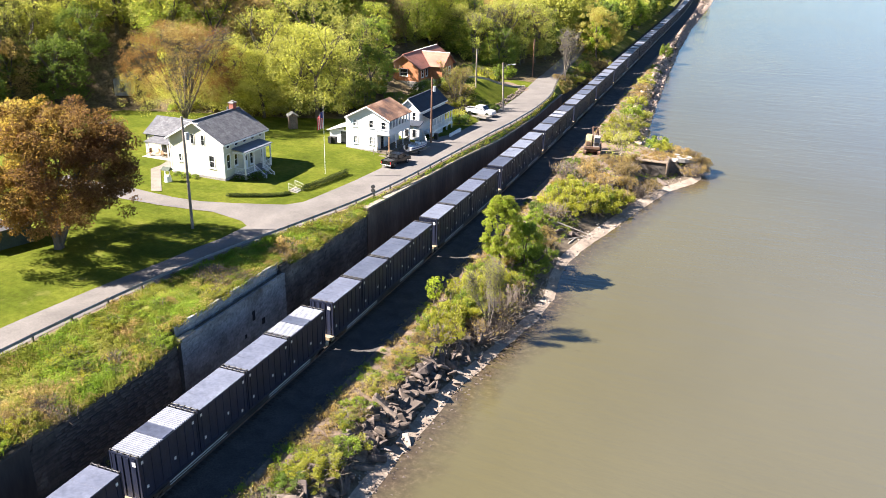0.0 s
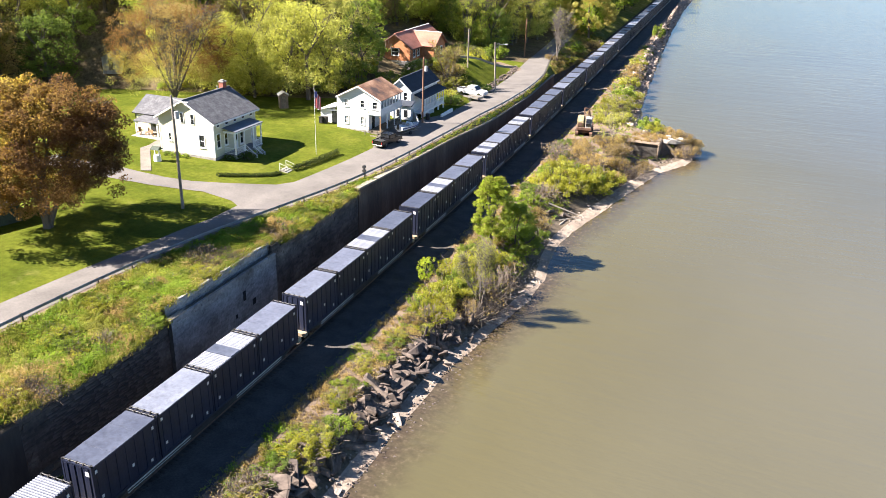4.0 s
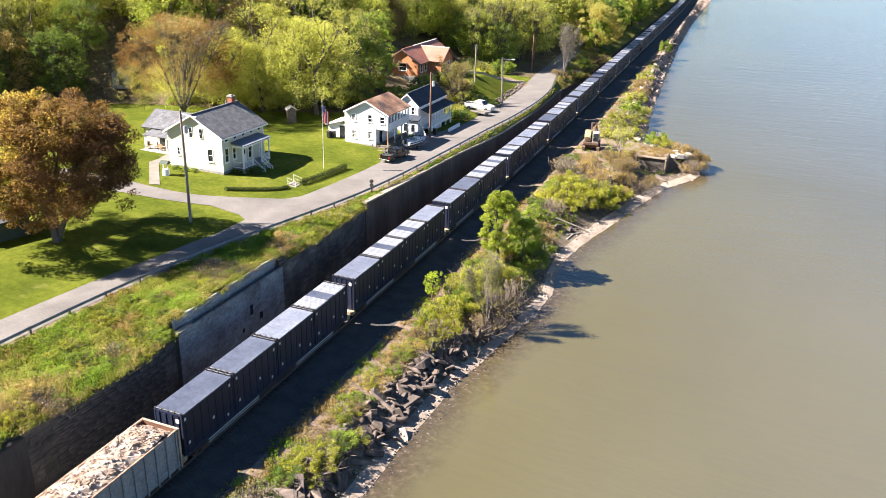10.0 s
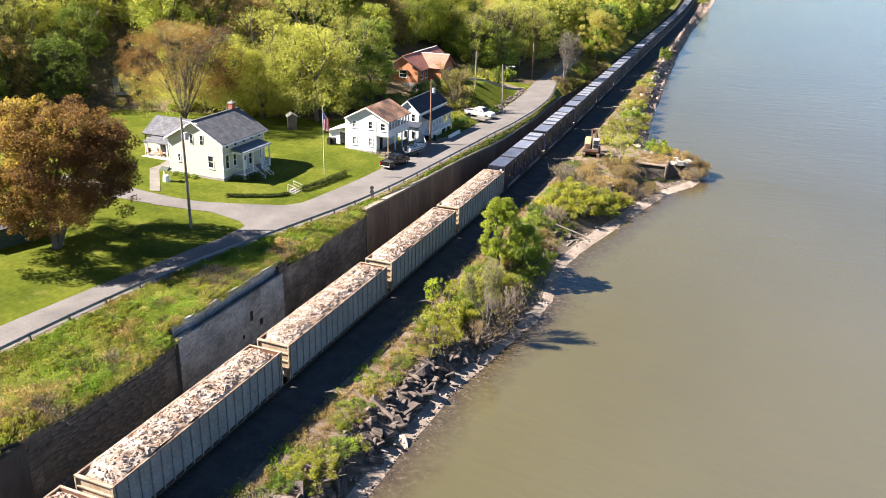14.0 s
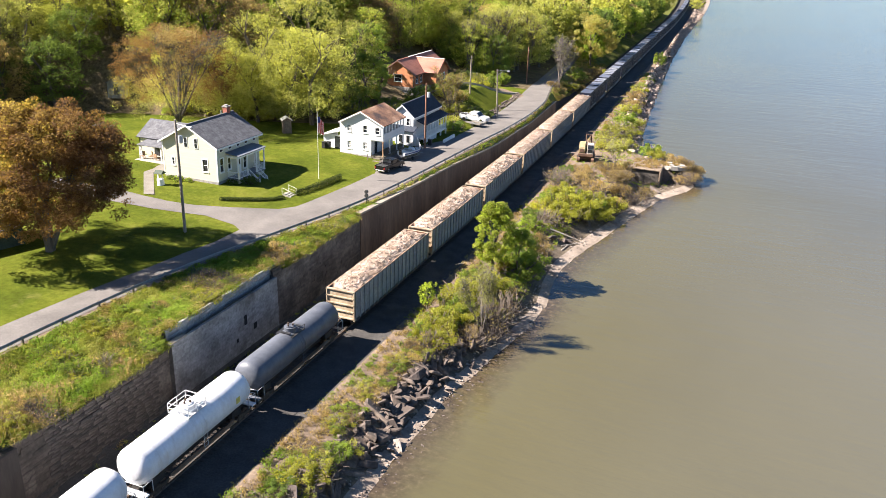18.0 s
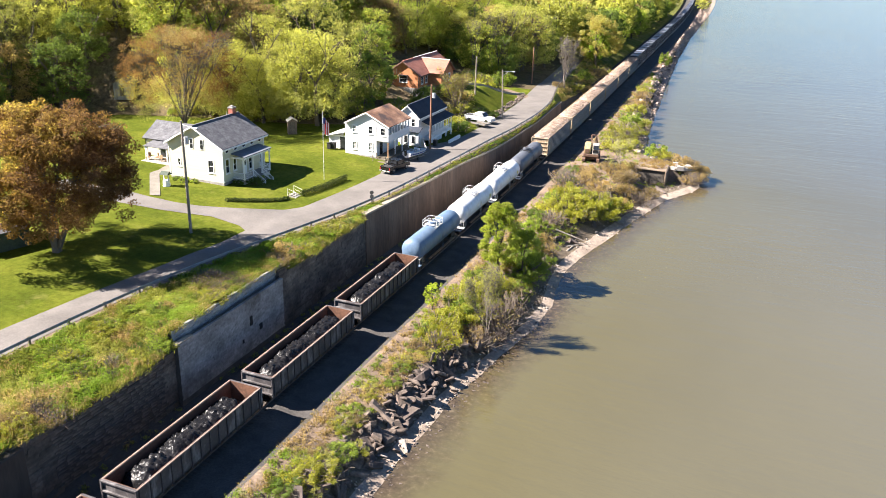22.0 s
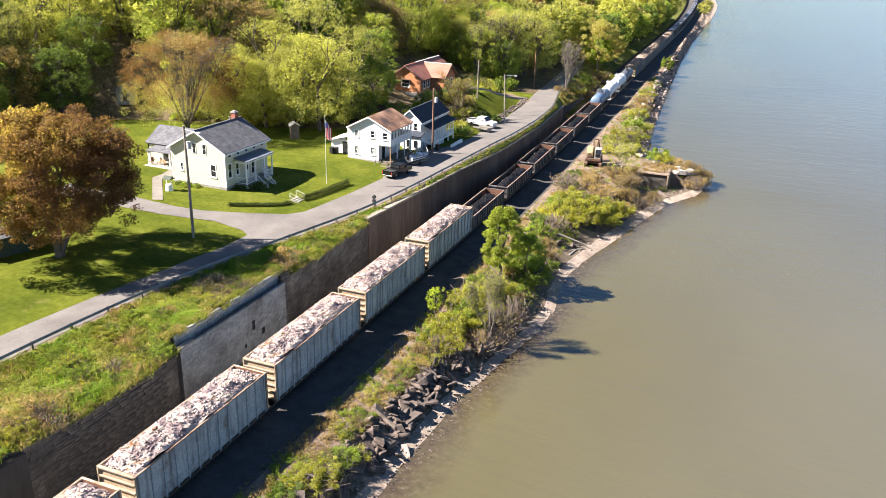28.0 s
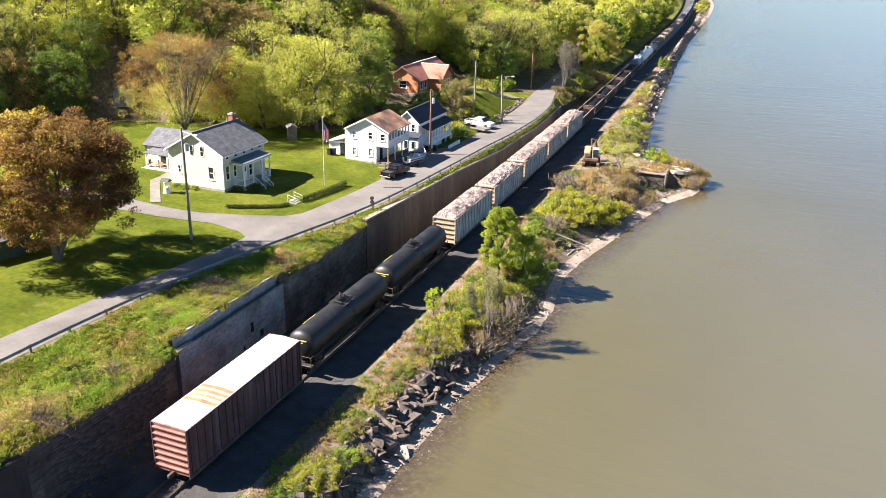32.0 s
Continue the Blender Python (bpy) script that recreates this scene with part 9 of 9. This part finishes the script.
# drift logs on the beach
M["driftwood"] = material("driftwood", [(0.3, (0.34, 0.29, 0.23)), (0.6, (0.48, 0.42, 0.35))], 1.2, 0.9, fine=6, stretch=(1, 0.2, 1))
for (x0, y0), (x1, y1), rad in (((13.9, 102.6), (16.2, 106.4), 0.09), ((14.2, 101.2), (14.6, 104.0), 0.11), ((11.5, 105.0), (15.5, 106.4), 0.13), ((13.0, 70.0), (13.6, 77.0), 0.1)):
    lg = thing("drift_log", pose(0, 0, 0), "bleached driftwood log on the bank", "log", "driftwood logs")
    bm = bmesh.new()
    a, b = Vector((x0, y0, ground_z(x0, y0) + rad)), Vector((x1, y1, ground_z(x1, y1) + rad))
    mid = a.lerp(b, 0.5)
    mid.z = max(mid.z, ground_z(mid.x, mid.y) + rad)
    rod(bm, a, mid, rad, rad * 0.8, n=8)
    rod(bm, mid, b, rad * 0.8, rad * 0.5, n=8)
    part("stem", bm, M["driftwood"], lg)


def edge_rubble(n, seed):
    """Broken stone along the foot of the grassy bank beside the road."""
    rnd = random.Random(seed)
    verts, faces = [], []
    for _ in range(n):
        y = rnd.uniform(151, 179)
        x = guard_x(y) - road_w(y) - rnd.uniform(0.1, 1.3)
        s = rnd.uniform(0.3, 0.8)
        m = Matrix.LocRotScale((x, y, ground_z(x, y) + s * 0.15), Euler((rnd.random(), rnd.random(), rnd.random() * 6.28)), (s, s * 0.8, s * 0.6))
        b = len(verts)
        for c in ((1, 0, 0), (0, 1, 0), (-1, 0, 0), (0, -1, 0), (0, 0, 1), (0, 0, -1)):
            verts.append(tuple(m @ (Vector(c) * 0.55)))
        for q in ((0, 1, 4), (1, 2, 4), (2, 3, 4), (3, 0, 4), (1, 0, 5), (2, 1, 5), (3, 2, 5), (0, 3, 5)):
            faces.append(tuple(b + i for i in q))
    tagged(mesh_part("edge_rubble", verts, faces, M["rock"]), "broken grey stone at the foot of the roadside bank", "stones", kind="stuff")


edge_rubble(260, 4)
pebbles("shallow_stones", 500, 30, 80, 0.97, 1.4, 0.34, M["rock"], "wet brown stones in the shallows", 23)


# ---- movement ----
FLAG_TURN = [(0, 205), (1, 190), (1.6, 150), (2.2, 95), (2.8, 45), (3.5, 20), (6, 35), (7, 15), (8, 28), (10, 18), (12, 30), (14, 12), (17, 25), (19, 36), (21, 30), (24, 18), (26, 30), (28, 12), (30, 22), (32, 15)]


def motions():
    for car, u, _ in TRAIN:
        rows = []
        for t in range(0, 33, 2):
            y = u - (32 - t) * SPEED
            turn = math.degrees(math.atan2(-(track_x(y + 5) - track_x(y - 5)), 10))
            rows.append((float(t), pose(track_x(y), y, 0, 0, 0, turn)))
        walk(car, rows)
    walk(flag, [(float(t), pose(0, 0, 0, 0, 0, a)) for t, a in FLAG_TURN])


motions()
